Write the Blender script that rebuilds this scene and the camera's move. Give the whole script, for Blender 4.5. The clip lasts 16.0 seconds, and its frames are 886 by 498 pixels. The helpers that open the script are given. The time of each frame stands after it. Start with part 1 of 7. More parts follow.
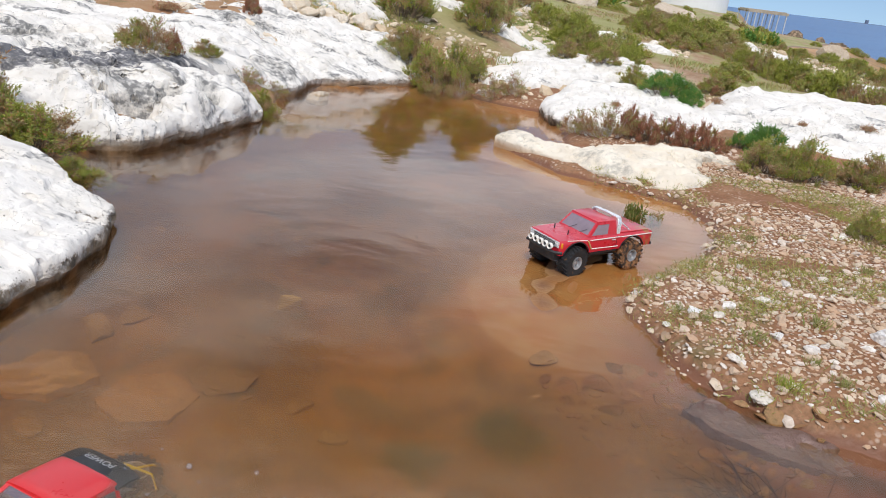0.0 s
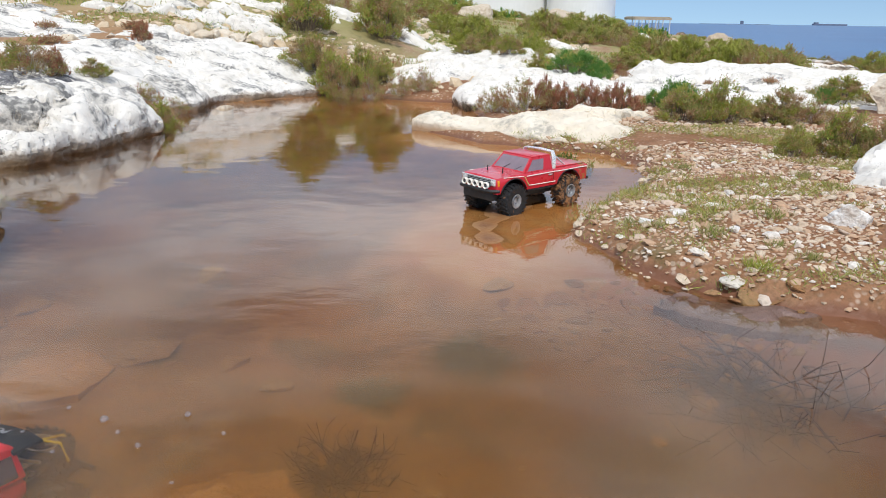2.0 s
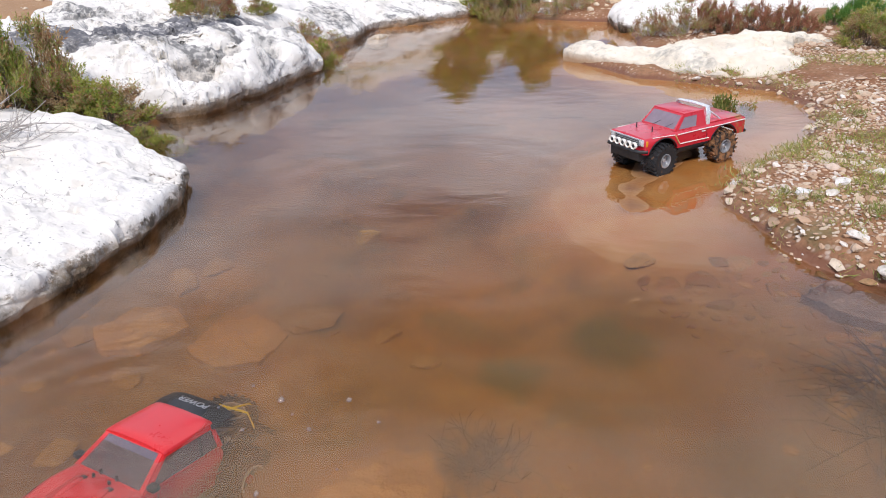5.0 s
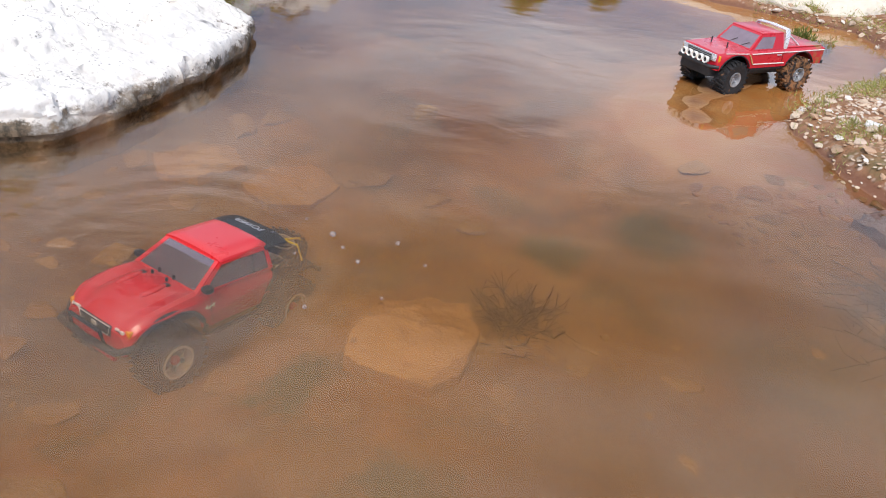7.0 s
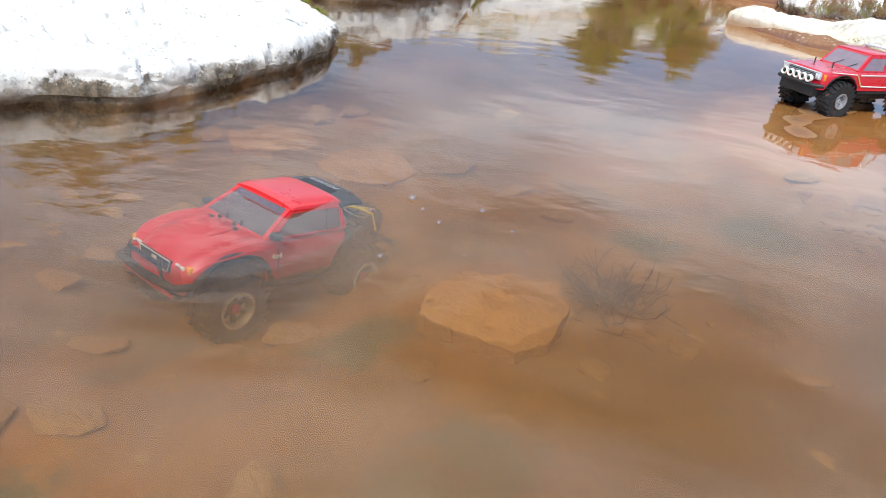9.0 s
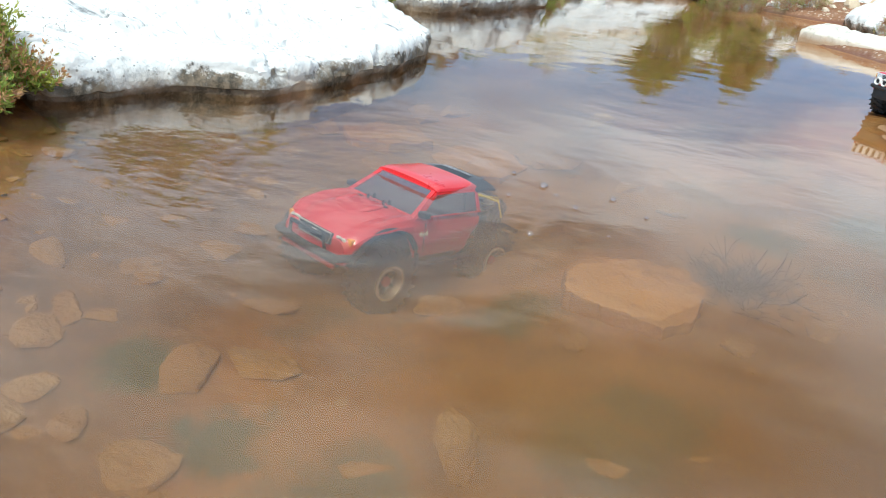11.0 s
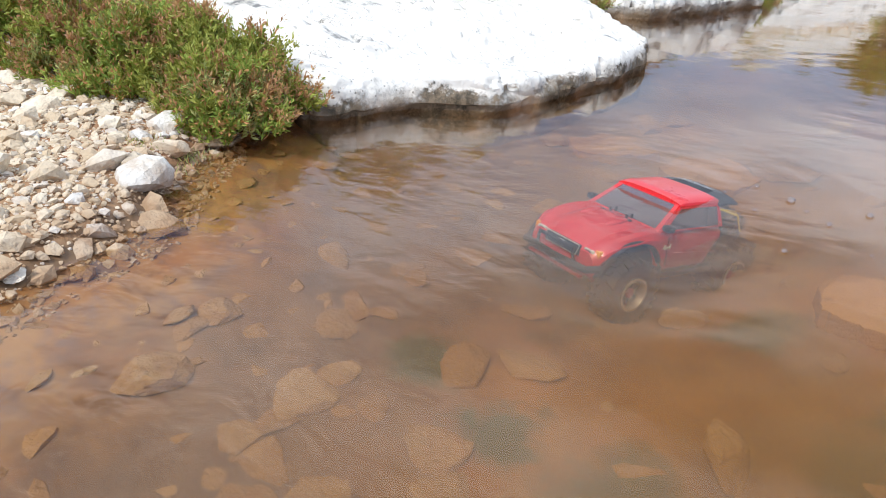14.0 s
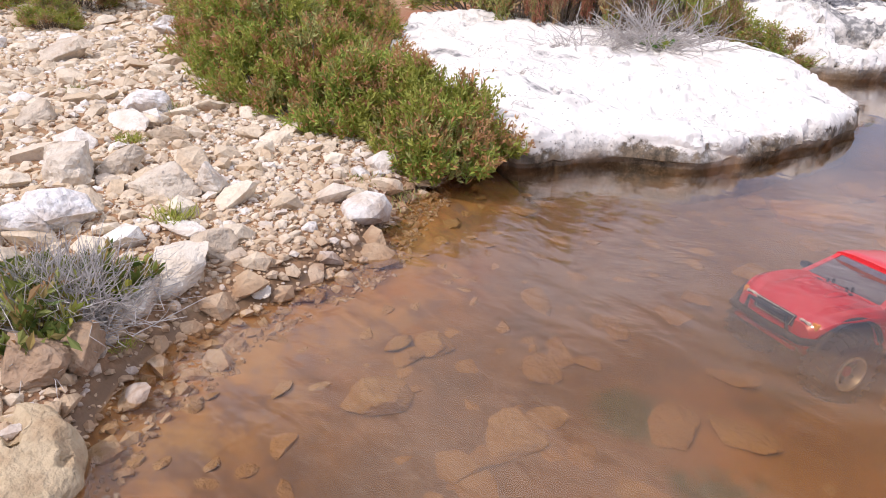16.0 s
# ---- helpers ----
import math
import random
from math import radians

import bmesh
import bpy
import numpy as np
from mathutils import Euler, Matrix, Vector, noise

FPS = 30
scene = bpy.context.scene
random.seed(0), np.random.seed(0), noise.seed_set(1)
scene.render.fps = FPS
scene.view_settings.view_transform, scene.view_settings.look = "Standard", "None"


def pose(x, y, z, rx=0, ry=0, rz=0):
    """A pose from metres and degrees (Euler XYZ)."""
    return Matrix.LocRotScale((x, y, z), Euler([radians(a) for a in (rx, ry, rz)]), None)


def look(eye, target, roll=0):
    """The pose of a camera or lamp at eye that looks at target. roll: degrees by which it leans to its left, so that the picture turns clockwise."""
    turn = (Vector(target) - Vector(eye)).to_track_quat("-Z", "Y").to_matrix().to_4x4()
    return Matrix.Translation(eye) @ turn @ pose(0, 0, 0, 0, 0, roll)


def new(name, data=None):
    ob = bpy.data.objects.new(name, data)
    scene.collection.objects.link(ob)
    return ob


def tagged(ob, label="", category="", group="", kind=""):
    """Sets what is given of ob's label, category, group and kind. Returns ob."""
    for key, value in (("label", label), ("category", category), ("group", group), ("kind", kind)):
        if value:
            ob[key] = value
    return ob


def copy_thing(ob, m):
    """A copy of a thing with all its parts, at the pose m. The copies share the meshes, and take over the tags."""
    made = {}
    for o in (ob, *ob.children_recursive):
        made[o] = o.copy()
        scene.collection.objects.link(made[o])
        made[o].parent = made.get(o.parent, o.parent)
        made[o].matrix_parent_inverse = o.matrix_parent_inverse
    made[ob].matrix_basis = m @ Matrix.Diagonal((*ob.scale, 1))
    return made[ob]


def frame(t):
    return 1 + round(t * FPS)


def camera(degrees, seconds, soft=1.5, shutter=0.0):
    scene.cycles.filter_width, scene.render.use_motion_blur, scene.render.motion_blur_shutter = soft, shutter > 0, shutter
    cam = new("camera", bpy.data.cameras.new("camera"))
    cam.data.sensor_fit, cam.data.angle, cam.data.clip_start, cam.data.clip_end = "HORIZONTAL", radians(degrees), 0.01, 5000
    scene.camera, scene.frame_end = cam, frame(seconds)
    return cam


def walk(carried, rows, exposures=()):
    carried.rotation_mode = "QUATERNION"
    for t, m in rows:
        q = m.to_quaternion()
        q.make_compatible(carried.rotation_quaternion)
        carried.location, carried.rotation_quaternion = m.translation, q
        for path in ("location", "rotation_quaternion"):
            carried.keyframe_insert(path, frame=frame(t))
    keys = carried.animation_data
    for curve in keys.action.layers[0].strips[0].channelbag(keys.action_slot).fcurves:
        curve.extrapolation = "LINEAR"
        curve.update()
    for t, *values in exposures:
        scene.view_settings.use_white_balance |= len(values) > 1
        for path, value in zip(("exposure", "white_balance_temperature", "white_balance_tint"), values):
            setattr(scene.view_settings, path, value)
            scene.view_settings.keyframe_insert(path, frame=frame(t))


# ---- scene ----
EXPOSURES = [(0.0, -0.34, 6300, 12), (1.0, -0.32, 6260, 14), (1.7, -0.30, 6230, 9), (2.1, -0.29, 6280, 10), (3.0, -0.25, 6220, 18), (3.5, -0.22, 6200, 19), (6.0, -0.20, 6200, 14), (8.0, 0.03, 6150, 14), (10.3, 0.14, 5720, -2), (12.3, 0.13, 5680, 2), (13.5, 0.1, 5830, 5), (16.0, -0.07, 6350, 22)]
cam = camera(62.0, 16.0, soft=1.0)
PATH = [
    (0, (0.243, 0.234, 1.038), (0.081, 2.099, 0.334), 7.1),
    (0.5, (0.23, 0.25, 0.941), (0.051, 2.131, 0.286), 4.4),
    (1, (0.262, 0.347, 0.797), (0.338, 2.242, 0.163), 2.3),
    (1.5, (0.238, 0.344, 0.711), (0.24, 2.275, 0.191), 1.0),
    (2, (0.237, 0.314, 0.681), (0.257, 2.222, 0.084), 0.9),
    (2.5, (0.232, 0.334, 0.724), (0.183, 2.222, 0.067), 3.2),
    (3, (0.273, 0.378, 0.89), (0.201, 2.216, 0.104), 6.8),
    (3.5, (0.256, 0.368, 0.956), (0.099, 2.184, 0.133), 1.6),
    (3.7, (0.243, 0.356, 0.96), (0.016, 2.164, 0.137), 0.0),
    (5.8, (0.272, 0.278, 0.866), (-0.169, 1.992, -0.065), -1.5),
    (6, (0.249, 0.267, 0.858), (-0.196, 1.951, -0.126), 1.1),
    (6.5, (0.221, 0.242, 0.844), (-0.228, 1.913, -0.16), 2.1),
    (7, (0.226, 0.208, 0.8), (-0.201, 1.869, -0.229), 4.6),
    (7.5, (0.222, 0.241, 0.74), (-0.279, 1.884, -0.285), 7.1),
    (8, (0.223, 0.245, 0.657), (-0.374, 1.913, -0.27), 6.7),
    (8.2, (0.22, 0.263, 0.622), (-0.417, 1.966, -0.211), 5.1),
    (10.3, (0.057, 0.09, 0.521), (-0.516, 1.752, -0.433), 8.0),
    (10.5, (0.04, 0.083, 0.514), (-0.6, 1.737, -0.41), 6.9),
    (11, (0.04, 0.057, 0.494), (-0.663, 1.734, -0.338), 6.2),
    (11.5, (0.016, 0.038, 0.493), (-0.767, 1.669, -0.36), 5.0),
    (12, (0.007, 0.031, 0.512), (-0.857, 1.643, -0.298), 2.7),
    (12.5, (-0.007, 0.003, 0.516), (-0.865, 1.613, -0.304), 2.3),
    (13, (-0.011, -0.014, 0.515), (-0.928, 1.562, -0.307), 2.8),
    (13.5, (-0.027, -0.034, 0.507), (-0.998, 1.502, -0.328), 2.1),
    (14, (-0.035, -0.063, 0.53), (-1.148, 1.363, -0.323), 1.4),
    (14.5, (-0.045, -0.092, 0.524), (-1.245, 1.287, -0.29), 1.4),
    (15, (-0.049, -0.108, 0.539), (-1.348, 1.193, -0.247), 0.8),
    (15.5, (-0.061, -0.13, 0.541), (-1.406, 1.146, -0.209), 0.8),
    (16, (-0.087, -0.159, 0.547), (-1.52, 1.015, -0.206), 1.5),
]
walk(cam, [(t, look(eye, target, roll)) for t, eye, target, roll in PATH], exposures=EXPOSURES)
import itertools

from mathutils.bvhtree import BVHTree

# ---- sky and sun ----
SUN_ELEVATION, SUN_AZIMUTH = 50.0, 178.0     # azimuth clockwise from +y
world = bpy.data.worlds.new("sky")
scene.world = world
world.use_nodes = True
wn, wl = world.node_tree.nodes, world.node_tree.links
wn.clear()
sky = wn.new("ShaderNodeTexSky")
sky.sky_type, sky.sun_disc = "NISHITA", False
sky.sun_elevation, sky.sun_rotation = radians(SUN_ELEVATION), radians(SUN_AZIMUTH)
sky.air_density, sky.dust_density, sky.ozone_density = 1.0, 0.1, 2.5
coord = wn.new("ShaderNodeTexCoord")
stretch = wn.new("ShaderNodeMapping")
stretch.inputs["Scale"].default_value = (1.0, 1.6, 4.0)
puffs = wn.new("ShaderNodeTexNoise")
puffs.inputs["Scale"].default_value, puffs.inputs["Detail"].default_value, puffs.inputs["Roughness"].default_value = 1.6, 6.0, 0.5
edge = wn.new("ShaderNodeMapRange")
edge.inputs["From Min"].default_value, edge.inputs["From Max"].default_value = 0.385, 0.635
edge.inputs["To Max"].default_value = 0.9
height = wn.new("ShaderNodeSeparateXYZ")
lift = wn.new("ShaderNodeMapRange")
lift.inputs["From Min"].default_value, lift.inputs["From Max"].default_value = 0.10, 0.30
cover = wn.new("ShaderNodeMath")
cover.operation = "MULTIPLY"
mixer = wn.new("ShaderNodeMix")
mixer.data_type = "RGBA"
mixer.inputs["B"].default_value = (13.0, 13.2, 13.9, 1.0)
back = wn.new("ShaderNodeBackground")
back.inputs["Strength"].default_value = 0.14
out = wn.new("ShaderNodeOutputWorld")
clear = wn.new("ShaderNodeMapping")
clear.inputs["Location"].default_value, clear.inputs["Scale"].default_value = (0.0, 0.0, 0.13), (1.0, 1.0, 0.9)
wl.new(coord.outputs["Generated"], clear.inputs["Vector"])
wl.new(clear.outputs["Vector"], sky.inputs["Vector"])
wl.new(coord.outputs["Generated"], stretch.inputs["Vector"])
wl.new(stretch.outputs["Vector"], puffs.inputs["Vector"])
wl.new(puffs.outputs["Fac"], edge.inputs["Value"])
wl.new(coord.outputs["Generated"], height.inputs["Vector"])
wl.new(height.outputs["Z"], lift.inputs["Value"])
wl.new(edge.outputs["Result"], cover.inputs[0])
wl.new(lift.outputs["Result"], cover.inputs[1])
wl.new(cover.outputs["Value"], mixer.inputs["Factor"])
wl.new(sky.outputs["Color"], mixer.inputs["A"])
wl.new(mixer.outputs["Result"], back.inputs["Color"])
wl.new(back.outputs["Background"], out.inputs["Surface"])

lamp = bpy.data.lights.new("sun", "SUN")
lamp.energy, lamp.angle, lamp.color = 3.1, radians(5.0), (1.0, 0.955, 0.88)
sun = new("sun", lamp)
sa, se = radians(SUN_AZIMUTH), radians(SUN_ELEVATION)
sun.matrix_world = look((20 * math.sin(sa) * math.cos(se), 20 * math.cos(sa) * math.cos(se), 20 * math.sin(se)), (0, 0, 0))
# ---- materials ----
class Nodes:
    """A small wrapper round a material's node tree."""

    def __init__(self, name):
        self.mat = bpy.data.materials.new(name)
        self.mat.use_nodes = True
        self.tree = self.mat.node_tree
        self.tree.nodes.clear()
        self.end = self.tree.nodes.new("ShaderNodeOutputMaterial")

    def add(self, kind, sockets=(), **props):
        n = self.tree.nodes.new("ShaderNode" + kind)
        if "operation" in props:
            n.operation = props["operation"]
        if "feature" in props:
            n.feature = props["feature"]
        if "data_type" in props:
            n.data_type = props["data_type"]
        for key, value in dict(sockets).items():
            self.put(n.inputs[key], value)
        return n

    def put(self, socket, value):
        if isinstance(value, bpy.types.NodeSocket):
            self.tree.links.new(value, socket)
        elif isinstance(value, (tuple, list)) and len(value) == 3 and socket.type == "RGBA":
            socket.default_value = (*value, 1.0)
        else:
            socket.default_value = value

    def where(self, world=True):
        if world:
            return self.add("NewGeometry").outputs["Position"]
        return self.add("TexCoord").outputs["Object"]

    def noise(self, vec, scale, detail=4.0, rough=0.55, distortion=0.0):
        return self.add("TexNoise", {"Vector": vec, "Scale": scale, "Detail": detail, "Roughness": rough, "Distortion": distortion}).outputs["Fac"]

    def cells(self, vec, scale, feature="F1"):
        return self.add("TexVoronoi", {"Vector": vec, "Scale": scale}, feature=feature)

    def ramp(self, value, lo, hi, to_lo=0.0, to_hi=1.0):
        return self.add("MapRange", {"Value": value, "From Min": lo, "From Max": hi, "To Min": to_lo, "To Max": to_hi}).outputs["Result"]

    def mix(self, fac, a, b):
        n = self.add("Mix", data_type="RGBA")
        self.put(n.inputs[0], fac)
        self.put(n.inputs[6], a)
        self.put(n.inputs[7], b)
        return n.outputs[2]

    def math(self, op, a, b=0.0):
        return self.add("Math", {0: a, 1: b}, operation=op).outputs[0]

    def bump(self, value, strength, distance):
        return self.add("Bump", {"Height": value, "Strength": strength, "Distance": distance}).outputs["Normal"]

    def surface(self, colour, rough, normal=None, metal=0.0, **more):
        p = self.add("BsdfPrincipled", {"Base Color": colour, "Roughness": rough, "Metallic": metal})
        for key, value in more.items():
            self.put(p.inputs[key.replace("_", " ")], value)
        if normal:
            self.tree.links.new(normal, p.inputs["Normal"])
        return self.close(p.outputs[0])

    def close(self, shader):
        self.tree.links.new(shader, self.end.inputs["Surface"])
        return self.mat


def make_limestone(name, lichened):
    n = Nodes(name)
    v = n.where()
    big, mid, fine = n.noise(v, 1.6, 6), n.noise(v, 7, 6), n.noise(v, 45, 5)
    c = n.mix(n.ramp(mid, 0.40, 0.72), (0.80, 0.765, 0.70), (0.66, 0.62, 0.55))
    c = n.mix(n.ramp(big, 0.55, 0.75, 0, 0.45), c, (0.72, 0.62, 0.48))
    # grey lichen in streaks and blots
    long = n.add("Mapping", {"Vector": v, "Scale": (1.0, 2.4, 1.6)}).outputs[0]
    lich = n.math("MULTIPLY", n.ramp(n.noise(long, 1.9, 8, 0.68, 0.5), 0.62 - lichened, 0.69 - lichened), n.ramp(n.noise(v, 30, 4), 0.30, 0.55))
    c = n.mix(n.math("MULTIPLY", lich, 0.85), c, (0.12, 0.12, 0.118))
    blot = n.ramp(n.noise(v, 16, 5, 0.7), 0.66, 0.73)
    c = n.mix(n.math("MULTIPLY", blot, 0.6), c, (0.22, 0.21, 0.19))
    if lichened > 0.1:
        ex, ey = n.add("SeparateXYZ", {0: v}).outputs["X"], n.add("SeparateXYZ", {0: v}).outputs["Y"]
        along = n.math("ADD", n.math("MULTIPLY", n.math("ADD", ex, 2.30), 0.56), n.math("MULTIPLY", n.math("SUBTRACT", ey, 4.37), 0.83))
        across = n.math("SUBTRACT", n.math("MULTIPLY", n.math("ADD", ex, 2.30), 0.83), n.math("MULTIPLY", n.math("SUBTRACT", ey, 4.37), 0.56))
        ragged = n.math("MULTIPLY", n.math("SUBTRACT", n.noise(long, 5.0, 8, 0.7, 0.6), 0.5), 1.1)
        crust = n.math("MULTIPLY", n.ramp(n.math("ADD", n.math("ABSOLUTE", across), ragged), 0.24, 0.14), n.ramp(n.math("ABSOLUTE", along), 1.0, 0.7))
        c = n.mix(n.math("MULTIPLY", crust, n.ramp(fine, 0.30, 0.5, 0.55, 0.95)), c, (0.115, 0.115, 0.125))
    # hairline cracks and dark specks
    warp = n.add("VectorMath", {0: v, 1: n.add("TexNoise", {"Vector": v, "Scale": 5.0, "Detail": 4.0}).outputs["Color"]}, operation="ADD").outputs[0]
    seam = n.ramp(n.cells(warp, 3.2, "DISTANCE_TO_EDGE").outputs["Distance"], 0.012, 0.004)
    seam = n.math("MULTIPLY", seam, n.ramp(n.noise(v, 2.3, 4), 0.50, 0.60))
    c = n.mix(n.math("MULTIPLY", seam, 0.75), c, (0.16, 0.14, 0.11))
    speck = n.math("MULTIPLY", n.ramp(n.cells(v, 55).outputs["Distance"], 0.22, 0.12), n.ramp(n.noise(v, 6, 5, 0.7), 0.50, 0.58))
    c = n.mix(n.math("MULTIPLY", speck, 0.8), c, (0.14, 0.13, 0.11))
    # ochre tide mark, and ragged near-black mottling just above the water
    z = n.add("SeparateXYZ", {0: v}).outputs["Z"]
    zz = n.math("ADD", z, n.math("MULTIPLY", n.math("SUBTRACT", mid, 0.5), 0.10))
    c = n.mix(n.math("MULTIPLY", n.ramp(zz, 0.075, 0.03, 0, 0.7), n.ramp(n.noise(v, 3.4, 6, 0.7), 0.40, 0.56)), c, (0.46, 0.35, 0.235))
    c = n.mix(n.ramp(zz, 0.03, 0.012, 0, 0.85), c, (0.33, 0.21, 0.115))
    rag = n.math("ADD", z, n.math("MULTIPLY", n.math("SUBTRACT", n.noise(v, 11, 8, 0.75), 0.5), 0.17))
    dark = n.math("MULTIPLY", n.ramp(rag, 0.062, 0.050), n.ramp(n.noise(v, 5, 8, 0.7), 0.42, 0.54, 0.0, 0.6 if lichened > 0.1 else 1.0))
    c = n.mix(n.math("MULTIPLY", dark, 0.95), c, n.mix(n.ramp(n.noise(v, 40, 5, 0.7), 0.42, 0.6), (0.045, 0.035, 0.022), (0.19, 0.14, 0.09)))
    pits = n.cells(v, 26)
    rel = n.math("ADD", n.math("MULTIPLY", fine, 0.5), n.math("ADD", mid, n.math("MULTIPLY", n.ramp(pits.outputs["Distance"], 0.0, 0.25), 0.35)))
    return n.surface(c, 0.9, n.bump(rel, 0.55, 0.022), Specular_IOR_Level=0.2)


def make_dome_stone():
    n = Nodes("buff limestone")
    v = n.where()
    mid, fine = n.noise(v, 6, 6), n.noise(v, 50, 5)
    c = n.mix(n.ramp(mid, 0.35, 0.68), (0.78, 0.71, 0.58), (0.66, 0.57, 0.44))
    lich = n.math("MULTIPLY", n.ramp(n.noise(v, 3.2, 8, 0.7), 0.52, 0.60), n.ramp(n.noise(v, 30, 4), 0.32, 0.6))
    c = n.mix(n.math("MULTIPLY", lich, 0.6), c, (0.27, 0.25, 0.21))
    z = n.add("SeparateXYZ", {0: v}).outputs["Z"]
    zz = n.math("ADD", z, n.math("MULTIPLY", n.math("SUBTRACT", mid, 0.5), 0.08))
    c = n.mix(n.ramp(zz, 0.06, 0.015, 0, 0.8), c, (0.42, 0.25, 0.12))
    rel = n.math("ADD", n.math("MULTIPLY", fine, 0.5), mid)
    return n.surface(c, 0.9, n.bump(rel, 0.5, 0.02), Specular_IOR_Level=0.2)


def make_pebble(name, a, b, c3, stain=(0.40, 0.27, 0.16), grey=(0.33, 0.27, 0.2), earthy=False):
    """Loose stones: each stone takes its own tone."""
    n = Nodes(name)
    v = n.where()
    rnd = n.add("ObjectInfo").outputs["Random"]
    isl = n.add("NewGeometry").outputs["Random Per Island"]
    tone = n.math("FRACT", n.math("ADD", n.math("MULTIPLY", rnd, 7.31), isl))
    c = n.mix(n.ramp(tone, 0.1, 0.6), a, b)
    c = n.mix(n.ramp(tone, 0.72, 0.95), c, c3)
    fine, mid = n.noise(v, 120, 4), n.noise(v, 24, 5)
    c = n.mix(n.ramp(mid, 0.45, 0.72, 0, 0.6), c, stain)
    c = n.mix(n.ramp(n.noise(v, 50, 6, 0.7), 0.50, 0.66, 0, 0.45), c, grey)
    c = n.mix(n.ramp(fine, 0.5, 0.8, 0, 0.35), c, grey)
    if earthy:
        low = n.math("ADD", n.add("SeparateXYZ", {0: v}).outputs["Z"], n.math("MULTIPLY", n.math("SUBTRACT", n.noise(v, 7, 5), 0.5), 0.06))
        c = n.mix(n.math("MULTIPLY", n.ramp(low, 0.075, 0.02, 0, 0.75), n.ramp(mid, 0.3, 0.6, 0.5, 1.0)), c, n.mix(tone, (0.40, 0.23, 0.11), (0.27, 0.15, 0.08)))
    return n.surface(c, 0.88, n.bump(n.math("ADD", n.math("MULTIPLY", fine, 0.5), mid), 0.7, 0.016), Specular_IOR_Level=0.25)


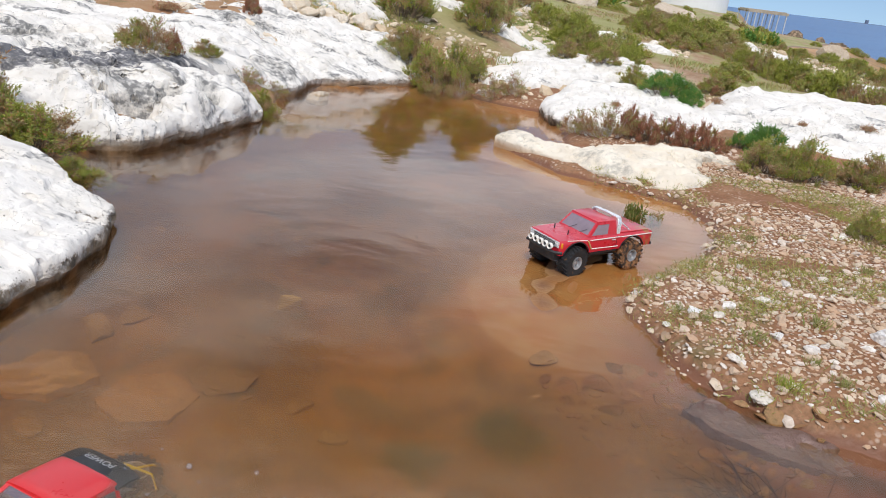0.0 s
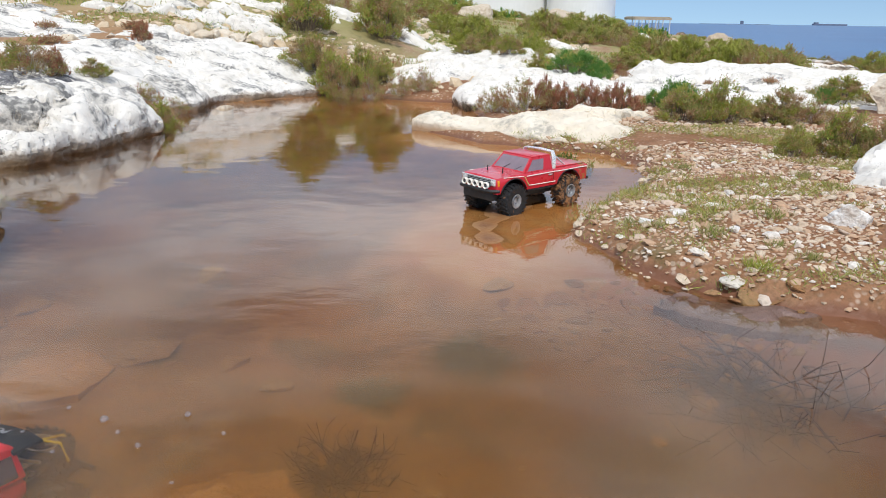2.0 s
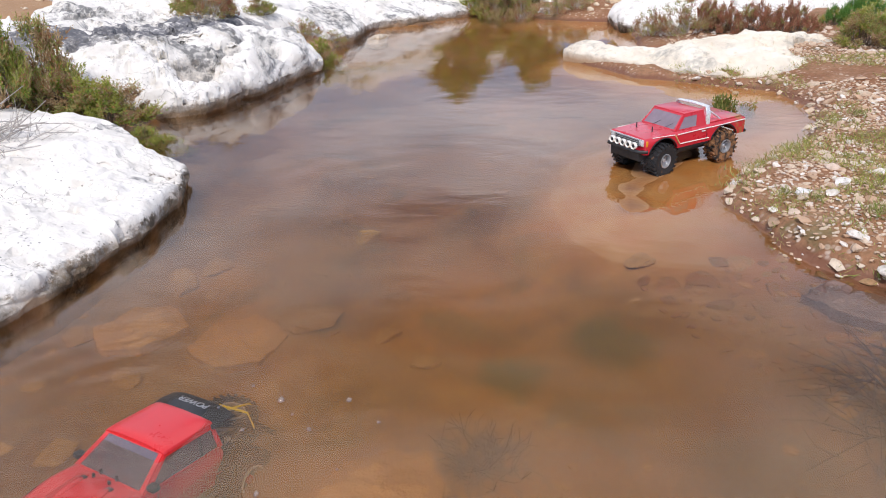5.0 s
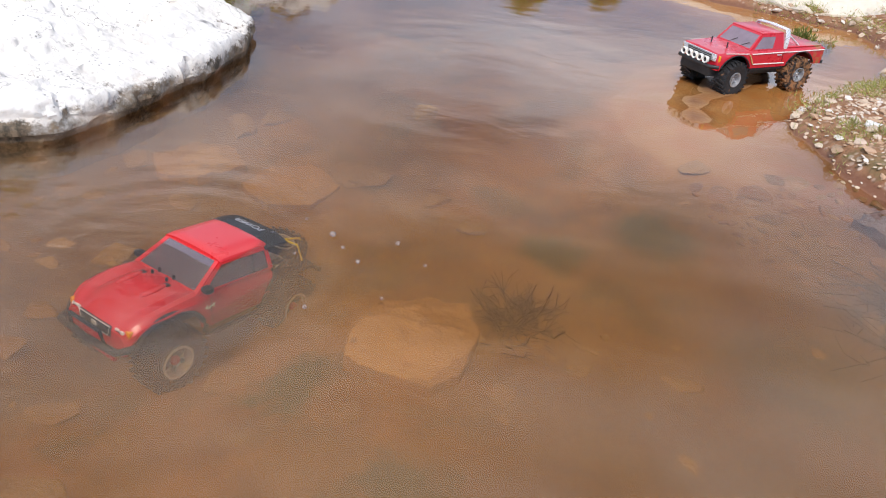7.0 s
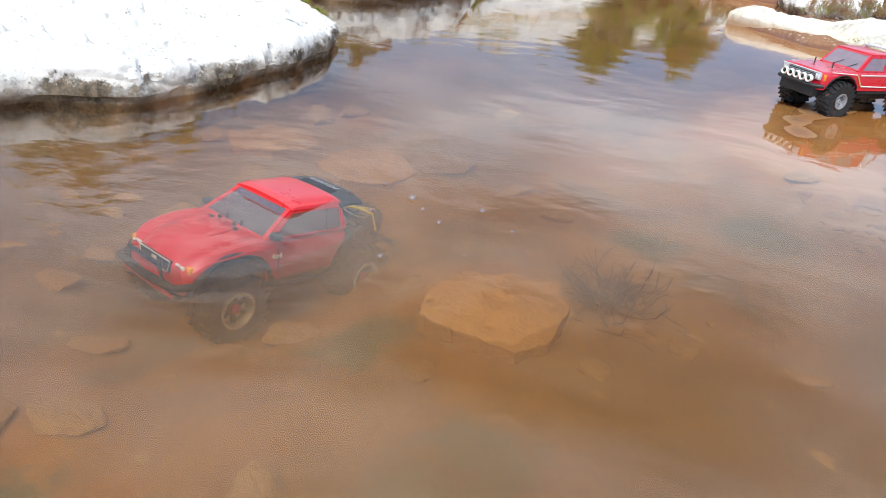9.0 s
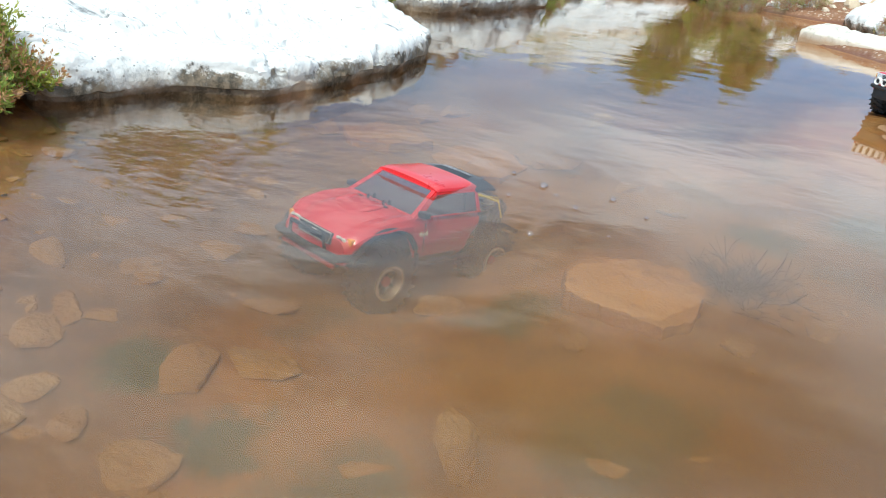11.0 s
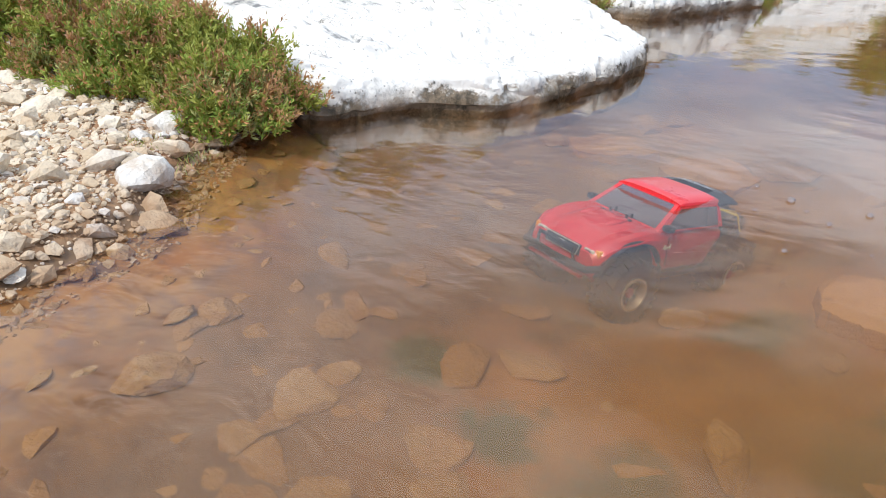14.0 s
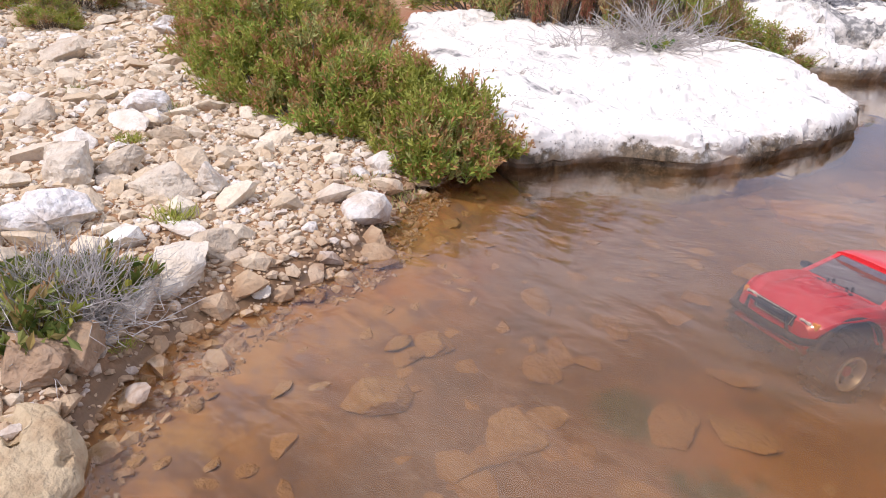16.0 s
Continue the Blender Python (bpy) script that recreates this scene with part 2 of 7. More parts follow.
def make_ground():
    n = Nodes("stony soil")
    v = n.where()
    big, mid, fine = n.noise(v, 0.9, 6), n.noise(v, 6, 6), n.noise(v, 60, 5)
    c = n.mix(n.ramp(mid, 0.35, 0.65), (0.24, 0.105, 0.048), (0.32, 0.17, 0.088))
    c = n.mix(n.ramp(fine, 0.45, 0.7, 0, 0.7), c, (0.165, 0.09, 0.042))
    # gravel grit
    grit = n.cells(v, 42)
    c = n.mix(n.math("MULTIPLY", n.ramp(grit.outputs["Distance"], 0.42, 0.25), n.ramp(n.noise(v, 9, 4), 0.42, 0.58)), c, n.mix(n.ramp(n.add("SeparateColor", {0: grit.outputs["Color"]}).outputs[0], 0.1, 0.9), (0.56, 0.44, 0.34), (0.38, 0.24, 0.16)))
    c = n.mix(n.ramp(n.add("SeparateXYZ", {0: v}).outputs["X"], -0.75, -1.25, 0, 0.75), c, n.mix(mid, (0.32, 0.185, 0.09), (0.43, 0.28, 0.155)))
    # red earth and thin grass
    c = n.mix(n.ramp(n.noise(v, 0.55, 5), 0.60, 0.68, 0, 0.8), c, (0.30, 0.11, 0.05))
    sep = n.add("SeparateXYZ", {0: v})
    spot = n.add("VectorMath", {0: v, 1: (-0.62, 8.55, 0.52)}, operation="DISTANCE").outputs["Value"]
    c = n.mix(n.ramp(n.math("ADD", spot, n.math("MULTIPLY", mid, 0.8)), 0.85, 0.60), c, (0.26, 0.10, 0.055))
    far = n.ramp(sep.outputs["Y"], 7.4, 8.8)
    grass = n.math("MULTIPLY", n.ramp(n.noise(v, 0.8, 7, 0.68), 0.41, 0.52), far)
    c = n.mix(n.math("MULTIPLY", far, n.ramp(n.noise(v, 1.9, 6, 0.65), 0.40, 0.60, 0.2, 0.8)), c, (0.50, 0.40, 0.27))
    c = n.mix(n.math("MULTIPLY", grass, 0.8), c, n.mix(fine, (0.20, 0.23, 0.06), (0.36, 0.36, 0.14)))
    moss = n.ramp(n.noise(v, 3.1, 6, 0.7), 0.57, 0.66, 0, 0.6)
    c = n.mix(moss, c, (0.13, 0.125, 0.05))
    # under water: orange silt
    z = n.math("ADD", sep.outputs["Z"], n.math("MULTIPLY", n.math("SUBTRACT", mid, 0.5), 0.05))
    silt = n.mix(n.ramp(n.noise(v, 2.6, 6, 0.62, 0.4), 0.36, 0.62), (0.42, 0.215, 0.05), (0.23, 0.125, 0.035))
    silt = n.mix(n.ramp(n.noise(v, 5.5, 6, 0.62, 0.3), 0.50, 0.70, 0, 0.7), silt, (0.46, 0.29, 0.12))
    silt = n.mix(n.ramp(n.noise(v, 3.4, 5, 0.55, 0.5), 0.56, 0.66, 0, 0.5), silt, (0.09, 0.095, 0.03))
    # grey mud along the stony shore; its mauve cast stands in for reflected sky
    mud = n.ramp(n.math("ADD", n.math("ADD", sep.outputs["X"], n.math("MULTIPLY", sep.outputs["Y"], 0.25)), n.math("MULTIPLY", n.noise(v, 4, 5), 0.5)), -0.02, -0.28, 0, 0.8)
    silt = n.mix(mud, silt, n.mix(n.ramp(n.noise(v, 9, 6, 0.65), 0.38, 0.62), (0.24, 0.155, 0.10), (0.13, 0.09, 0.075)))
    weed = 0.0
    for wx0, wy0, wr in ((-0.29, 1.13, 0.10), (-0.03, 0.84, 0.12), (-0.27, 0.58, 0.12), (0.34, 1.92, 0.14), (0.62, 1.47, 0.18), (0.0, 0.95, 0.10), (-0.62, 0.66, 0.09), (0.1, 1.75, 0.10), (-0.45, 0.60, 0.08)):
        near = n.add("VectorMath", {0: v, 1: (wx0, wy0, -0.1)}, operation="DISTANCE").outputs["Value"]
        near = n.math("ADD", near, n.math("MULTIPLY", n.math("SUBTRACT", n.noise(v, 9, 6, 0.7), 0.5), 0.22))
        weed = n.math("MAXIMUM", weed, n.ramp(near, wr, wr * 0.45, 0, 0.85))
    silt = n.mix(weed, silt, n.mix(fine, (0.035, 0.075, 0.022), (0.08, 0.12, 0.035)))
    shelf = n.mix(n.ramp(n.noise(v, 7, 5), 0.35, 0.65), (0.42, 0.195, 0.055), (0.45, 0.27, 0.11))
    shelf = n.mix(n.math("MULTIPLY", n.ramp(n.noise(v, 11, 6, 0.7, 0.4), 0.44, 0.60, 0, 0.85), n.ramp(sep.outputs["X"], -0.2, -0.6)), shelf, n.mix(n.ramp(n.noise(v, 4.5, 4), 0.42, 0.58), (0.20, 0.10, 0.04), (0.22, 0.15, 0.13)))
    pink = n.ramp(n.math("ADD", sep.outputs["X"], n.math("MULTIPLY", sep.outputs["Y"], -0.5)), -0.75, -0.2)
    shelf = n.mix(pink, shelf, n.mix(n.ramp(mid, 0.4, 0.6), (0.24, 0.105, 0.06), (0.13, 0.075, 0.045)))
    silt = n.mix(n.math("MULTIPLY", pink, 0.7), silt, (0.15, 0.085, 0.035))
    c = n.mix(n.ramp(z, 0.03, 0.012, 0, 0.9), c, n.mix(n.ramp(sep.outputs["X"], -0.6, 0.2), (0.16, 0.095, 0.05), (0.17, 0.07, 0.036)))
    c = n.mix(n.ramp(sep.outputs["Z"], 0.004, -0.003), c, n.mix(n.ramp(z, -0.03, -0.075), shelf, silt))
    wet = n.ramp(z, 0.05, 0.02, 0.9, 0.5)
    rel = n.math("ADD", n.math("MULTIPLY", fine, 0.8), mid)
    dry = n.ramp(z, -0.01, 0.03, 0.08, 0.75)
    return n.surface(c, wet, n.bump(rel, dry, 0.015), Specular_IOR_Level=0.3)


def make_water():
    n = Nodes("muddy water")
    v = n.where()
    flat = n.add("Mapping", {"Vector": v, "Scale": (1.0, 1.7, 1.0)}).outputs[0]
    swell = n.noise(flat, 3.0, 3, 0.5, 0.6)
    chop = n.noise(flat, 14, 3, 0.5, 0.4)
    gust = n.ramp(n.noise(v, 0.9, 3), 0.34, 0.58)
    # livelier ripples along the stony shore
    lapping = n.ramp(n.add("VectorMath", {0: v, 1: (-1.05, 0.95, 0.0)}, operation="DISTANCE").outputs["Value"], 0.9, 0.3)
    lapping = n.math("MAXIMUM", lapping, n.ramp(n.add("VectorMath", {0: v, 1: (-0.70, 0.15, 0.0)}, operation="DISTANCE").outputs["Value"], 0.75, 0.25))
    rel = n.math("ADD", swell, n.math("MULTIPLY", n.math("MULTIPLY", chop, n.math("ADD", 0.32, n.math("MULTIPLY", lapping, 1.3))), n.math("MAXIMUM", gust, lapping)))
    normal = n.bump(rel, 0.4, 0.0036)
    cloud = n.noise(flat, 1.5, 6, 0.6, 1.2)
    silt = n.add("BsdfDiffuse", {"Color": n.mix(n.ramp(cloud, 0.35, 0.7), (0.20, 0.135, 0.07), (0.29, 0.225, 0.15))})
    clear = n.add("BsdfTransparent", {"Color": (0.97, 0.91, 0.80)})
    body = n.add("MixShader", {0: n.ramp(cloud, 0.42, 0.72, 0.0, 0.12), 1: clear.outputs[0], 2: silt.outputs[0]})
    gloss = n.add("BsdfGlossy", {"Color": (1.0, 1.0, 1.0), "Roughness": 0.008, "Normal": normal})
    fres = n.add("Fresnel", {"IOR": 1.44, "Normal": normal})
    return n.close(n.add("MixShader", {0: fres.outputs[0], 1: body.outputs[0], 2: gloss.outputs[0]}).outputs[0])


def make_silt_layer():
    n = Nodes("suspended silt")
    v = n.where()
    cloud = n.noise(v, 1.4, 6, 0.6, 1.2)
    murk = n.add("Attribute")
    murk.attribute_name = "murk"
    sep = n.add("SeparateXYZ", {0: v})
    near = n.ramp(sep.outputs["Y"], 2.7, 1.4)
    # mauve cast of the reflected sky put into the silt along the stony shore
    sky_cast = n.ramp(n.math("ADD", n.math("ADD", sep.outputs["X"], n.math("MULTIPLY", sep.outputs["Y"], 0.7)), n.math("MULTIPLY", cloud, 0.6)), 0.45, -0.05)
    silt = n.add("BsdfDiffuse", {"Color": n.mix(near, n.mix(n.ramp(cloud, 0.35, 0.7), (0.25, 0.145, 0.05), (0.29, 0.185, 0.085)), n.mix(n.ramp(cloud, 0.35, 0.7), n.mix(sky_cast, (0.44, 0.262, 0.082), (0.43, 0.30, 0.21)), n.mix(sky_cast, (0.47, 0.31, 0.135), (0.52, 0.39, 0.30))))})
    clear = n.add("BsdfTransparent", {"Color": (0.97, 0.92, 0.83)})
    thick = n.math("MULTIPLY", murk.outputs["Fac"], n.ramp(cloud, 0.36, 0.68, 0.15, 0.36))
    return n.close(n.add("MixShader", {0: thick, 1: clear.outputs[0], 2: silt.outputs[0]}).outputs[0])


def make_sea():
    n = Nodes("blue sea")
    v = n.where()
    rel = n.noise(v, 0.25, 5)
    c = n.mix(n.ramp(n.noise(v, 0.01, 4), 0.4, 0.6), (0.012, 0.095, 0.25), (0.018, 0.12, 0.29))
    return n.surface(c, 0.35, n.bump(rel, 0.6, 1.0), Specular_IOR_Level=0.3)


def make_leaf(name, a, b, tip=None, rough=0.55):
    n = Nodes(name)
    isl = n.add("NewGeometry").outputs["Random Per Island"]
    c = n.mix(isl, a, b)
    if tip:
        c = n.mix(n.ramp(n.math("FRACT", n.math("MULTIPLY", isl, 13.7)), 0.70, 0.86), c, tip)
    p = n.add("BsdfPrincipled", {"Base Color": c, "Roughness": rough, "Specular IOR Level": 0.35})
    t = n.add("BsdfTranslucent", {"Color": c})
    return n.close(n.add("MixShader", {0: 0.25, 1: p.outputs[0], 2: t.outputs[0]}).outputs[0])


def make_plain(name, a, b, rough, scale=30.0, metal=0.0, relief=0.15, dist=0.002, world=False, **more):
    n = Nodes(name)
    v = n.where(world)
    mid, fine = n.noise(v, scale, 5), n.noise(v, scale * 7, 4)
    c = n.mix(n.ramp(mid, 0.35, 0.7), a, b)
    r = n.ramp(fine, 0.3, 0.7, rough * 0.85, min(1.0, rough * 1.2))
    return n.surface(c, r, n.bump(n.math("ADD", mid, n.math("MULTIPLY", fine, 0.4)), relief, dist), metal, **more)


def make_paint(name, a, dust, dusty, mud=None):
    """Painted plastic shell with dust, scuffs and, where given, splashes of mud."""
    n = Nodes(name)
    v = n.where(False)
    mid, fine = n.noise(v, 9, 6, 0.65), n.noise(v, 160, 4)
    up = n.ramp(n.add("SeparateXYZ", {0: n.add("NewGeometry").outputs["Normal"]}).outputs["Z"], 0.3, 0.9)
    c = n.mix(n.math("MULTIPLY", n.ramp(mid, 0.3, 0.7, 0.15, 1.0), n.math("MULTIPLY", up, dusty)), a, dust)
    c = n.mix(n.ramp(n.noise(v, 60, 5, 0.7), 0.68, 0.74, 0, 0.5), c, (0.55, 0.35, 0.3))
    if mud:
        low = n.math("MULTIPLY", n.ramp(n.noise(v, 22, 6, 0.7), 0.52, 0.6), n.ramp(n.add("SeparateXYZ", {0: v}).outputs["X"], -0.16, -0.24))
        c = n.mix(low, c, mud)
    return n.surface(c, n.ramp(mid, 0.3, 0.7, 0.22, 0.42), n.bump(fine, 0.05, 0.001), 0.0, Coat_Weight=0.35, Coat_Roughness=0.12)


def make_tyre(name, mud):
    n = Nodes(name)
    v = n.where(False)
    mid, fine = n.noise(v, 40, 5, 0.65), n.noise(v, 260, 4)
    c = n.mix(n.ramp(fine, 0.35, 0.7), (0.012, 0.012, 0.013), (0.026, 0.025, 0.024))
    c = n.mix(n.ramp(mid, 0.62 - mud, 0.74 - mud), c, (0.30, 0.145, 0.06))
    return n.surface(c, n.ramp(mid, 0.3, 0.7, 0.45, 0.8), n.bump(fine, 0.2, 0.001))


def make_glass(name, tint, haze, rough=0.06):
    n = Nodes(name)
    v = n.where(False)
    # pinkish film paints a brighter cab interior into the panes
    painted_haze = n.ramp(n.noise(v, 25, 4, 0.6), 0.35, 0.75, haze * 0.8, haze)
    clear = n.add("BsdfTransparent", {"Color": tint})
    film = n.add("BsdfDiffuse", {"Color": (0.70, 0.56, 0.64)})
    gloss = n.add("BsdfGlossy", {"Roughness": rough})
    fres = n.add("Fresnel", {"IOR": 1.5})
    a = n.add("MixShader", {0: painted_haze, 1: clear.outputs[0], 2: film.outputs[0]})
    return n.close(n.add("MixShader", {0: fres.outputs[0], 1: a.outputs[0], 2: gloss.outputs[0]}).outputs[0])


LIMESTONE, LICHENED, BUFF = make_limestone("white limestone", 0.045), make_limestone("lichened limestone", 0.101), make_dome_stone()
PEBBLE = make_pebble("pale shore stones", (0.78, 0.68, 0.52), (0.60, 0.46, 0.30), (0.84, 0.80, 0.72), (0.52, 0.37, 0.23), (0.46, 0.38, 0.28), True)
BOULDER = make_pebble("weathered boulder stone", (0.68, 0.60, 0.48), (0.56, 0.46, 0.34), (0.72, 0.67, 0.58))
WHITE_STONE = make_pebble("bleached stone", (0.84, 0.82, 0.78), (0.80, 0.76, 0.70), (0.85, 0.84, 0.82))
SUNK = make_pebble("silted stone", (0.44, 0.275, 0.125), (0.36, 0.215, 0.09), (0.52, 0.36, 0.19), (0.34, 0.19, 0.075), (0.27, 0.17, 0.075))
YELLOWISH = make_pebble("yellow silted stone", (0.62, 0.44, 0.12), (0.56, 0.40, 0.12), (0.66, 0.48, 0.16), (0.5, 0.33, 0.08), (0.44, 0.30, 0.10))
SUNK_SLAB = make_pebble("silted slab", (0.58, 0.33, 0.13), (0.52, 0.30, 0.11), (0.60, 0.39, 0.17), (0.50, 0.27, 0.09), (0.44, 0.24, 0.09))
CHIPS = make_pebble("pinkish limestone chips", (0.68, 0.56, 0.42), (0.54, 0.35, 0.22), (0.82, 0.77, 0.69))
PALE_STONE = make_pebble("pale buff stone", (0.74, 0.66, 0.54), (0.67, 0.57, 0.43), (0.78, 0.73, 0.64), (0.62, 0.47, 0.31), (0.50, 0.42, 0.32))
OCHRE_STONE = make_pebble("ochre limestone", (0.50, 0.38, 0.22), (0.42, 0.29, 0.15), (0.58, 0.47, 0.31), (0.30, 0.17, 0.08), (0.27, 0.19, 0.10))
BROWN_STONE = make_pebble("brown wet stone", (0.46, 0.34, 0.23), (0.36, 0.24, 0.15), (0.54, 0.44, 0.32))
RUBBLE = make_pebble("wet red brown rubble", (0.34, 0.17, 0.075), (0.24, 0.12, 0.055), (0.42, 0.24, 0.12), (0.20, 0.14, 0.05), (0.15, 0.13, 0.055))
HEATH = make_leaf("dark green fleshy leaves", (0.10, 0.15, 0.03), (0.22, 0.24, 0.05), (0.35, 0.25, 0.08))
GROUND, WATER, SILT, SEA = make_ground(), make_water(), make_silt_layer(), make_sea()
LEAF_GREEN = make_leaf("fleshy green leaves", (0.22, 0.32, 0.05), (0.42, 0.46, 0.09), (0.58, 0.29, 0.12))
LEAF_RED = make_leaf("reddened leaf tips", (0.50, 0.24, 0.11), (0.46, 0.32, 0.11), (0.54, 0.30, 0.16))
LEAF_OLIVE = make_leaf("olive scrub leaves", (0.23, 0.265, 0.07), (0.47, 0.46, 0.16), (0.50, 0.28, 0.12))
LEAF_BROWN = make_leaf("dry brown leaves", (0.36, 0.24, 0.12), (0.54, 0.41, 0.22), (0.36, 0.17, 0.08))
LEAF_RUST = make_leaf("rust red scrub leaves", (0.37, 0.14, 0.085), (0.50, 0.23, 0.14), (0.22, 0.17, 0.06))
LEAF_BRIGHT = make_leaf("bright green leaves", (0.09, 0.22, 0.04), (0.19, 0.34, 0.07))
LEAF_YELLOW = make_leaf("yellow green leaves", (0.26, 0.31, 0.045), (0.48, 0.46, 0.10))
GRASS = make_leaf("grass blades", (0.20, 0.25, 0.05), (0.38, 0.36, 0.12), (0.46, 0.38, 0.2))
WOOD = make_plain("grey brown twigs", (0.16, 0.11, 0.07), (0.26, 0.21, 0.16), 0.85, 60, world=True)
DEAD_WOOD = make_plain("dead grey twigs", (0.40, 0.36, 0.32), (0.56, 0.52, 0.48), 0.85, 60, world=True)
WET_WOOD = make_plain("drowned dark twigs", (0.05, 0.03, 0.02), (0.10, 0.06, 0.035), 0.6, 60, world=True)
TANK_WHITE = make_plain("whitewashed render", (0.80, 0.80, 0.79), (0.74, 0.74, 0.72), 0.8, 0.4, world=True)
TANK_ROOF = make_plain("grey roof felt", (0.55, 0.56, 0.58), (0.62, 0.62, 0.63), 0.7, 0.3, world=True)
RED_OLD = make_paint("faded red paint", (0.56, 0.014, 0.028), (0.50, 0.13, 0.16), 0.4, (0.36, 0.17, 0.05))
RED_NEW = make_paint("bright red paint", (0.60, 0.008, 0.010), (0.58, 0.10, 0.10), 0.25)
BLACK = make_plain("black plastic", (0.015, 0.015, 0.016), (0.03, 0.03, 0.03), 0.5, 60)
CHROME = make_plain("chrome plastic", (0.90, 0.90, 0.89), (0.82, 0.82, 0.81), 0.28, 40, 0.55)
SILVER = make_plain("dull aluminium", (0.55, 0.55, 0.56), (0.44, 0.44, 0.44), 0.4, 60, 0.7)
WHITE_TRIM = make_plain("cream stripe", (0.84, 0.82, 0.76), (0.78, 0.74, 0.64), 0.5, 60)
GOLD_TRIM = make_plain("gold stripe", (0.62, 0.46, 0.16), (0.52, 0.38, 0.14), 0.5, 60)
AMBER = make_plain("amber lens", (0.80, 0.36, 0.02), (0.70, 0.28, 0.01), 0.25, 60)
RED_HUB = make_plain("red hub", (0.50, 0.02, 0.03), (0.40, 0.02, 0.03), 0.4, 60)
YELLOW = make_plain("yellow strap", (0.72, 0.58, 0.03), (0.62, 0.48, 0.02), 0.6, 60)
PINK = make_plain("dull red seats", (0.36, 0.10, 0.12), (0.25, 0.07, 0.08), 0.7, 60)
GLASS_SMOKE = make_glass("hazy clear window", (0.60, 0.50, 0.57), 0.20)
GLASS, GLASS_DARK = make_glass("clear window with painted cab light", (0.86, 0.76, 0.80), 0.40), make_glass("tinted window", (0.30, 0.25, 0.29), 0.10)
TYRE, TYRE_MUD = make_tyre("black rubber tyre", 0.0), make_tyre("muddy rubber tyre", 0.18)
# ---- mesh helpers ----
def mesh_object(name, verts, faces, materials, parent=None, label="", smooth=True, slots=None):
    me = bpy.data.meshes.new(name)
    me.from_pydata(np.asarray(verts, float).reshape(-1, 3).tolist(), [], [tuple(int(i) for i in f) for f in faces])
    for m in materials if isinstance(materials, (list, tuple)) else [materials]:
        me.materials.append(m)
    if slots is not None:
        me.polygons.foreach_set("material_index", np.asarray(slots, np.int32))
    if smooth:
        me.polygons.foreach_set("use_smooth", np.ones(len(me.polygons), bool))
    me.update()
    ob = new(name, me)
    if parent:
        ob.parent = parent
    return tagged(ob, label) if label else ob


def part(name, bm, material, parent=None, label="", smooth=None):
    """Link a bmesh as one mesh object under a thing or a part. smooth: degrees up to which edges are shaded round."""
    me = bpy.data.meshes.new(name)
    bmesh.ops.recalc_face_normals(bm, faces=bm.faces[:])
    if smooth:
        for f in bm.faces:
            f.smooth = True
        for e in bm.edges:
            if len(e.link_faces) == 2 and e.calc_face_angle(0) > radians(smooth):
                e.smooth = False
    bm.to_mesh(me)
    bm.free()
    me.materials.append(material)
    ob = new(name, me)
    if parent:
        ob.parent = parent
    return tagged(ob, label) if label else ob


def smooth_step(a, b, x):
    t = np.clip((np.asarray(x, float) - a) / (b - a), 0, 1)
    return t * t * (3 - 2 * t)


LATTICE = np.random.RandomState(7).rand(256, 256)


def value_noise(x, y):
    x, y = np.asarray(x, float), np.asarray(y, float)
    i, j = np.floor(x).astype(int), np.floor(y).astype(int)
    u, v = x - i, y - j
    u, v = u * u * (3 - 2 * u), v * v * (3 - 2 * v)
    a, b = LATTICE[i % 256, j % 256], LATTICE[(i + 1) % 256, j % 256]
    c, d = LATTICE[i % 256, (j + 1) % 256], LATTICE[(i + 1) % 256, (j + 1) % 256]
    return (a * (1 - u) + b * u) * (1 - v) + (c * (1 - u) + d * u) * v - 0.5


def fractal(x, y, octaves=4, seed=0):
    total, gain = 0.0, 1.0
    x, y = np.asarray(x, float), np.asarray(y, float)
    for o in range(octaves):
        total = total + gain * value_noise(x * 2**o + 17.3 * o + seed * 5.1, y * 2**o + 9.1 * o + seed * 3.7)
        gain *= 0.5
    return total


# ---- the lie of the land ----
RIGHT_BANK = [(1.30, 1.97), (1.08, 2.06), (0.90, 2.17), (0.80, 2.28), (0.79, 2.43), (0.71, 2.64), (0.73, 2.80), (0.82, 2.98), (1.09, 3.33),
              (1.21, 3.63), (1.23, 3.92), (1.15, 4.20), (1.00, 4.25), (0.80, 4.35), (0.50, 4.50), (0.33, 4.75), (0.10, 5.05), (0.20, 5.22),
              (0.55, 5.15), (0.56, 5.85), (0.40, 6.55), (0.10, 6.66), (-0.18, 6.80), (-0.46, 7.17), (-0.75, 7.30)]
LEFT_BANK = [(-1.20, 6.65), (-1.55, 6.45), (-1.80, 6.20), (-1.64, 5.85), (-1.55, 5.28), (-1.66, 4.85), (-1.70, 4.35), (-1.76, 3.95), (-1.88, 3.72),
             (-1.86, 3.46), (-1.74, 3.14), (-1.72, 2.95), (-1.50, 2.75), (-1.38, 2.50), (-1.34, 2.10), (-1.38, 1.80), (-1.47, 1.62), (-1.62, 1.42),
             (-1.56, 1.20), (-1.50, 0.95), (-1.36, 0.74), (-1.20, 0.56), (-1.15, 0.40), (-1.09, 0.22), (-0.99, 0.04), (-0.86, -0.10)]
NEAR_BANK = [(-0.40, -0.30), (0.30, -0.35), (0.90, -0.20), (1.50, 0.50), (1.60, 1.40)]
POOL = np.array(RIGHT_BANK + LEFT_BANK + NEAR_BANK)


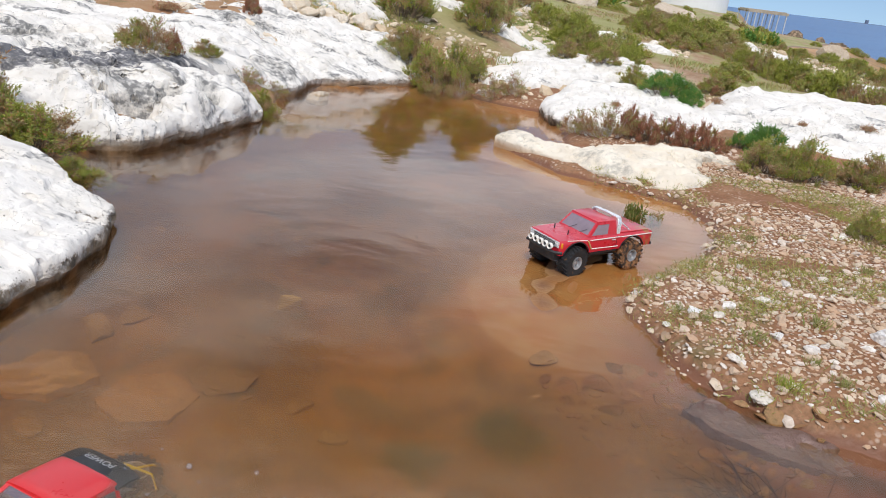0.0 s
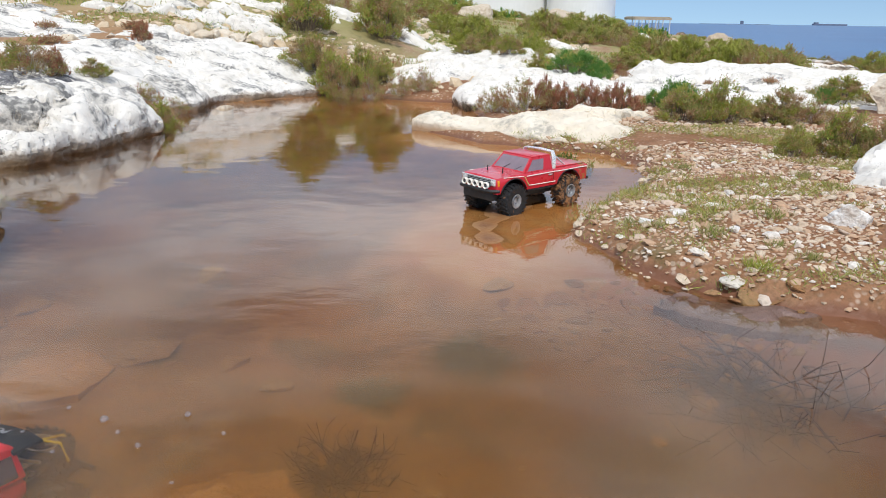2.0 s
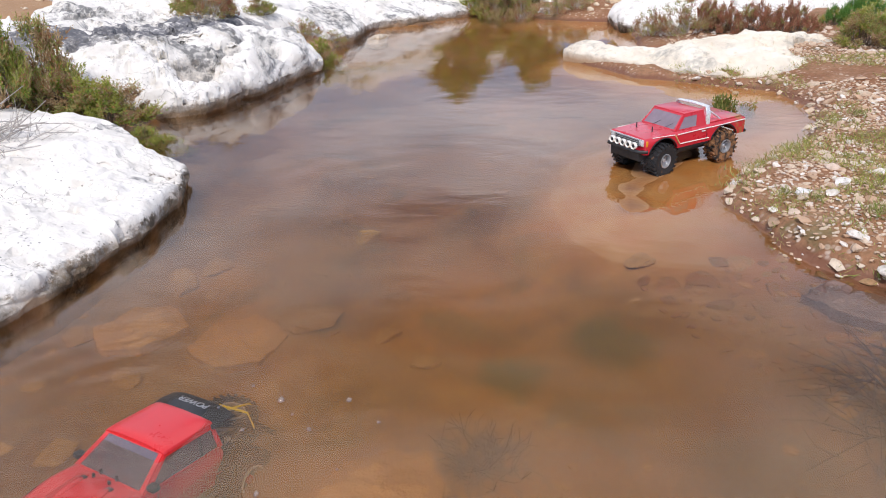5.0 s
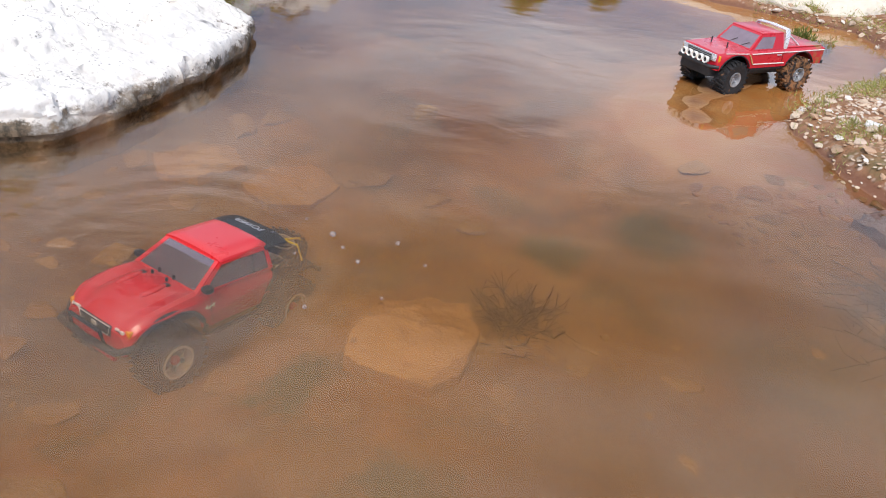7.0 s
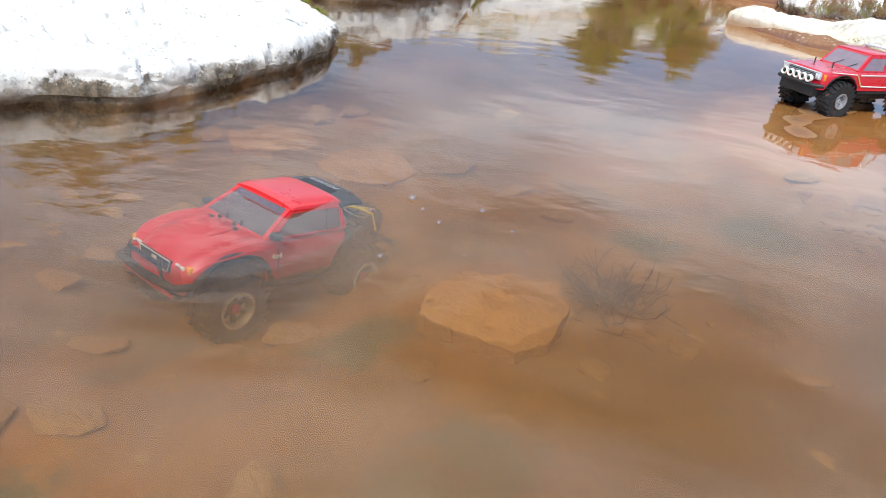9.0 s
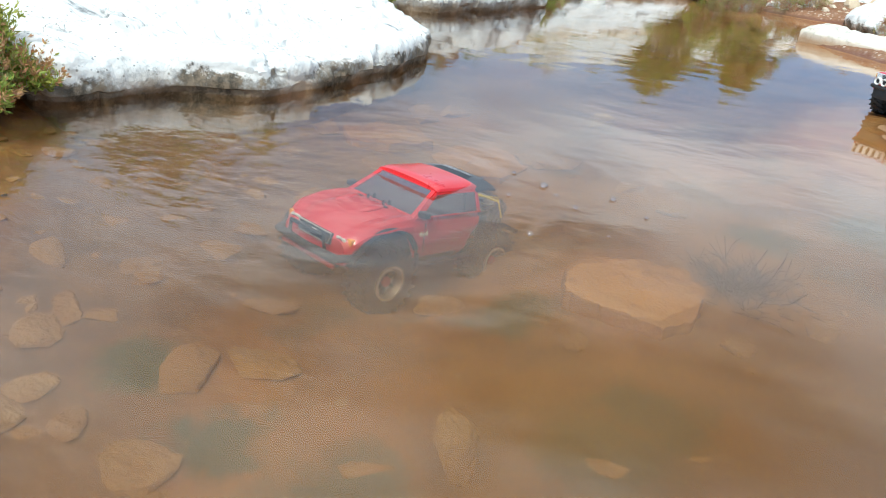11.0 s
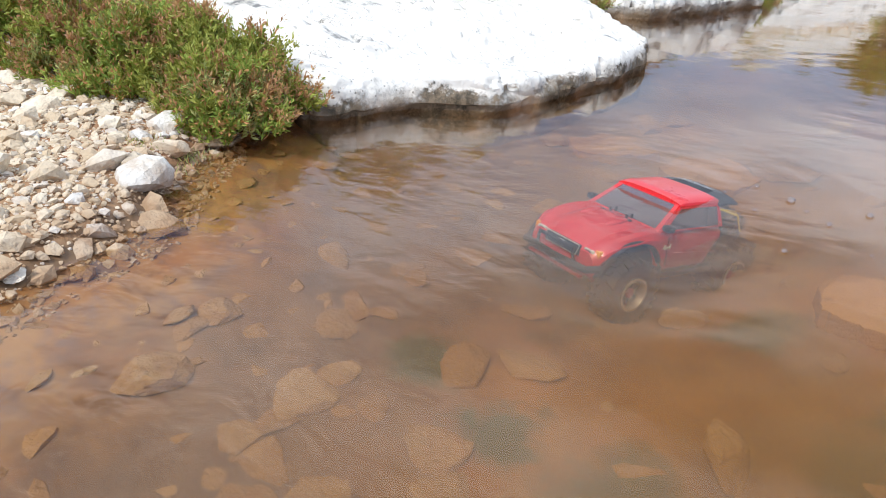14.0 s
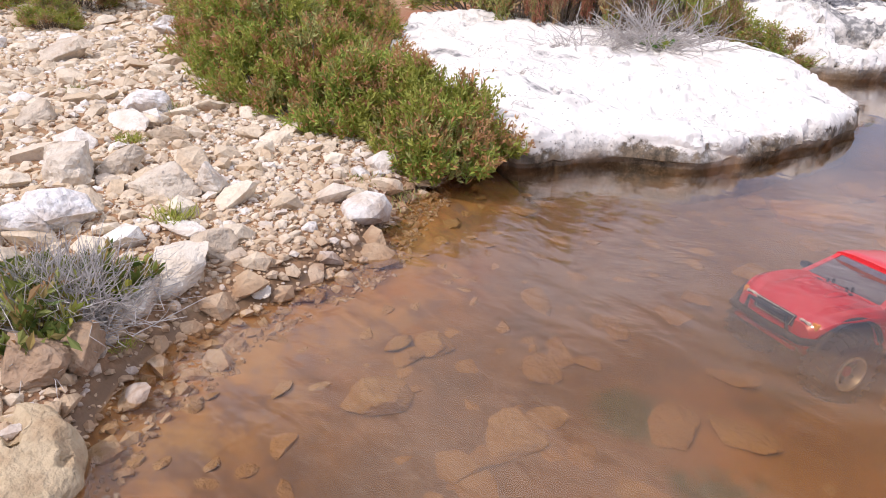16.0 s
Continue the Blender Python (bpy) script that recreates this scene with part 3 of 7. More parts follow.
def shore_distance(x, y):
    """Metres from the water's edge: positive on land, negative in the pool."""
    p = np.stack([np.ravel(x), np.ravel(y)], 1)
    best, inside = np.full(len(p), 1e9), np.zeros(len(p), bool)
    for a, b in zip(POOL, np.roll(POOL, -1, 0)):
        ab = b - a
        t = np.clip(((p - a) @ ab) / (ab @ ab), 0, 1)
        best = np.minimum(best, np.hypot(*(p - a - t[:, None] * ab).T))
        cross = (a[1] > p[:, 1]) != (b[1] > p[:, 1])
        run = a[0] + (p[:, 1] - a[1]) / (b[1] - a[1] + 1e-12) * ab[0]
        inside ^= cross & (p[:, 0] < run)
    return np.where(inside, -best, best).reshape(np.shape(x))


def blob(x, y, cx, cy, rx, ry):
    return np.exp(-(((x - cx) / rx) ** 2 + ((y - cy) / ry) ** 2))


def land(x, y):
    x, y = np.asarray(x, float), np.asarray(y, float)
    sd = shore_distance(x, y) + 0.05 * fractal(x * 4, y * 4, 3, 2) * smooth_step(30, 10, np.hypot(x, y))
    deep = 0.105 - 0.098 * blob(x, y, 0.65, 3.13, 0.5, 0.55) - 0.075 * blob(x, y, 0.35, 2.55, 0.40, 0.45) - 0.07 * blob(x, y, 1.2, 1.55, 0.35, 0.5)
    deep = deep - 0.03 * blob(x, y, -1.05, 0.45, 0.35, 0.4) - 0.02 * smooth_step(4.5, 6.0, y) + 0.135 * blob(x, y, -0.57, 1.29, 0.22, 0.29)
    steep = 0.42 - 0.30 * smooth_step(-0.8, -1.0, x) * smooth_step(1.1, 1.3, y)
    bed = -0.02 * smooth_step(0.0, 0.04, -sd) - (deep - 0.02) * smooth_step(0.0, 1.0, -sd / steep) + 0.018 * fractal(x * 3, y * 3, 4, 5) * smooth_step(0.05, 0.3, -sd)
    d = np.hypot(x - 0.24, y - 0.34)
    az = np.degrees(np.arctan2(x - 0.24, y - 0.34))
    crest = np.interp(az, [-180, -90, -40, -13, -8, -3, 1, 5, 13, 17, 21, 25, 40, 90, 180], [1.0, 1.8, 3.3, 3.6, 3.1, 2.2, 1.5, 0.85, 0.45, 0.05, -0.2, -0.7, -0.8, 0.0, 1.0])
    away = np.clip((d - 5) / 31, 0, 1) ** 1.15
    hill = 0.10 + (crest - 0.10) * away
    fall = np.interp(az, [-180, -20, 14, 17, 60, 120, 180], [0.01, 0.02, 0.012, 0.34, 0.34, 0.05, 0.01])
    hill = hill - fall * np.clip(d - 36, 0, 26) - 0.10 * np.clip(d - 135, 0, 200)
    hill = hill + 0.20 * smooth_step(-1.3, -2.6, x) * smooth_step(2.8, 5.0, y) * smooth_step(14, 8, y)
    hill = hill + 0.36 * smooth_step(6.8, 9.2, y) * smooth_step(0.8, -1.2, x) * smooth_step(26, 11, y) + 0.26 * blob(x, y, 2.2, 16.5, 4.5, 5.0) - 0.14 * blob(x, y, -1.45, 7.2, 0.6, 0.45)
    kerb = 0.028 + 0.022 * smooth_step(0.7, 0.9, x) * smooth_step(3.0, 2.6, y)
    bank = smooth_step(0.0, 0.045, sd) * kerb + (hill - kerb) * (1 - np.exp(-np.clip(sd, 0, 50) / 0.30))
    rough = 0.05 * fractal(x * 1.3, y * 1.3, 5, 9) * smooth_step(0.1, 1.2, sd) + 0.012 * fractal(x * 9, y * 9, 3, 4) * smooth_step(0, 0.2, sd)
    far_rough = 0.35 * fractal(x * 0.22, y * 0.22, 4, 1) * smooth_step(9, 25, d)
    return np.where(sd < 0, bed, bank + rough + far_rough)


def axis_values(lo, hi, step, reach, grow):
    inner = np.arange(lo, hi + step / 2, step)
    s, outs = step, [0.0]
    while outs[-1] < reach:
        s *= grow
        outs.append(outs[-1] + s)
    o = np.array(outs[1:])
    return np.concatenate([(lo - o)[::-1], inner, hi + o])


def grid(xs, ys):
    nx, ny = len(xs), len(ys)
    x, y = np.meshgrid(xs, ys)
    k = np.arange((ny - 1) * nx).reshape(ny - 1, nx)[:, :-1].ravel()
    return x, y, np.stack([k, k + 1, k + nx + 1, k + nx], 1)


gx, gy, gf = grid(axis_values(-2.6, 2.6, 0.030, 320, 1.07), axis_values(-0.6, 7.6, 0.030, 320, 1.07))
ground = mesh_object("ground", np.stack([gx, gy, land(gx, gy)], -1), gf, GROUND)
tagged(ground, "stony reddish brown soil with thin grass patches", "ground", kind="structure")

# the sea, far below the headland
sea = mesh_object("water", [(-4800, -4800, -6.5), (4800, -4800, -6.5), (4800, 4800, -6.5), (-4800, 4800, -6.5)], [(0, 1, 2, 3)], SEA)
tagged(sea, "deep blue open sea reaching the horizon", "sea", kind="structure")

# ---- limestone outcrops ----
outcrops = []


def closed_curve(points, count):
    """A smooth closed line through the points (Catmull-Rom), evenly split."""
    p = np.asarray(points, float)
    t = np.linspace(0, len(p), count, endpoint=False)
    i = np.floor(t).astype(int)
    u = (t - i)[:, None]
    a, b, c, d = (p[(i + k) % len(p)] for k in (-1, 0, 1, 2))
    return 0.5 * (2 * b + (c - a) * u + (2 * a - 5 * b + 4 * c - d) * u**2 + (3 * b - a - 3 * c + d) * u**3)


GRAIN = np.random.RandomState(8).rand(48, 48, 48) - 0.5


def solid_noise(p, scale, shift=0.0):
    """Smooth noise in space, -0.5 to 0.5."""
    q = np.asarray(p) * scale + shift
    i = np.floor(q).astype(int)
    u = q - i
    u = u * u * (3 - 2 * u)
    total = 0.0
    for a, b, c in itertools.product((0, 1), repeat=3):
        w = np.where(a, u[:, 0], 1 - u[:, 0]) * np.where(b, u[:, 1], 1 - u[:, 1]) * np.where(c, u[:, 2], 1 - u[:, 2])
        total = total + w * GRAIN[(i[:, 0] + a) % 48, (i[:, 1] + b) % 48, (i[:, 2] + c) % 48]
    return total


def weather(ob, depth, seed):
    """Swell, furrow and pit a rock along its normals."""
    me = ob.data
    n = len(me.vertices)
    co, nrm = np.empty(n * 3), np.empty(n * 3)
    me.vertices.foreach_get("co", co)
    me.vertices.foreach_get("normal", nrm)
    co, nrm = co.reshape(-1, 3), nrm.reshape(-1, 3)
    q = co * (1, 1, 1.5)
    d = 1.1 * solid_noise(q, 3.1, seed) + 0.55 * solid_noise(q, 7.3, seed + 3) + 0.30 * solid_noise(q, 17, seed + 5) + 0.16 * solid_noise(q, 41, seed + 7)
    furrow = np.exp(-(solid_noise(q + 0.15 * solid_noise(q, 6.0, 9.0)[:, None], 2.4, seed + 11) / 0.03) ** 2) * smooth_step(-0.05, 0.12, solid_noise(q, 1.7, seed + 13))
    pit = smooth_step(0.24, 0.36, solid_noise(q, 13, seed + 17)) + 0.6 * smooth_step(0.26, 0.36, solid_noise(q, 27, seed + 19))
    co = co + nrm * (depth * (d - 0.42 * furrow - 0.55 * pit))[:, None]
    me.vertices.foreach_set("co", co.ravel())
    me.update()


def outcrop(label, outline, crown, material=LIMESTONE, seed=0, lip=0.14, undercut=0.03, relief=0.05, sides=240, rings=64, foot=-0.2, low=0.0, hollows=(), crisp=2.6, angular=False, flute=0.4, worn=0.035):
    """A weathered slab. outline: (x, y, height of the lip) round its edge; crown: rise of its middle over the lip."""
    c = closed_curve(outline, sides)
    if angular:
        p = np.asarray(outline, float)
        at = np.linspace(0, len(p), sides, endpoint=False)
        c = np.column_stack([np.interp(at, np.arange(len(p) + 1), np.append(p[:, k], p[0, k])) for k in range(3)])
    mid = c.mean(0)
    if low is None:
        low = land(c[:, 0], c[:, 1]) - 0.05
        foot = low - 0.2
    ang = np.linspace(0, 2 * np.pi, sides, endpoint=False)
    wob = 1 + 0.05 * fractal(np.cos(ang) * 2.5 + seed, np.sin(ang) * 2.5, 4, seed) + flute * (0.022 * fractal(ang * 9, ang * 0 + seed, 3, seed) + 0.010 * fractal(ang * 40, ang * 0 + seed, 2, seed))
    s = np.concatenate([np.linspace(0.02, 1 - lip, rings - 14), 1 - lip + lip * np.sin(np.linspace(0.08, 1, 14) * np.pi / 2)])
    verts = []
    for r in s:
        xy = mid[:2] + (c[:, :2] - mid[:2]) * (r * wob)[:, None]
        t = np.clip((r - (1 - lip)) / lip, 0, 1)
        top = mid[2] * (1 - r) + c[:, 2] * r + crown * (1 - r**2)
        top = top + relief * fractal(xy[:, 0] * 2.2, xy[:, 1] * 2.2, 5, seed) + 0.3 * relief * np.abs(fractal(xy[:, 0] * 9, xy[:, 1] * 9, 3, seed + 3))
        ledge = fractal(xy[:, 0] * 2.9, xy[:, 1] * 4.1, 4, seed + 6)
        top = top + 0.35 * relief * smooth_step(0.02, 0.07, ledge) - 0.25 * relief * smooth_step(-0.12, -0.16, ledge)
        pock = value_noise(xy[:, 0] * 21 + seed, xy[:, 1] * 21)
        top = top - 0.22 * relief * smooth_step(0.30, 0.42, pock)
        for hx, hy, hr, hd in hollows:
            top = top - hd * blob(xy[:, 0], xy[:, 1], hx, hy, hr, hr)
        t = np.clip(t + 0.5 * t * (1 - t) * fractal(xy[:, 0] * 3.5, xy[:, 1] * 3.5, 3, seed), 0, 1)
        fall = np.sqrt(np.maximum(0.0, 1 - t**crisp))
        z = top * fall + (1 - fall) * np.minimum(low + (0.05 if crisp < 3 else 0.02), top)
        verts.append(np.column_stack([xy, z]))
    rim = c[:, :2] - mid[:2]
    rim = rim / np.linalg.norm(rim, axis=1)[:, None]
    for k, (inset, z) in enumerate(((0.3, low + 0.015), (1.0, low - 0.03), (1.0, foot))):
        xy = mid[:2] + (c[:, :2] - mid[:2]) * wob[:, None] - rim * undercut * inset
        xy = xy + 0.01 * rim * fractal(ang * 6 + k, ang * 0 + seed, 3, seed)[:, None]
        verts.append(np.column_stack([xy, np.full(sides, 0.0) + z]))
    n = len(verts)
    v = np.concatenate(verts + [np.array([[*mid[:2], verts[0][:, 2].mean()]])])
    faces = [(0 * sides + i, (i + 1) % sides, n * sides) for i in range(sides)]
    for k in range(n - 1):
        for i in range(sides):
            j = (i + 1) % sides
            faces.append((k * sides + i, (k + 1) * sides + i, (k + 1) * sides + j, k * sides + j))
    ob = mesh_object("limestone_outcrop", v, faces, material)
    flip = bmesh.new()
    flip.from_mesh(ob.data)
    bmesh.ops.recalc_face_normals(flip, faces=flip.faces[:])
    flip.to_mesh(ob.data)
    flip.free()
    weather(ob, worn, seed * 2.3)
    bm = bmesh.new()
    bm.from_mesh(ob.data)
    for e in bm.edges:
        e.smooth = e.calc_face_angle(0) < radians(38)
    bm.to_mesh(ob.data)
    bm.free()
    tagged(ob, label, "rock", "limestone outcrops round the pool")
    outcrops.append(ob)
    return ob


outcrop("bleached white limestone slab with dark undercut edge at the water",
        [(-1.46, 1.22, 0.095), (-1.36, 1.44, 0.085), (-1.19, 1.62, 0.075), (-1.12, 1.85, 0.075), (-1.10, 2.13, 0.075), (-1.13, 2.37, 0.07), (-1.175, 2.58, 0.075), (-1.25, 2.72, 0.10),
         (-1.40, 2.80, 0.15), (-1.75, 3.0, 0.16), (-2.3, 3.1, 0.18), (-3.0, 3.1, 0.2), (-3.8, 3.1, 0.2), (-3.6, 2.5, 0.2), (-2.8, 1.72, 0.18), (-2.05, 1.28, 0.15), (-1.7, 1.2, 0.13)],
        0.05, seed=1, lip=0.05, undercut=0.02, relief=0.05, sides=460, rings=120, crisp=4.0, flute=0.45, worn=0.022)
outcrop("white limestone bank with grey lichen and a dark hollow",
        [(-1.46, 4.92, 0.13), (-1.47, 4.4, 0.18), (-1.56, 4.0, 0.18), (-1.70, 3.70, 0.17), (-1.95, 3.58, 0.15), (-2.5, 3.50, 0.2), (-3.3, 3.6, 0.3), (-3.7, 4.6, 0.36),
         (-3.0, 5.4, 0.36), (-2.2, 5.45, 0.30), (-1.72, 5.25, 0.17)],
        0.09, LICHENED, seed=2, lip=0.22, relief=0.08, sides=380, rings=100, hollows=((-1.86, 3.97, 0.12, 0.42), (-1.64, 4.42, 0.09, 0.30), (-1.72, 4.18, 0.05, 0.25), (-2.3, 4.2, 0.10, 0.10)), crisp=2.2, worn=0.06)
outcrop("broad sloping white limestone slab with grey stains",
        [(-1.56, 5.75, 0.08), (-1.55, 6.35, 0.07), (-1.15, 6.72, 0.07), (-0.72, 7.30, 0.06), (-0.85, 7.7, 0.22), (-1.3, 8.3, 0.52), (-2.1, 8.7, 0.70), (-3.3, 8.8, 0.82),
         (-5.4, 7.6, 0.86), (-5.2, 6.0, 0.58), (-3.1, 5.1, 0.40), (-2.1, 5.15, 0.26)],
        0.03, LICHENED, seed=3, lip=0.12, relief=0.06, sides=340, rings=100, worn=0.032)
outcrop("pale limestone shelf behind the pool",
        [(-0.25, 7.30, 0.22), (0.12, 6.98, 0.19), (0.45, 7.15, 0.20), (1.0, 7.6, 0.24), (1.9, 8.2, 0.26), (1.7, 8.9, 0.32), (0.6, 8.8, 0.34), (-0.1, 8.2, 0.3)],
        0.05, seed=4, lip=0.2, relief=0.07)
outcrop("rounded white limestone boulder at the inlet",
        [(0.36, 6.75, 0.11), (0.41, 6.3, 0.10), (0.62, 5.86, 0.09), (0.98, 5.70, 0.10), (1.38, 5.75, 0.12), (1.75, 6.0, 0.12), (1.9, 6.5, 0.17), (1.6, 7.1, 0.24), (1.05, 7.4, 0.27), (0.6, 7.2, 0.25)],
        0.06, seed=5, lip=0.26, relief=0.05, worn=0.05)
outcrop("low buff limestone hump beside the water",
        [(0.52, 4.72, 0.05), (0.70, 4.48, 0.05), (1.0, 4.32, 0.05), (1.38, 4.45, 0.06), (1.68, 4.88, 0.06), (1.60, 5.2, 0.08), (1.2, 5.30, 0.09), (0.85, 5.2, 0.07), (0.62, 5.0, 0.06)],
        0.10, BUFF, seed=6, lip=0.3, relief=0.06, undercut=0.0, foot=-0.1)
outcrop("thin buff limestone tongue reaching into the water",
        [(0.07, 5.08, 0.08), (0.16, 4.96, 0.07), (0.34, 4.80, 0.055), (0.58, 4.62, 0.06), (0.80, 4.70, 0.07), (0.68, 4.95, 0.07), (0.36, 5.02, 0.055), (0.20, 5.16, 0.09)],
        0.015, BUFF, seed=16, lip=0.35, relief=0.02, undercut=0.0, foot=-0.1, sides=120, rings=40)
outcrop("flat white limestone slab among the scrub",
        [(1.72, 6.75, 0.17), (1.98, 6.1, 0.11), (2.6, 5.85, 0.10), (3.6, 5.8, 0.09), (5.2, 6.2, 0.08), (5.4, 7.4, 0.15), (4.2, 8.2, 0.23), (3.0, 8.5, 0.29), (2.1, 8.0, 0.28)],
        0.03, seed=7, lip=0.2, relief=0.06, worn=0.05)
outcrop("white wedge of limestone on the gravel shore",
        [(1.84, 3.08, 0.12), (2.12, 2.80, 0.15), (2.6, 2.85, 0.2), (2.8, 3.3, 0.22), (2.4, 3.6, 0.2), (2.02, 3.42, 0.14)],
        0.06, seed=8, lip=0.25, relief=0.05, sides=110, rings=30)
for k, (x, y, w, d, z) in enumerate([(-2.25, 7.98, 0.36, 0.10, 0.09), (-1.78, 8.34, 0.42, 0.11, 0.10), (-2.62, 8.28, 0.34, 0.11, 0.09), (-1.60, 8.02, 0.30, 0.09, 0.08), (-2.95, 8.0, 0.3, 0.10, 0.08), (-2.1, 8.75, 0.5, 0.13, 0.1), (-0.9, 8.95, 0.4, 0.12, 0.08), (-4.6, 9.9, 1.0, 0.4, 0.06), (-2.7, 10.9, 0.9, 0.35, 0.05), (4.6, 9.4, 1.3, 0.5, 0.05), (6.8, 9.6, 1.2, 0.45, 0.05), (1.5, 11.6, 0.8, 0.35, 0.05), (-0.6, 12.2, 0.9, 0.3, 0.05), (-6.5, 13.5, 1.5, 0.5, 0.08), (3.6, 14.0, 1.0, 0.4, 0.06),
        (-3.4, 9.3, 0.7, 0.45, 0.12), (-1.9, 9.9, 0.7, 0.3, 0.10), (-0.2, 9.0, 0.45, 0.3, 0.08), (-5.6, 11.0, 0.9, 0.5, 0.14), (-1.4, 13.6, 1.1, 0.4, 0.1), (-4.22, 10.2, 0.42, 0.30, 0.16), (-3.7, 11.0, 0.35, 0.2, 0.10), (-2.5, 9.9, 0.75, 0.22, 0.10), (-1.25, 8.75, 0.45, 0.22, 0.10), (0.05, 9.0, 0.5, 0.2, 0.08), (-1.2, 12.5, 0.7, 0.25, 0.10), (-3.1, 12.8, 0.8, 0.3, 0.12), (-2.5, 20.0, 1.8, 0.8, 0.25), (-4.6, 24.0, 2.2, 0.8, 0.3), (-8.0, 22.0, 2.6, 0.9, 0.3), (-1.5, 26.0, 1.8, 0.7, 0.25), (5.6, 12.0, 1.4, 0.5, 0.05), (8.0, 14.0, 1.6, 0.6, 0.06)]):
    a = np.linspace(0, 2 * np.pi, 10)[:-1]
    rx, ry = x + w * np.cos(a) * (1 + 0.25 * np.sin(3 * a + k)), y + d * np.sin(a) * (1 + 0.3 * np.sin(2 * a + 2 * k))
    ring = np.column_stack([rx, ry, land(rx, ry) + 0.4 * z])
    outcrop("bare pale limestone ledge on the far slope", ring, 0.04, seed=20 + k, lip=0.4, relief=0.10, undercut=0.0, low=None, sides=64, rings=26)
tree_ground = BVHTree.FromPolygons([tuple(v.co) for v in ground.data.vertices], [tuple(p.vertices) for p in ground.data.polygons])
trees = [tree_ground] + [BVHTree.FromPolygons([tuple(v.co) for v in o.data.vertices], [tuple(p.vertices) for p in o.data.polygons]) for o in outcrops]


def top_at(x, y, only_ground=False):
    """Height of the land or rock at a spot."""
    best = -9.0
    for t in trees[:1] if only_ground else trees:
        place = t.ray_cast(Vector((x, y, 30)), Vector((0, 0, -1)))[0]
        if place:
            best = max(best, place.z)
    return best


# ---- the pool's water ----
TRUCK_X, TRUCK_Y = -0.548, 1.30
wx, wy, wf = grid(np.arange(-2.1, 1.95, 0.028), np.arange(-0.6, 7.6, 0.028))
r = np.hypot(wx - TRUCK_X + 0.06, wy - TRUCK_Y + 0.06)
rings = 0.0010 * np.sin(r * 2 * np.pi / 0.085 + 1.5 * fractal(wx * 3, wy * 3, 2, 3)) * smooth_step(0.16, 0.30, r) * np.exp(-((r - 0.2) / 0.30) ** 2)
r2 = np.hypot(wx + 0.35, wy - 2.6)
rings = rings + 0.00018 * np.sin(r2 * 2 * np.pi / 0.16 + 2 * fractal(wx * 2, wy * 2, 2, 6)) * np.exp(-((r2 - 0.5) / 0.5) ** 2)
pool = mesh_object("pool_water", np.stack([wx, wy, rings + 0.0005 * fractal(wx * 2.5, wy * 2.5, 3, 8)], -1), wf, WATER)
tagged(pool, "muddy orange brown water of a rock pool", "water", kind="structure")
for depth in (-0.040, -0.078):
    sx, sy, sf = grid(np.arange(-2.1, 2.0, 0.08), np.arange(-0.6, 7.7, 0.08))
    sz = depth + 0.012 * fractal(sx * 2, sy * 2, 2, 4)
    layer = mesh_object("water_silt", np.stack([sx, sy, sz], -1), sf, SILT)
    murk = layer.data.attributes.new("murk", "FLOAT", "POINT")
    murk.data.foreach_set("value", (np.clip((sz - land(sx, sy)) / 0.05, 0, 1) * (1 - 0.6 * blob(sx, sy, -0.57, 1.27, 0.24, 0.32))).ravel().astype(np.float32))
    tagged(layer, "cloudy silt hanging in the pool water", "water", kind="structure")

# ---- the white reservoir on the headland ----
def tank(x, y, base, radius, wall, dome, label, cap=False):
    ob = tagged(new("water_tank"), label, "water tank")
    ob.location = (x, y, base)
    n = 64
    a = np.linspace(0, 2 * np.pi, n, endpoint=False)
    prof = [(radius, 0), (radius, wall - 0.35), (radius + 0.18, wall - 0.35), (radius + 0.18, wall), (radius - 0.3, wall), (radius - 0.3, wall - 0.1)]
    v = np.concatenate([np.column_stack([rr * np.cos(a), rr * np.sin(a), np.full(n, zz)]) for rr, zz in prof])
    f = [(k * n + i, k * n + (i + 1) % n, (k + 1) * n + (i + 1) % n, (k + 1) * n + i) for k in range(len(prof) - 1) for i in range(n)]
    mesh_object("wall", v, f, TANK_WHITE, ob, smooth=False)
    steps = np.linspace(0, 1, 9)
    v = np.concatenate([np.column_stack([(radius - 0.3) * np.sin(np.pi / 2 * (1 - s)) * np.cos(a), (radius - 0.3) * np.sin(np.pi / 2 * (1 - s)) * np.sin(a), np.full(n, wall - 0.1 + dome * np.sin(np.pi / 2 * s))]) for s in steps[:-1]] + [[[0, 0, wall - 0.1 + dome]]])
    f = [(k * n + i, k * n + (i + 1) % n, (k + 1) * n + (i + 1) % n, (k + 1) * n + i) for k in range(7) for i in range(n)]
    f += [(7 * n + i, 7 * n + (i + 1) % n, 8 * n) for i in range(n)]
    mesh_object("roof", v, f, TANK_ROOF, ob, "grey domed roof")
    if cap:
        bm = bmesh.new()
        bmesh.ops.create_cube(bm, size=1)
        bmesh.ops.scale(bm, vec=(2.0, 1.6, 1.6), verts=bm.verts)
        bmesh.ops.translate(bm, vec=(-radius * 0.75, -radius * 0.6, wall + 0.7), verts=bm.verts)
        part("roof_hatch", bm, TANK_WHITE, ob)
    return ob


tank(8.0, 100.0, -0.4, 6.9, 5.3, 2.6, "large whitewashed round reservoir with a grey dome")
tank(17.4, 94.0, -0.4, 4.1, 5.2, 0.3, "smaller whitewashed round tank beside the reservoir", True)


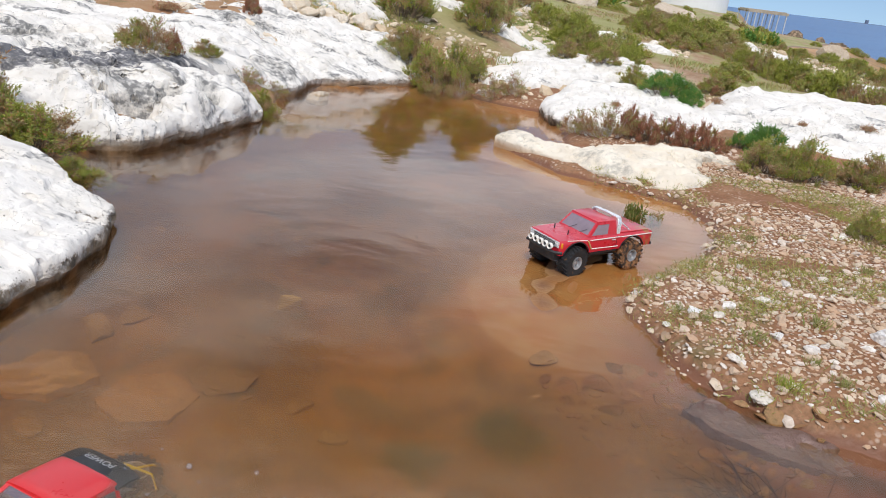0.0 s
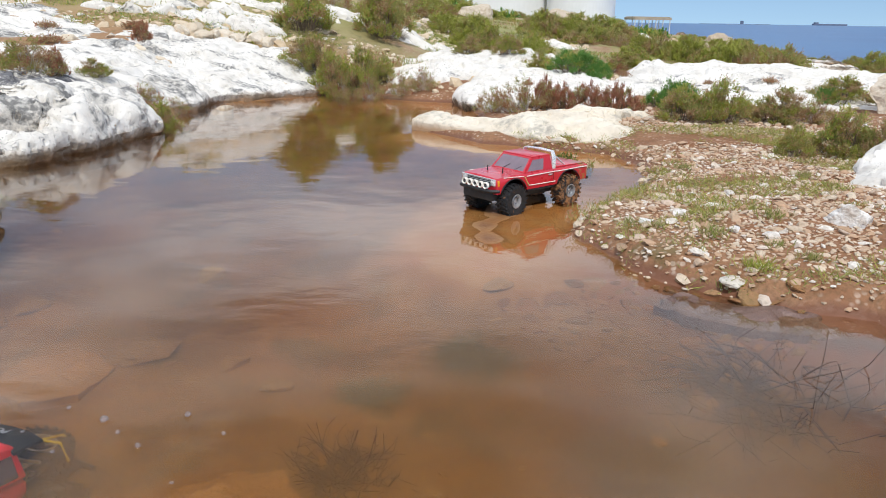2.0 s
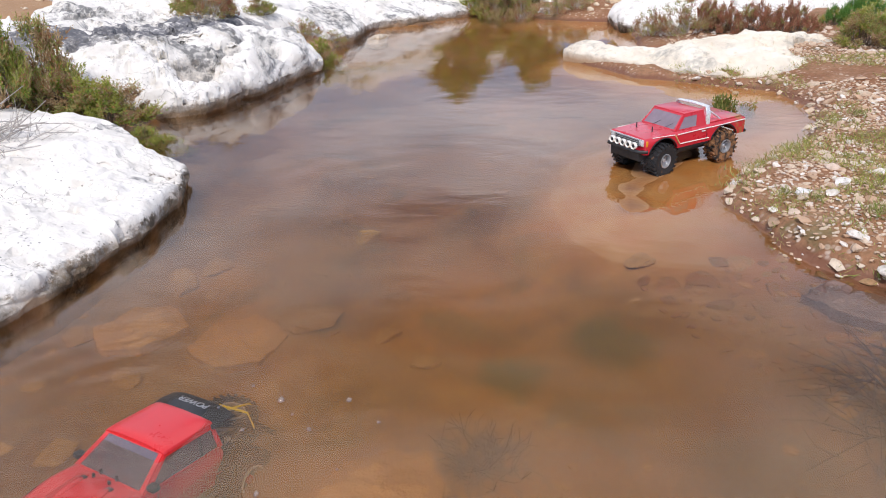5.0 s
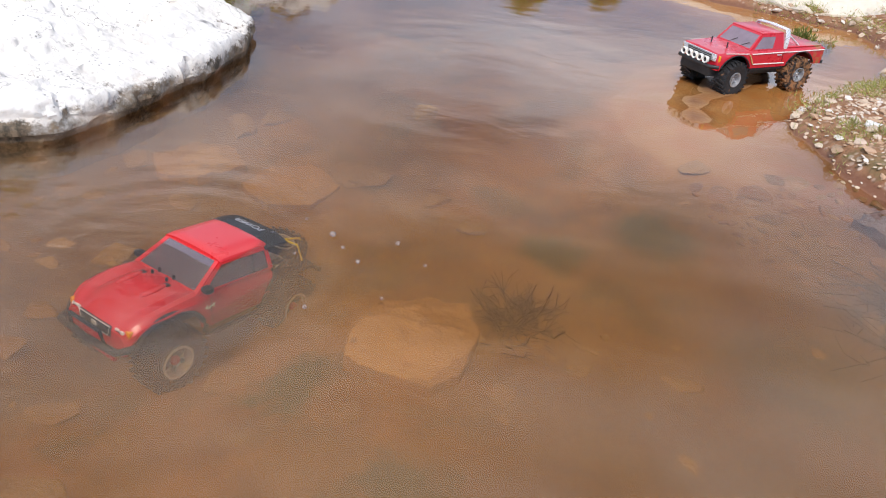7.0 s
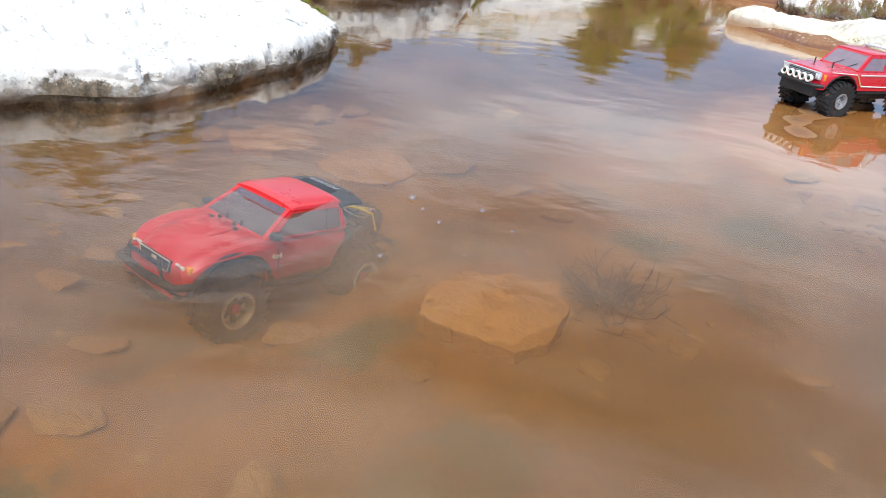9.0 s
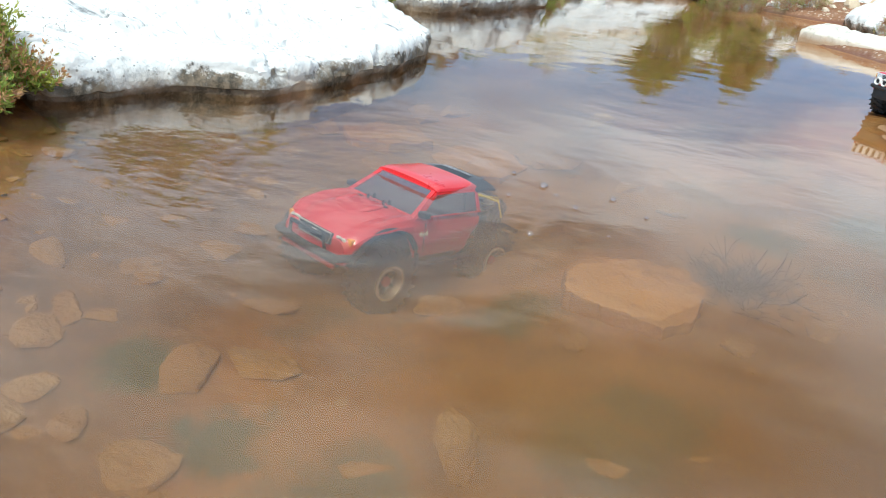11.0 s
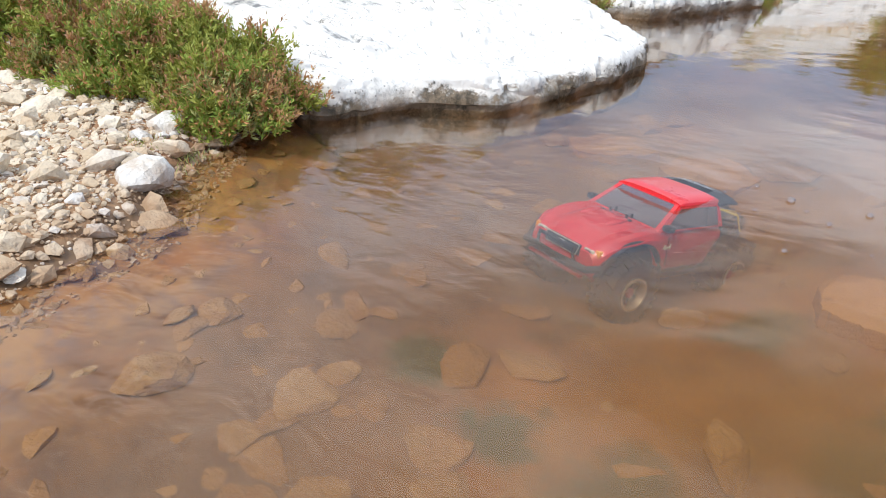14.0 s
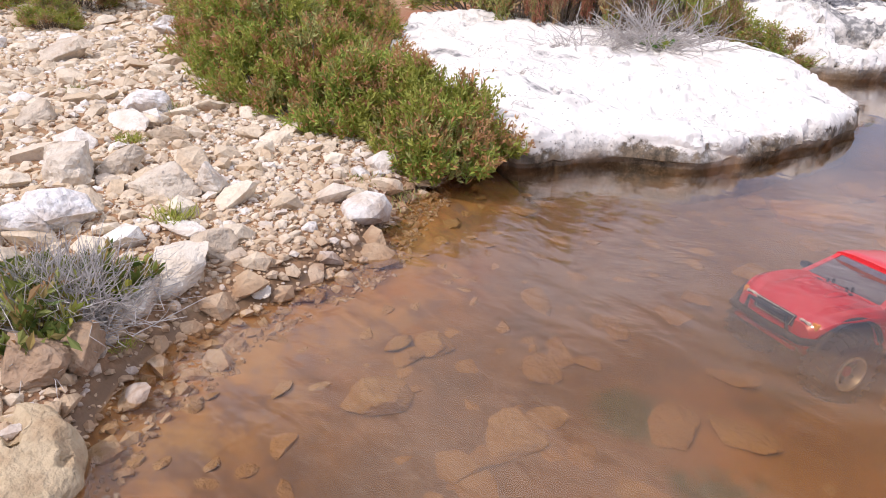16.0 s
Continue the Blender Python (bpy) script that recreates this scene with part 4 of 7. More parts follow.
# ---- pergola by the shore, ships and a beacon on the horizon ----
def beam(bm, x0, x1, y0, y1, z0, z1):
    made = bmesh.ops.create_cube(bm, size=1)["verts"]
    for v in made:
        v.co = ((x0 + x1) / 2 + v.co.x * (x1 - x0), (y0 + y1) / 2 + v.co.y * (y1 - y0), (z0 + z1) / 2 + v.co.z * (z1 - z0))


def solid(name, dims, mat, parent, label=""):
    bm = bmesh.new()
    beam(bm, *dims)
    return part(name, bm, mat, parent, label)


THATCH = make_plain("weathered thatch", (0.46, 0.40, 0.30), (0.34, 0.29, 0.22), 0.9, 3, world=True)
# distance haze is mixed into the bluish hull colour
HULL = make_plain("hazed ship hull", (0.12, 0.15, 0.22), (0.16, 0.18, 0.25), 0.6, 0.05, world=True)
pergola = tagged(new("pergola"), "low pergola with a weathered flat roof near the sea", "pergola")
pergola.location = (15.6, 57.0, -1.45)
pergola.scale = (0.42, 1.0, 1.0)
for k in range(7):
    solid("roof_board", (-3.2, 3.2, -1.5 + 0.44 * k, -1.12 + 0.44 * k, 2.25 + 0.05 * (k % 2), 2.42 + 0.05 * (k % 2)), THATCH, pergola)
for k in range(6):
    for y in (-1.4, 1.4):
        solid("post", (-3.0 + 1.2 * k - 0.05, -3.0 + 1.2 * k + 0.05, y - 0.05, y + 0.05, -0.3, 2.25), TANK_WHITE, pergola)
terrace = tagged(new("terrace_wall"), "low beige stone terrace wall below the pergola", "wall", kind="structure")
terrace.location = (17.0, 55.0, -3.2)
solid("wall", (-3.5, 4.5, -0.3, 0.3, -1.0, 1.9), BOULDER, terrace)
crng = random.Random(12)
for k in range(26):
    u = k / 25
    me = bpy.data.meshes.new("shore_rock")
    bm = bmesh.new()
    bmesh.ops.create_icosphere(bm, subdivisions=2, radius=0.5)
    for v in bm.verts:
        v.co = v.co * (1 + 0.5 * noise.noise(v.co * 2.3 + Vector((k, 0, 0)))) + 0.1 * noise.noise_vector(v.co * 5)
    bm.to_mesh(me)
    bm.free()
    me.materials.append(LIMESTONE)
    rock = tagged(new("shore_rock", me), "pale broken rock on the far shore", "rock", "pale rocks along the far shore")
    size = crng.uniform(0.6, 1.5)
    rock.matrix_basis = Matrix.LocRotScale((15.6 + 5.6 * u, 55 + crng.uniform(-1.5, 1.0), -0.55 - 0.55 * u**2 + crng.uniform(-0.35, 0.15) - 0.2 * size), Euler((crng.uniform(0, 6), crng.uniform(0, 6), crng.uniform(0, 6))), (size * 1.3, size, size * 0.8))
ship = tagged(new("cargo_ship"), "long dark cargo ship on the horizon", "ship")
ship.location = (2240, 4400, -6.5)
solid("hull", (-95, 95, -14, 14, 0, 9), HULL, ship)
solid("superstructure", (-88, -70, -12, 12, 9, 17), HULL, ship)
ship = tagged(new("beacon"), "small dark beacon tower on a distant reef", "beacon")
ship.location = (1735, 4400, -6.5)
solid("tower", (-7, 7, -7, 7, 0, 19), HULL, ship)
solid("reef", (-240, 160, -12, 12, 0, 1.8), HULL, ship)
# ---- plants ----
def unit(v):
    return v / (np.linalg.norm(v, axis=-1, keepdims=True) + 1e-9)


def tube_set(starts, mids, ends, r0, r1):
    """Three-sided twigs, each bent at its middle. Arrays of n points."""
    n = len(starts)
    verts, faces = [], []
    axis = unit(ends - starts)
    side = unit(np.cross(axis, np.array([0.3, 0.2, 0.9])))
    other = np.cross(axis, side)
    for p, rad in ((starts, r0), (mids, (r0 + r1) / 2), (ends, r1)):
        for k in range(3):
            a = 2 * np.pi * k / 3
            verts.append(p + (side * np.cos(a) + other * np.sin(a)) * np.reshape(rad, (-1, 1)))
    v = np.stack(verts, 1).reshape(-1, 3)
    base = np.arange(n)[:, None] * 9
    for lo in (0, 3):
        for k in range(3):
            j = (k + 1) % 3
            faces.append(base + np.array([lo + k, lo + j, lo + 3 + j, lo + 3 + k]))
    return v, np.concatenate(faces)


def leaf_set(points, ways, length, width, rng):
    """Diamond leaves, folded a little along the middle."""
    n = len(points)
    side = unit(np.cross(ways, rng.normal(size=(n, 3))))
    up = np.cross(side, ways)
    L, W = np.reshape(length, (-1, 1)), np.reshape(width, (-1, 1))
    mid = points + ways * L * 0.55 + up * W * 0.25
    v = np.stack([points, mid + side * W / 2, points + ways * L, mid - side * W / 2], 1).reshape(-1, 3)
    return v, np.arange(n * 4).reshape(n, 4)


def shrub(name, label, category, seed, wide, high, shoots, leaves, leaf_len, leaf_wide, mats, shares, open_up=0.5, twig=0.0015, start=0.35, wood=WOOD, lobes=5, splay=0.75, tips_red=None, clump=0.20, spread=0.07):
    """A bush of many leafy shoots that rise from several lobes: twigs under it, foliage as its part."""
    rng = np.random.RandomState(seed)
    lobe_xy = rng.normal(size=(lobes, 2)) * wide * clump
    lobe_h = high * rng.uniform(0.62 if lobes < 20 else 0.5, 1.05, lobes)
    pick = rng.randint(0, lobes, shoots)
    base = np.column_stack([lobe_xy[pick] * 0.8 + rng.normal(size=(shoots, 2)) * wide * spread, np.zeros(shoots)])
    lean = rng.normal(size=(shoots, 2)) * open_up
    lean = lean * np.minimum(1, 1.1 / (np.linalg.norm(lean, axis=1, keepdims=True) + 1e-6))
    way = unit(np.column_stack([lean, np.ones(shoots)]))
    reach = lobe_h[pick] * rng.uniform(0.55, 1.12, shoots) ** (0.6 if splay > 0.8 else 1.0)
    tips = base + way * reach[:, None] + np.column_stack([lean * wide * 0.10, np.zeros(shoots)])
    tips[:, 2] = np.maximum(tips[:, 2], 0.02 * high)
    mids = (base + tips) / 2 + np.column_stack([lean * wide * 0.06, 0.04 * high * np.ones(shoots)])
    tv, tf = tube_set(base[::3], mids[::3], tips[::3], np.full(len(base[::3]), twig), np.full(len(base[::3]), twig * 0.4))
    ob = mesh_object(name, tv, tf, wood)
    kind = rng.choice(len(mats), shoots, p=np.array(shares) / np.sum(shares))
    t = rng.uniform(start, 1.0, (shoots, leaves)) ** 0.8
    u = t[..., None]
    at = (1 - u) ** 2 * base[:, None] + 2 * u * (1 - u) * mids[:, None] + u**2 * tips[:, None]
    ways = unit(way[:, None] + splay * rng.normal(size=(shoots, leaves, 3)) + np.array([0, 0, 0.25]))
    size = rng.uniform(0.7, 1.25, shoots * leaves)
    lv, lf = leaf_set(at.reshape(-1, 3), ways.reshape(-1, 3), leaf_len * size, leaf_wide * size, rng)
    mesh_object("foliage", lv, lf, list(mats), ob, slots=np.where((t > 0.86).ravel() & np.repeat(rng.rand(shoots) < 0.42, leaves), tips_red, np.repeat(kind, leaves)) if tips_red is not None else np.repeat(kind, leaves), smooth=False)
    return tagged(ob, label, category)


def plant_at(ob, x, y, turn=0.0, size=1.0, tall=1.0, sink=0.01, only_ground=False):
    ob.matrix_basis = Matrix.Translation((x, y, top_at(x, y, only_ground) - sink)) @ Matrix.Rotation(turn, 4, "Z") @ Matrix.Diagonal((size, size, size * tall, 1))
    return ob


def plant_copy(ob, x, y, turn, size, tall=1.0, label="", sink=0.01):
    c = copy_thing(ob, Matrix.Identity(4))
    if label:
        c["label"] = label
    return plant_at(c, x, y, turn, size, tall, sink)


# samphire thicket on the gravel shore beside the slab
SAMPHIRE = "fleshy green samphire bush with reddened shoot tips"


def mound(name, label, category, seed, wide, high, clumps, mats, shares, tip=None, tipped=0.42, per=13, leaves=20, shoot=0.046, leaf=(0.0165, 0.0052), uneven=0.2, wood=WOOD, stem=0.0028):
    """A mound of leafy finger-like shoots that stand in clumps on bare woody stems."""
    rng = np.random.RandomState(seed)
    a, u = rng.uniform(0, 2 * np.pi, clumps), np.sqrt(rng.uniform(0, 1, clumps))
    rise = (1 - 0.75 * u**2.2) * rng.uniform(0.92 - uneven, 0.92 + uneven, clumps)
    skew = 1 + 0.25 * np.sin(2 * a + seed)
    heads = np.column_stack([wide * 0.5 * u * skew * np.cos(a), wide * 0.5 * u * skew * np.sin(a), high * rise - 0.75 * shoot])
    heads[:, 2] = np.maximum(heads[:, 2], 0.008)
    own = np.repeat(np.arange(clumps), per)
    n = len(own)
    outward = np.column_stack([np.cos(a) * u, np.sin(a) * u, np.zeros(clumps)])[own]
    way = unit(0.55 * outward + rng.normal(size=(n, 3)) * (0.38, 0.38, 0.12) + np.array([0, 0, 1.0]))
    start = heads[own] + rng.normal(size=(n, 3)) * np.array([0.22, 0.22, 0.13]) * shoot
    tips = start + way * (shoot * rng.uniform(0.65, 1.35, n))[:, None]
    feet = np.column_stack([heads[:, :2] * 0.55, np.zeros(clumps)])
    tv, tf = tube_set(feet, (feet + heads) / 2 + rng.normal(size=(clumps, 3)) * 0.25 * shoot, heads, np.full(clumps, stem), np.full(clumps, stem * 0.5))
    ob = mesh_object(name, tv, tf, wood)
    t = rng.uniform(0.02, 1.0, (n, leaves))
    at = start[:, None] + t[..., None] * (tips - start)[:, None]
    ways = unit(way[:, None] * 0.95 + 0.55 * rng.normal(size=(n, leaves, 3)))
    size = rng.uniform(0.75, 1.2, n * leaves) * (1.15 - 0.45 * t.ravel())
    lv, lf = leaf_set(at.reshape(-1, 3), ways.reshape(-1, 3), leaf[0] * size, leaf[1] * size, rng)
    slot = np.repeat(rng.choice(len(mats), clumps, p=np.array(shares) / np.sum(shares))[own], leaves)
    if tip is not None:
        slot = np.where(np.repeat(rng.rand(clumps)[own] < tipped, leaves) & (t.ravel() > 0.62), tip, slot)
    mesh_object("foliage", lv, lf, list(mats), ob, slots=slot, smooth=False)
    return tagged(ob, label, category)


thicket = [
    (-1.54, 0.98, 0.24, 0.15, 70, 11), (-1.58, 1.14, 0.22, 0.15, 60, 25), (-1.68, 1.05, 0.28, 0.17, 80, 12), (-1.83, 0.96, 0.30, 0.17, 80, 13), (-2.02, 0.97, 0.34, 0.22, 90, 14), (-1.92, 1.12, 0.28, 0.15, 65, 22),
    (-2.28, 0.96, 0.40, 0.27, 110, 15), (-2.52, 1.12, 0.42, 0.27, 110, 16), (-2.85, 1.22, 0.55, 0.32, 120, 17), (-2.20, 1.14, 0.30, 0.17, 70, 18), (-2.90, 1.56, 0.45, 0.24, 90, 19), (-3.20, 1.60, 0.6, 0.42, 110, 20), (-2.62, 0.98, 0.40, 0.30, 100, 23), (-3.05, 1.12, 0.45, 0.30, 90, 24)]
for k, (x, y, w, h, count, sd) in enumerate(thicket):
    green = (0.50, 0.36, 0.24)[k % 3]
    b = mound("samphire_bush", SAMPHIRE, "shrub", sd, w, h, count, (LEAF_GREEN, LEAF_RED, LEAF_OLIVE, LEAF_YELLOW), (green, 0.02, 0.18, 0.80 - green), 1, (0.30, 0.62, 0.45)[k % 3], leaves=17, shoot=0.066, leaf=(0.020, 0.0066), uneven=0.45)
    b["group"] = "samphire thicket on the shore"
    plant_at(b, x, y, sd, only_ground=True)
b = shrub("samphire_bush", "small reddish samphire sprig growing on white limestone", "shrub", 21, 0.12, 0.11, 90, 18, 0.016, 0.004, (LEAF_RED, LEAF_OLIVE), (0.6, 0.4), 0.5)
plant_at(b, -2.24, 1.42, 0.4)

# base bushes, copied over the headland
SCRUB = "olive and brown coastal scrub bush"
olive = [mound("scrub_bush", SCRUB, "shrub", 30 + k, 0.40, 0.30, 85, (LEAF_OLIVE, LEAF_BROWN, LEAF_GREEN, LEAF_YELLOW), w, 1, 0.25, 11, 15, 0.07, (0.022, 0.0062), 0.34)
         for k, w in enumerate(((0.45, 0.15, 0.25, 0.15), (0.42, 0.28, 0.20, 0.10), (0.35, 0.08, 0.35, 0.22)))]
rust = mound("scrub_bush", "low rust red sea heath bush", "shrub", 40, 0.40, 0.20, 80, (LEAF_RUST, LEAF_BROWN, LEAF_OLIVE), (0.66, 0.18, 0.16), 0, 0.5, 11, 14, 0.05, (0.016, 0.005), 0.32)
bright = mound("green_bush", "bright green feathery fennel clump", "shrub", 41, 0.40, 0.20, 60, (LEAF_BRIGHT, LEAF_GREEN), (0.8, 0.2), None, 0, 11, 16, 0.06, (0.024, 0.0045), 0.3)
yellow = mound("scrub_bush", "yellow green spurge bush", "shrub", 42, 0.5, 0.40, 110, (LEAF_YELLOW, LEAF_OLIVE), (0.8, 0.2), None, 0, 10, 14, 0.08, (0.028, 0.008), 0.25)
sprawl = mound("scrub_bush", "dry brown scrub bush with grey twigs", "shrub", 43, 0.42, 0.28, 70, (LEAF_BROWN, LEAF_OLIVE, LEAF_RUST), (0.40, 0.50, 0.10), 0, 0.3, 9, 12, 0.075, (0.018, 0.005), 0.38, DEAD_WOOD)
small = shrub("scrub_bush", "small dry tuft on bare rock", "shrub", 44, 0.2, 0.10, 120, 12, 0.014, 0.006, (LEAF_BROWN, LEAF_RUST), (0.7, 0.3), 0.7, 0.0014, 0.3)
distant = [mound("scrub_bush", "dense coastal scrub bush on the far slope", "shrub", 45 + k, 0.62, 0.34, 75, m, w, None, 0, 8, 11, 0.10, (0.036, 0.012), 0.36)
           for k, (m, w) in enumerate((((LEAF_OLIVE, LEAF_BROWN, LEAF_GREEN), (0.55, 0.2, 0.25)), ((LEAF_OLIVE, LEAF_GREEN, LEAF_YELLOW), (0.4, 0.35, 0.25)), ((LEAF_BROWN, LEAF_OLIVE, LEAF_YELLOW), (0.45, 0.35, 0.2)), ((LEAF_YELLOW, LEAF_OLIVE), (0.6, 0.4))))]

first = {id(o): True for o in olive + distant + [rust, bright, yellow, sprawl, small]}


def grow(ob, x, y, turn, size, tall=1.0, label="", sink=0.01):
    """The first use places the bush itself; later ones place copies."""
    if first.pop(id(ob), False):
        if label:
            ob["label"] = label
        return plant_at(ob, x, y, turn, size, tall, sink)
    return plant_copy(ob, x, y, turn, size, tall, label, sink)


placed = [
    # on and behind the lichened bank
    (sprawl, -2.22, 4.90, 0.42, 0.20), (olive[1], -2.34, 4.94, 0.30, 0.17), (rust, -2.10, 4.98, 0.18, 0.16), (olive[1], -2.02, 5.28, 0.22, 0.11), (olive[0], -1.54, 5.06, 0.27, 0.20), (sprawl, -1.76, 5.40, 0.22, 0.12), (sprawl, -1.62, 5.62, 0.22, 0.10),
    # between the white slab and the bank
    (olive[0], -1.95, 3.26, 0.46, 0.20), (olive[2], -1.72, 3.22, 0.28, 0.11), (olive[1], -2.22, 3.30, 0.46, 0.40), (olive[2], -1.62, 3.30, 0.20, 0.10), (olive[2], -2.50, 3.30, 0.50, 0.26), (rust, -2.42, 2.92, 0.40, 0.50), (olive[1], -2.62, 2.80, 0.58, 0.70), (olive[0], -2.95, 2.75, 0.62, 0.62),
    (sprawl, -2.80, 3.05, 0.56, 0.60), (olive[0], -2.90, 3.40, 0.6, 0.28), (rust, -2.62, 2.60, 0.36, 0.42), (olive[2], -2.26, 3.04, 0.42, 0.46), (olive[0], -3.5, 2.9, 0.8, 0.34),
    # the head of the inlet
    (olive[2], -1.15, 8.22, 0.72, 0.42), (olive[0], -0.36, 8.60, 0.56, 0.45), (olive[1], -1.03, 7.42, 0.40, 0.22), (olive[0], -0.71, 7.22, 0.44, 0.36), (olive[2], -0.47, 7.22, 0.48, 0.36), (sprawl, -0.60, 7.02, 0.32, 0.26), (sprawl, -0.35, 6.96, 0.30, 0.22), (sprawl, -0.07, 6.82, 0.28, 0.18), (olive[1], -0.88, 7.45, 0.42, 0.30), (olive[2], -0.25, 7.25, 0.34, 0.20), (sprawl, 0.12, 6.86, 0.24, 0.18),
    # among the slabs beyond the hump
    (rust, 1.08, 5.50, 0.34, 0.17), (sprawl, 0.85, 5.55, 0.38, 0.21), (rust, 1.26, 5.50, 0.37, 0.17), (rust, 1.48, 5.42, 0.37, 0.18), (rust, 1.00, 5.62, 0.24, 0.20), (sprawl, 0.66, 5.66, 0.26, 0.16),
    (bright, 1.97, 5.70, 0.34, 0.17), (bright, 1.80, 5.62, 0.24, 0.12), (olive[0], 1.75, 4.90, 0.34, 0.19), (olive[2], 1.95, 4.80, 0.38, 0.24), (olive[1], 2.37, 4.90, 0.38, 0.20), (sprawl, 2.62, 4.98, 0.24, 0.16), (sprawl, 2.15, 5.05, 0.26, 0.14),
    (olive[2], 1.92, 3.75, 0.22, 0.14), (olive[0], 2.16, 3.75, 0.28, 0.20), (olive[1], 2.28, 3.66, 0.20, 0.16), (olive[0], 3.41, 6.20, 0.42, 0.18), (bright, 3.28, 6.15, 0.2, 0.12),
    (bright, 1.42, 6.95, 0.50, 0.18), (bright, 1.62, 6.80, 0.28, 0.13), (olive[2], 1.24, 7.75, 0.45, 0.22), (olive[0], 1.54, 7.60, 0.36, 0.22), (olive[1], 0.57, 8.30, 0.36, 0.19), (olive[0], 0.95, 8.0, 0.3, 0.16), (olive[0], 2.23, 8.45, 0.50, 0.20), (rust, 2.14, 8.20, 0.14, 0.10),
    (small, 1.93, 7.20, 0.14, 0.07), (small, 3.10, 6.80, 0.16, 0.06), (small, 0.95, 6.3, 0.10, 0.05), (small, 2.5, 6.6, 0.10, 0.05),
    # on the sloping slab and the rise behind it
    (rust, -2.38, 7.10, 0.28, 0.16), (small, -2.9, 6.5, 0.26, 0.07), (small, -2.6, 7.5, 0.30, 0.07), (small, -3.2, 7.1, 0.24, 0.07),
    (olive[1], -4.66, 9.30, 0.80, 0.60), (sprawl, -4.15, 9.15, 0.5, 0.26), (bright, -4.20, 10.50, 0.50, 0.34), (sprawl, -3.28, 11.50, 0.56, 0.44), (olive[2], -1.44, 9.60, 0.78, 0.50), (olive[0], -0.40, 9.20, 0.56, 0.46), (sprawl, -1.0, 9.3, 0.4, 0.25),
    (yellow, 0.71, 10.40, 0.66, 0.40), (olive[0], -3.6, 12.6, 0.9, 0.4), (olive[2], -2.9, 12.9, 0.8, 0.4), (olive[1], -4.4, 12.3, 0.8, 0.35), (sprawl, -5.2, 9.6, 0.6, 0.4),
    # beyond the stony shore
    (olive[2], -4.4, 1.6, 0.7, 0.32), (olive[0], -5.4, 1.1, 0.8, 0.36), (olive[1], -3.9, 2.2, 0.7, 0.34), (olive[0], -4.9, 2.4, 0.8, 0.36), (olive[2], -4.7, 0.80, 0.45, 0.2), (olive[1], -5.9, 0.75, 0.6, 0.24),
    (olive[2], 4.3, 6.4, 0.6, 0.24), (olive[0], 5.2, 7.6, 0.7, 0.3)]


def natural_size(ob):
    """Width and height of a bush as it was grown."""
    me = ob.children[0].data
    co = np.empty(len(me.vertices) * 3)
    me.vertices.foreach_get("co", co)
    co = co.reshape(-1, 3)
    return 2 * np.percentile(np.abs(co[:, 0]), 98), np.percentile(co[:, 2], 97)


grown = {id(o): natural_size(o) for o in olive + distant + [rust, bright, yellow, sprawl, small]}
prng = random.Random(5)
for ob, x, y, w, h in placed:
    size = 0.86 * w / grown[id(ob)][0]
    grow(ob, x, y, prng.uniform(0, 6.28), size, h / grown[id(ob)][1] / size)

# a broken belt of scrub above the flat slab
for k in range(38):
    az, d = 3.0 + 22.0 * ((k * 0.618) % 1.0), 8.9 + 4.6 * ((k * 0.381 + 0.2) % 1.0)
    x, y = 0.24 + d * math.sin(radians(az)), 0.34 + d * math.cos(radians(az))
    grow(prng.choice(distant + [sprawl]), x, y, prng.uniform(0, 6.28), prng.uniform(0.55, 1.0), prng.uniform(0.75, 1.15), sink=0.03)

# leafy fig saplings below the reservoir
fig = shrub("fig_sapling", "leafy green fig sapling on the far slope", "shrub", 52, 0.9, 0.7, 60, 12, 0.13, 0.075, (LEAF_BRIGHT, LEAF_YELLOW), (0.6, 0.4), 0.5, 0.006, 0.35, lobes=6, splay=0.9)
for k, (x, y, size) in enumerate([(0.62, 22.0, 1.1), (2.15, 22.5, 1.0), (3.35, 22.0, 0.9), (5.75, 21.0, 1.1), (6.3, 21.5, 1.0), (9.0, 20.0, 0.8), (-2.6, 21.0, 0.8)]):
    if k:
        plant_copy(fig, x, y, k * 1.3, size * 0.6, 1.0, sink=0.03)
    else:
        plant_at(fig, x, y, 0.0, size * 0.6)

# scrub belts of the far slope
count = 0
while count < 150:
    az, d = prng.uniform(-42, 34), prng.uniform(9.5, 34)
    x, y = 0.24 + d * math.sin(radians(az)), 0.34 + d * math.cos(radians(az))
    thick = 0.45 if 4 < az < 24 else 0.28
    if prng.random() > thick or (az > 22 and d < 11):
        continue
    ob = prng.choice(distant)
    grow(ob, x, y, prng.uniform(0, 6.28), prng.uniform(0.6, 1.3), prng.uniform(0.5, 0.85), sink=0.03)
    count += 1

# little water plant by the parked car
b = shrub("water_plant", "small upright green plant standing in shallow water", "plant", 50, 0.11, 0.12, 320, 16, 0.018, 0.008, (HEATH, LEAF_OLIVE), (0.75, 0.25), 0.30, 0.0014, 0.05)
plant_at(b, 0.86, 3.88, 0.3, 0.62, 2.0, only_ground=True)
b = shrub("water_plant", "small dry sprig standing in shallow water", "plant", 51, 0.06, 0.06, 40, 10, 0.014, 0.004, (LEAF_OLIVE, LEAF_BROWN), (0.6, 0.4), 0.4)
plant_at(b, 0.98, 3.92, 0.3, 1.2, 1.5, only_ground=True)


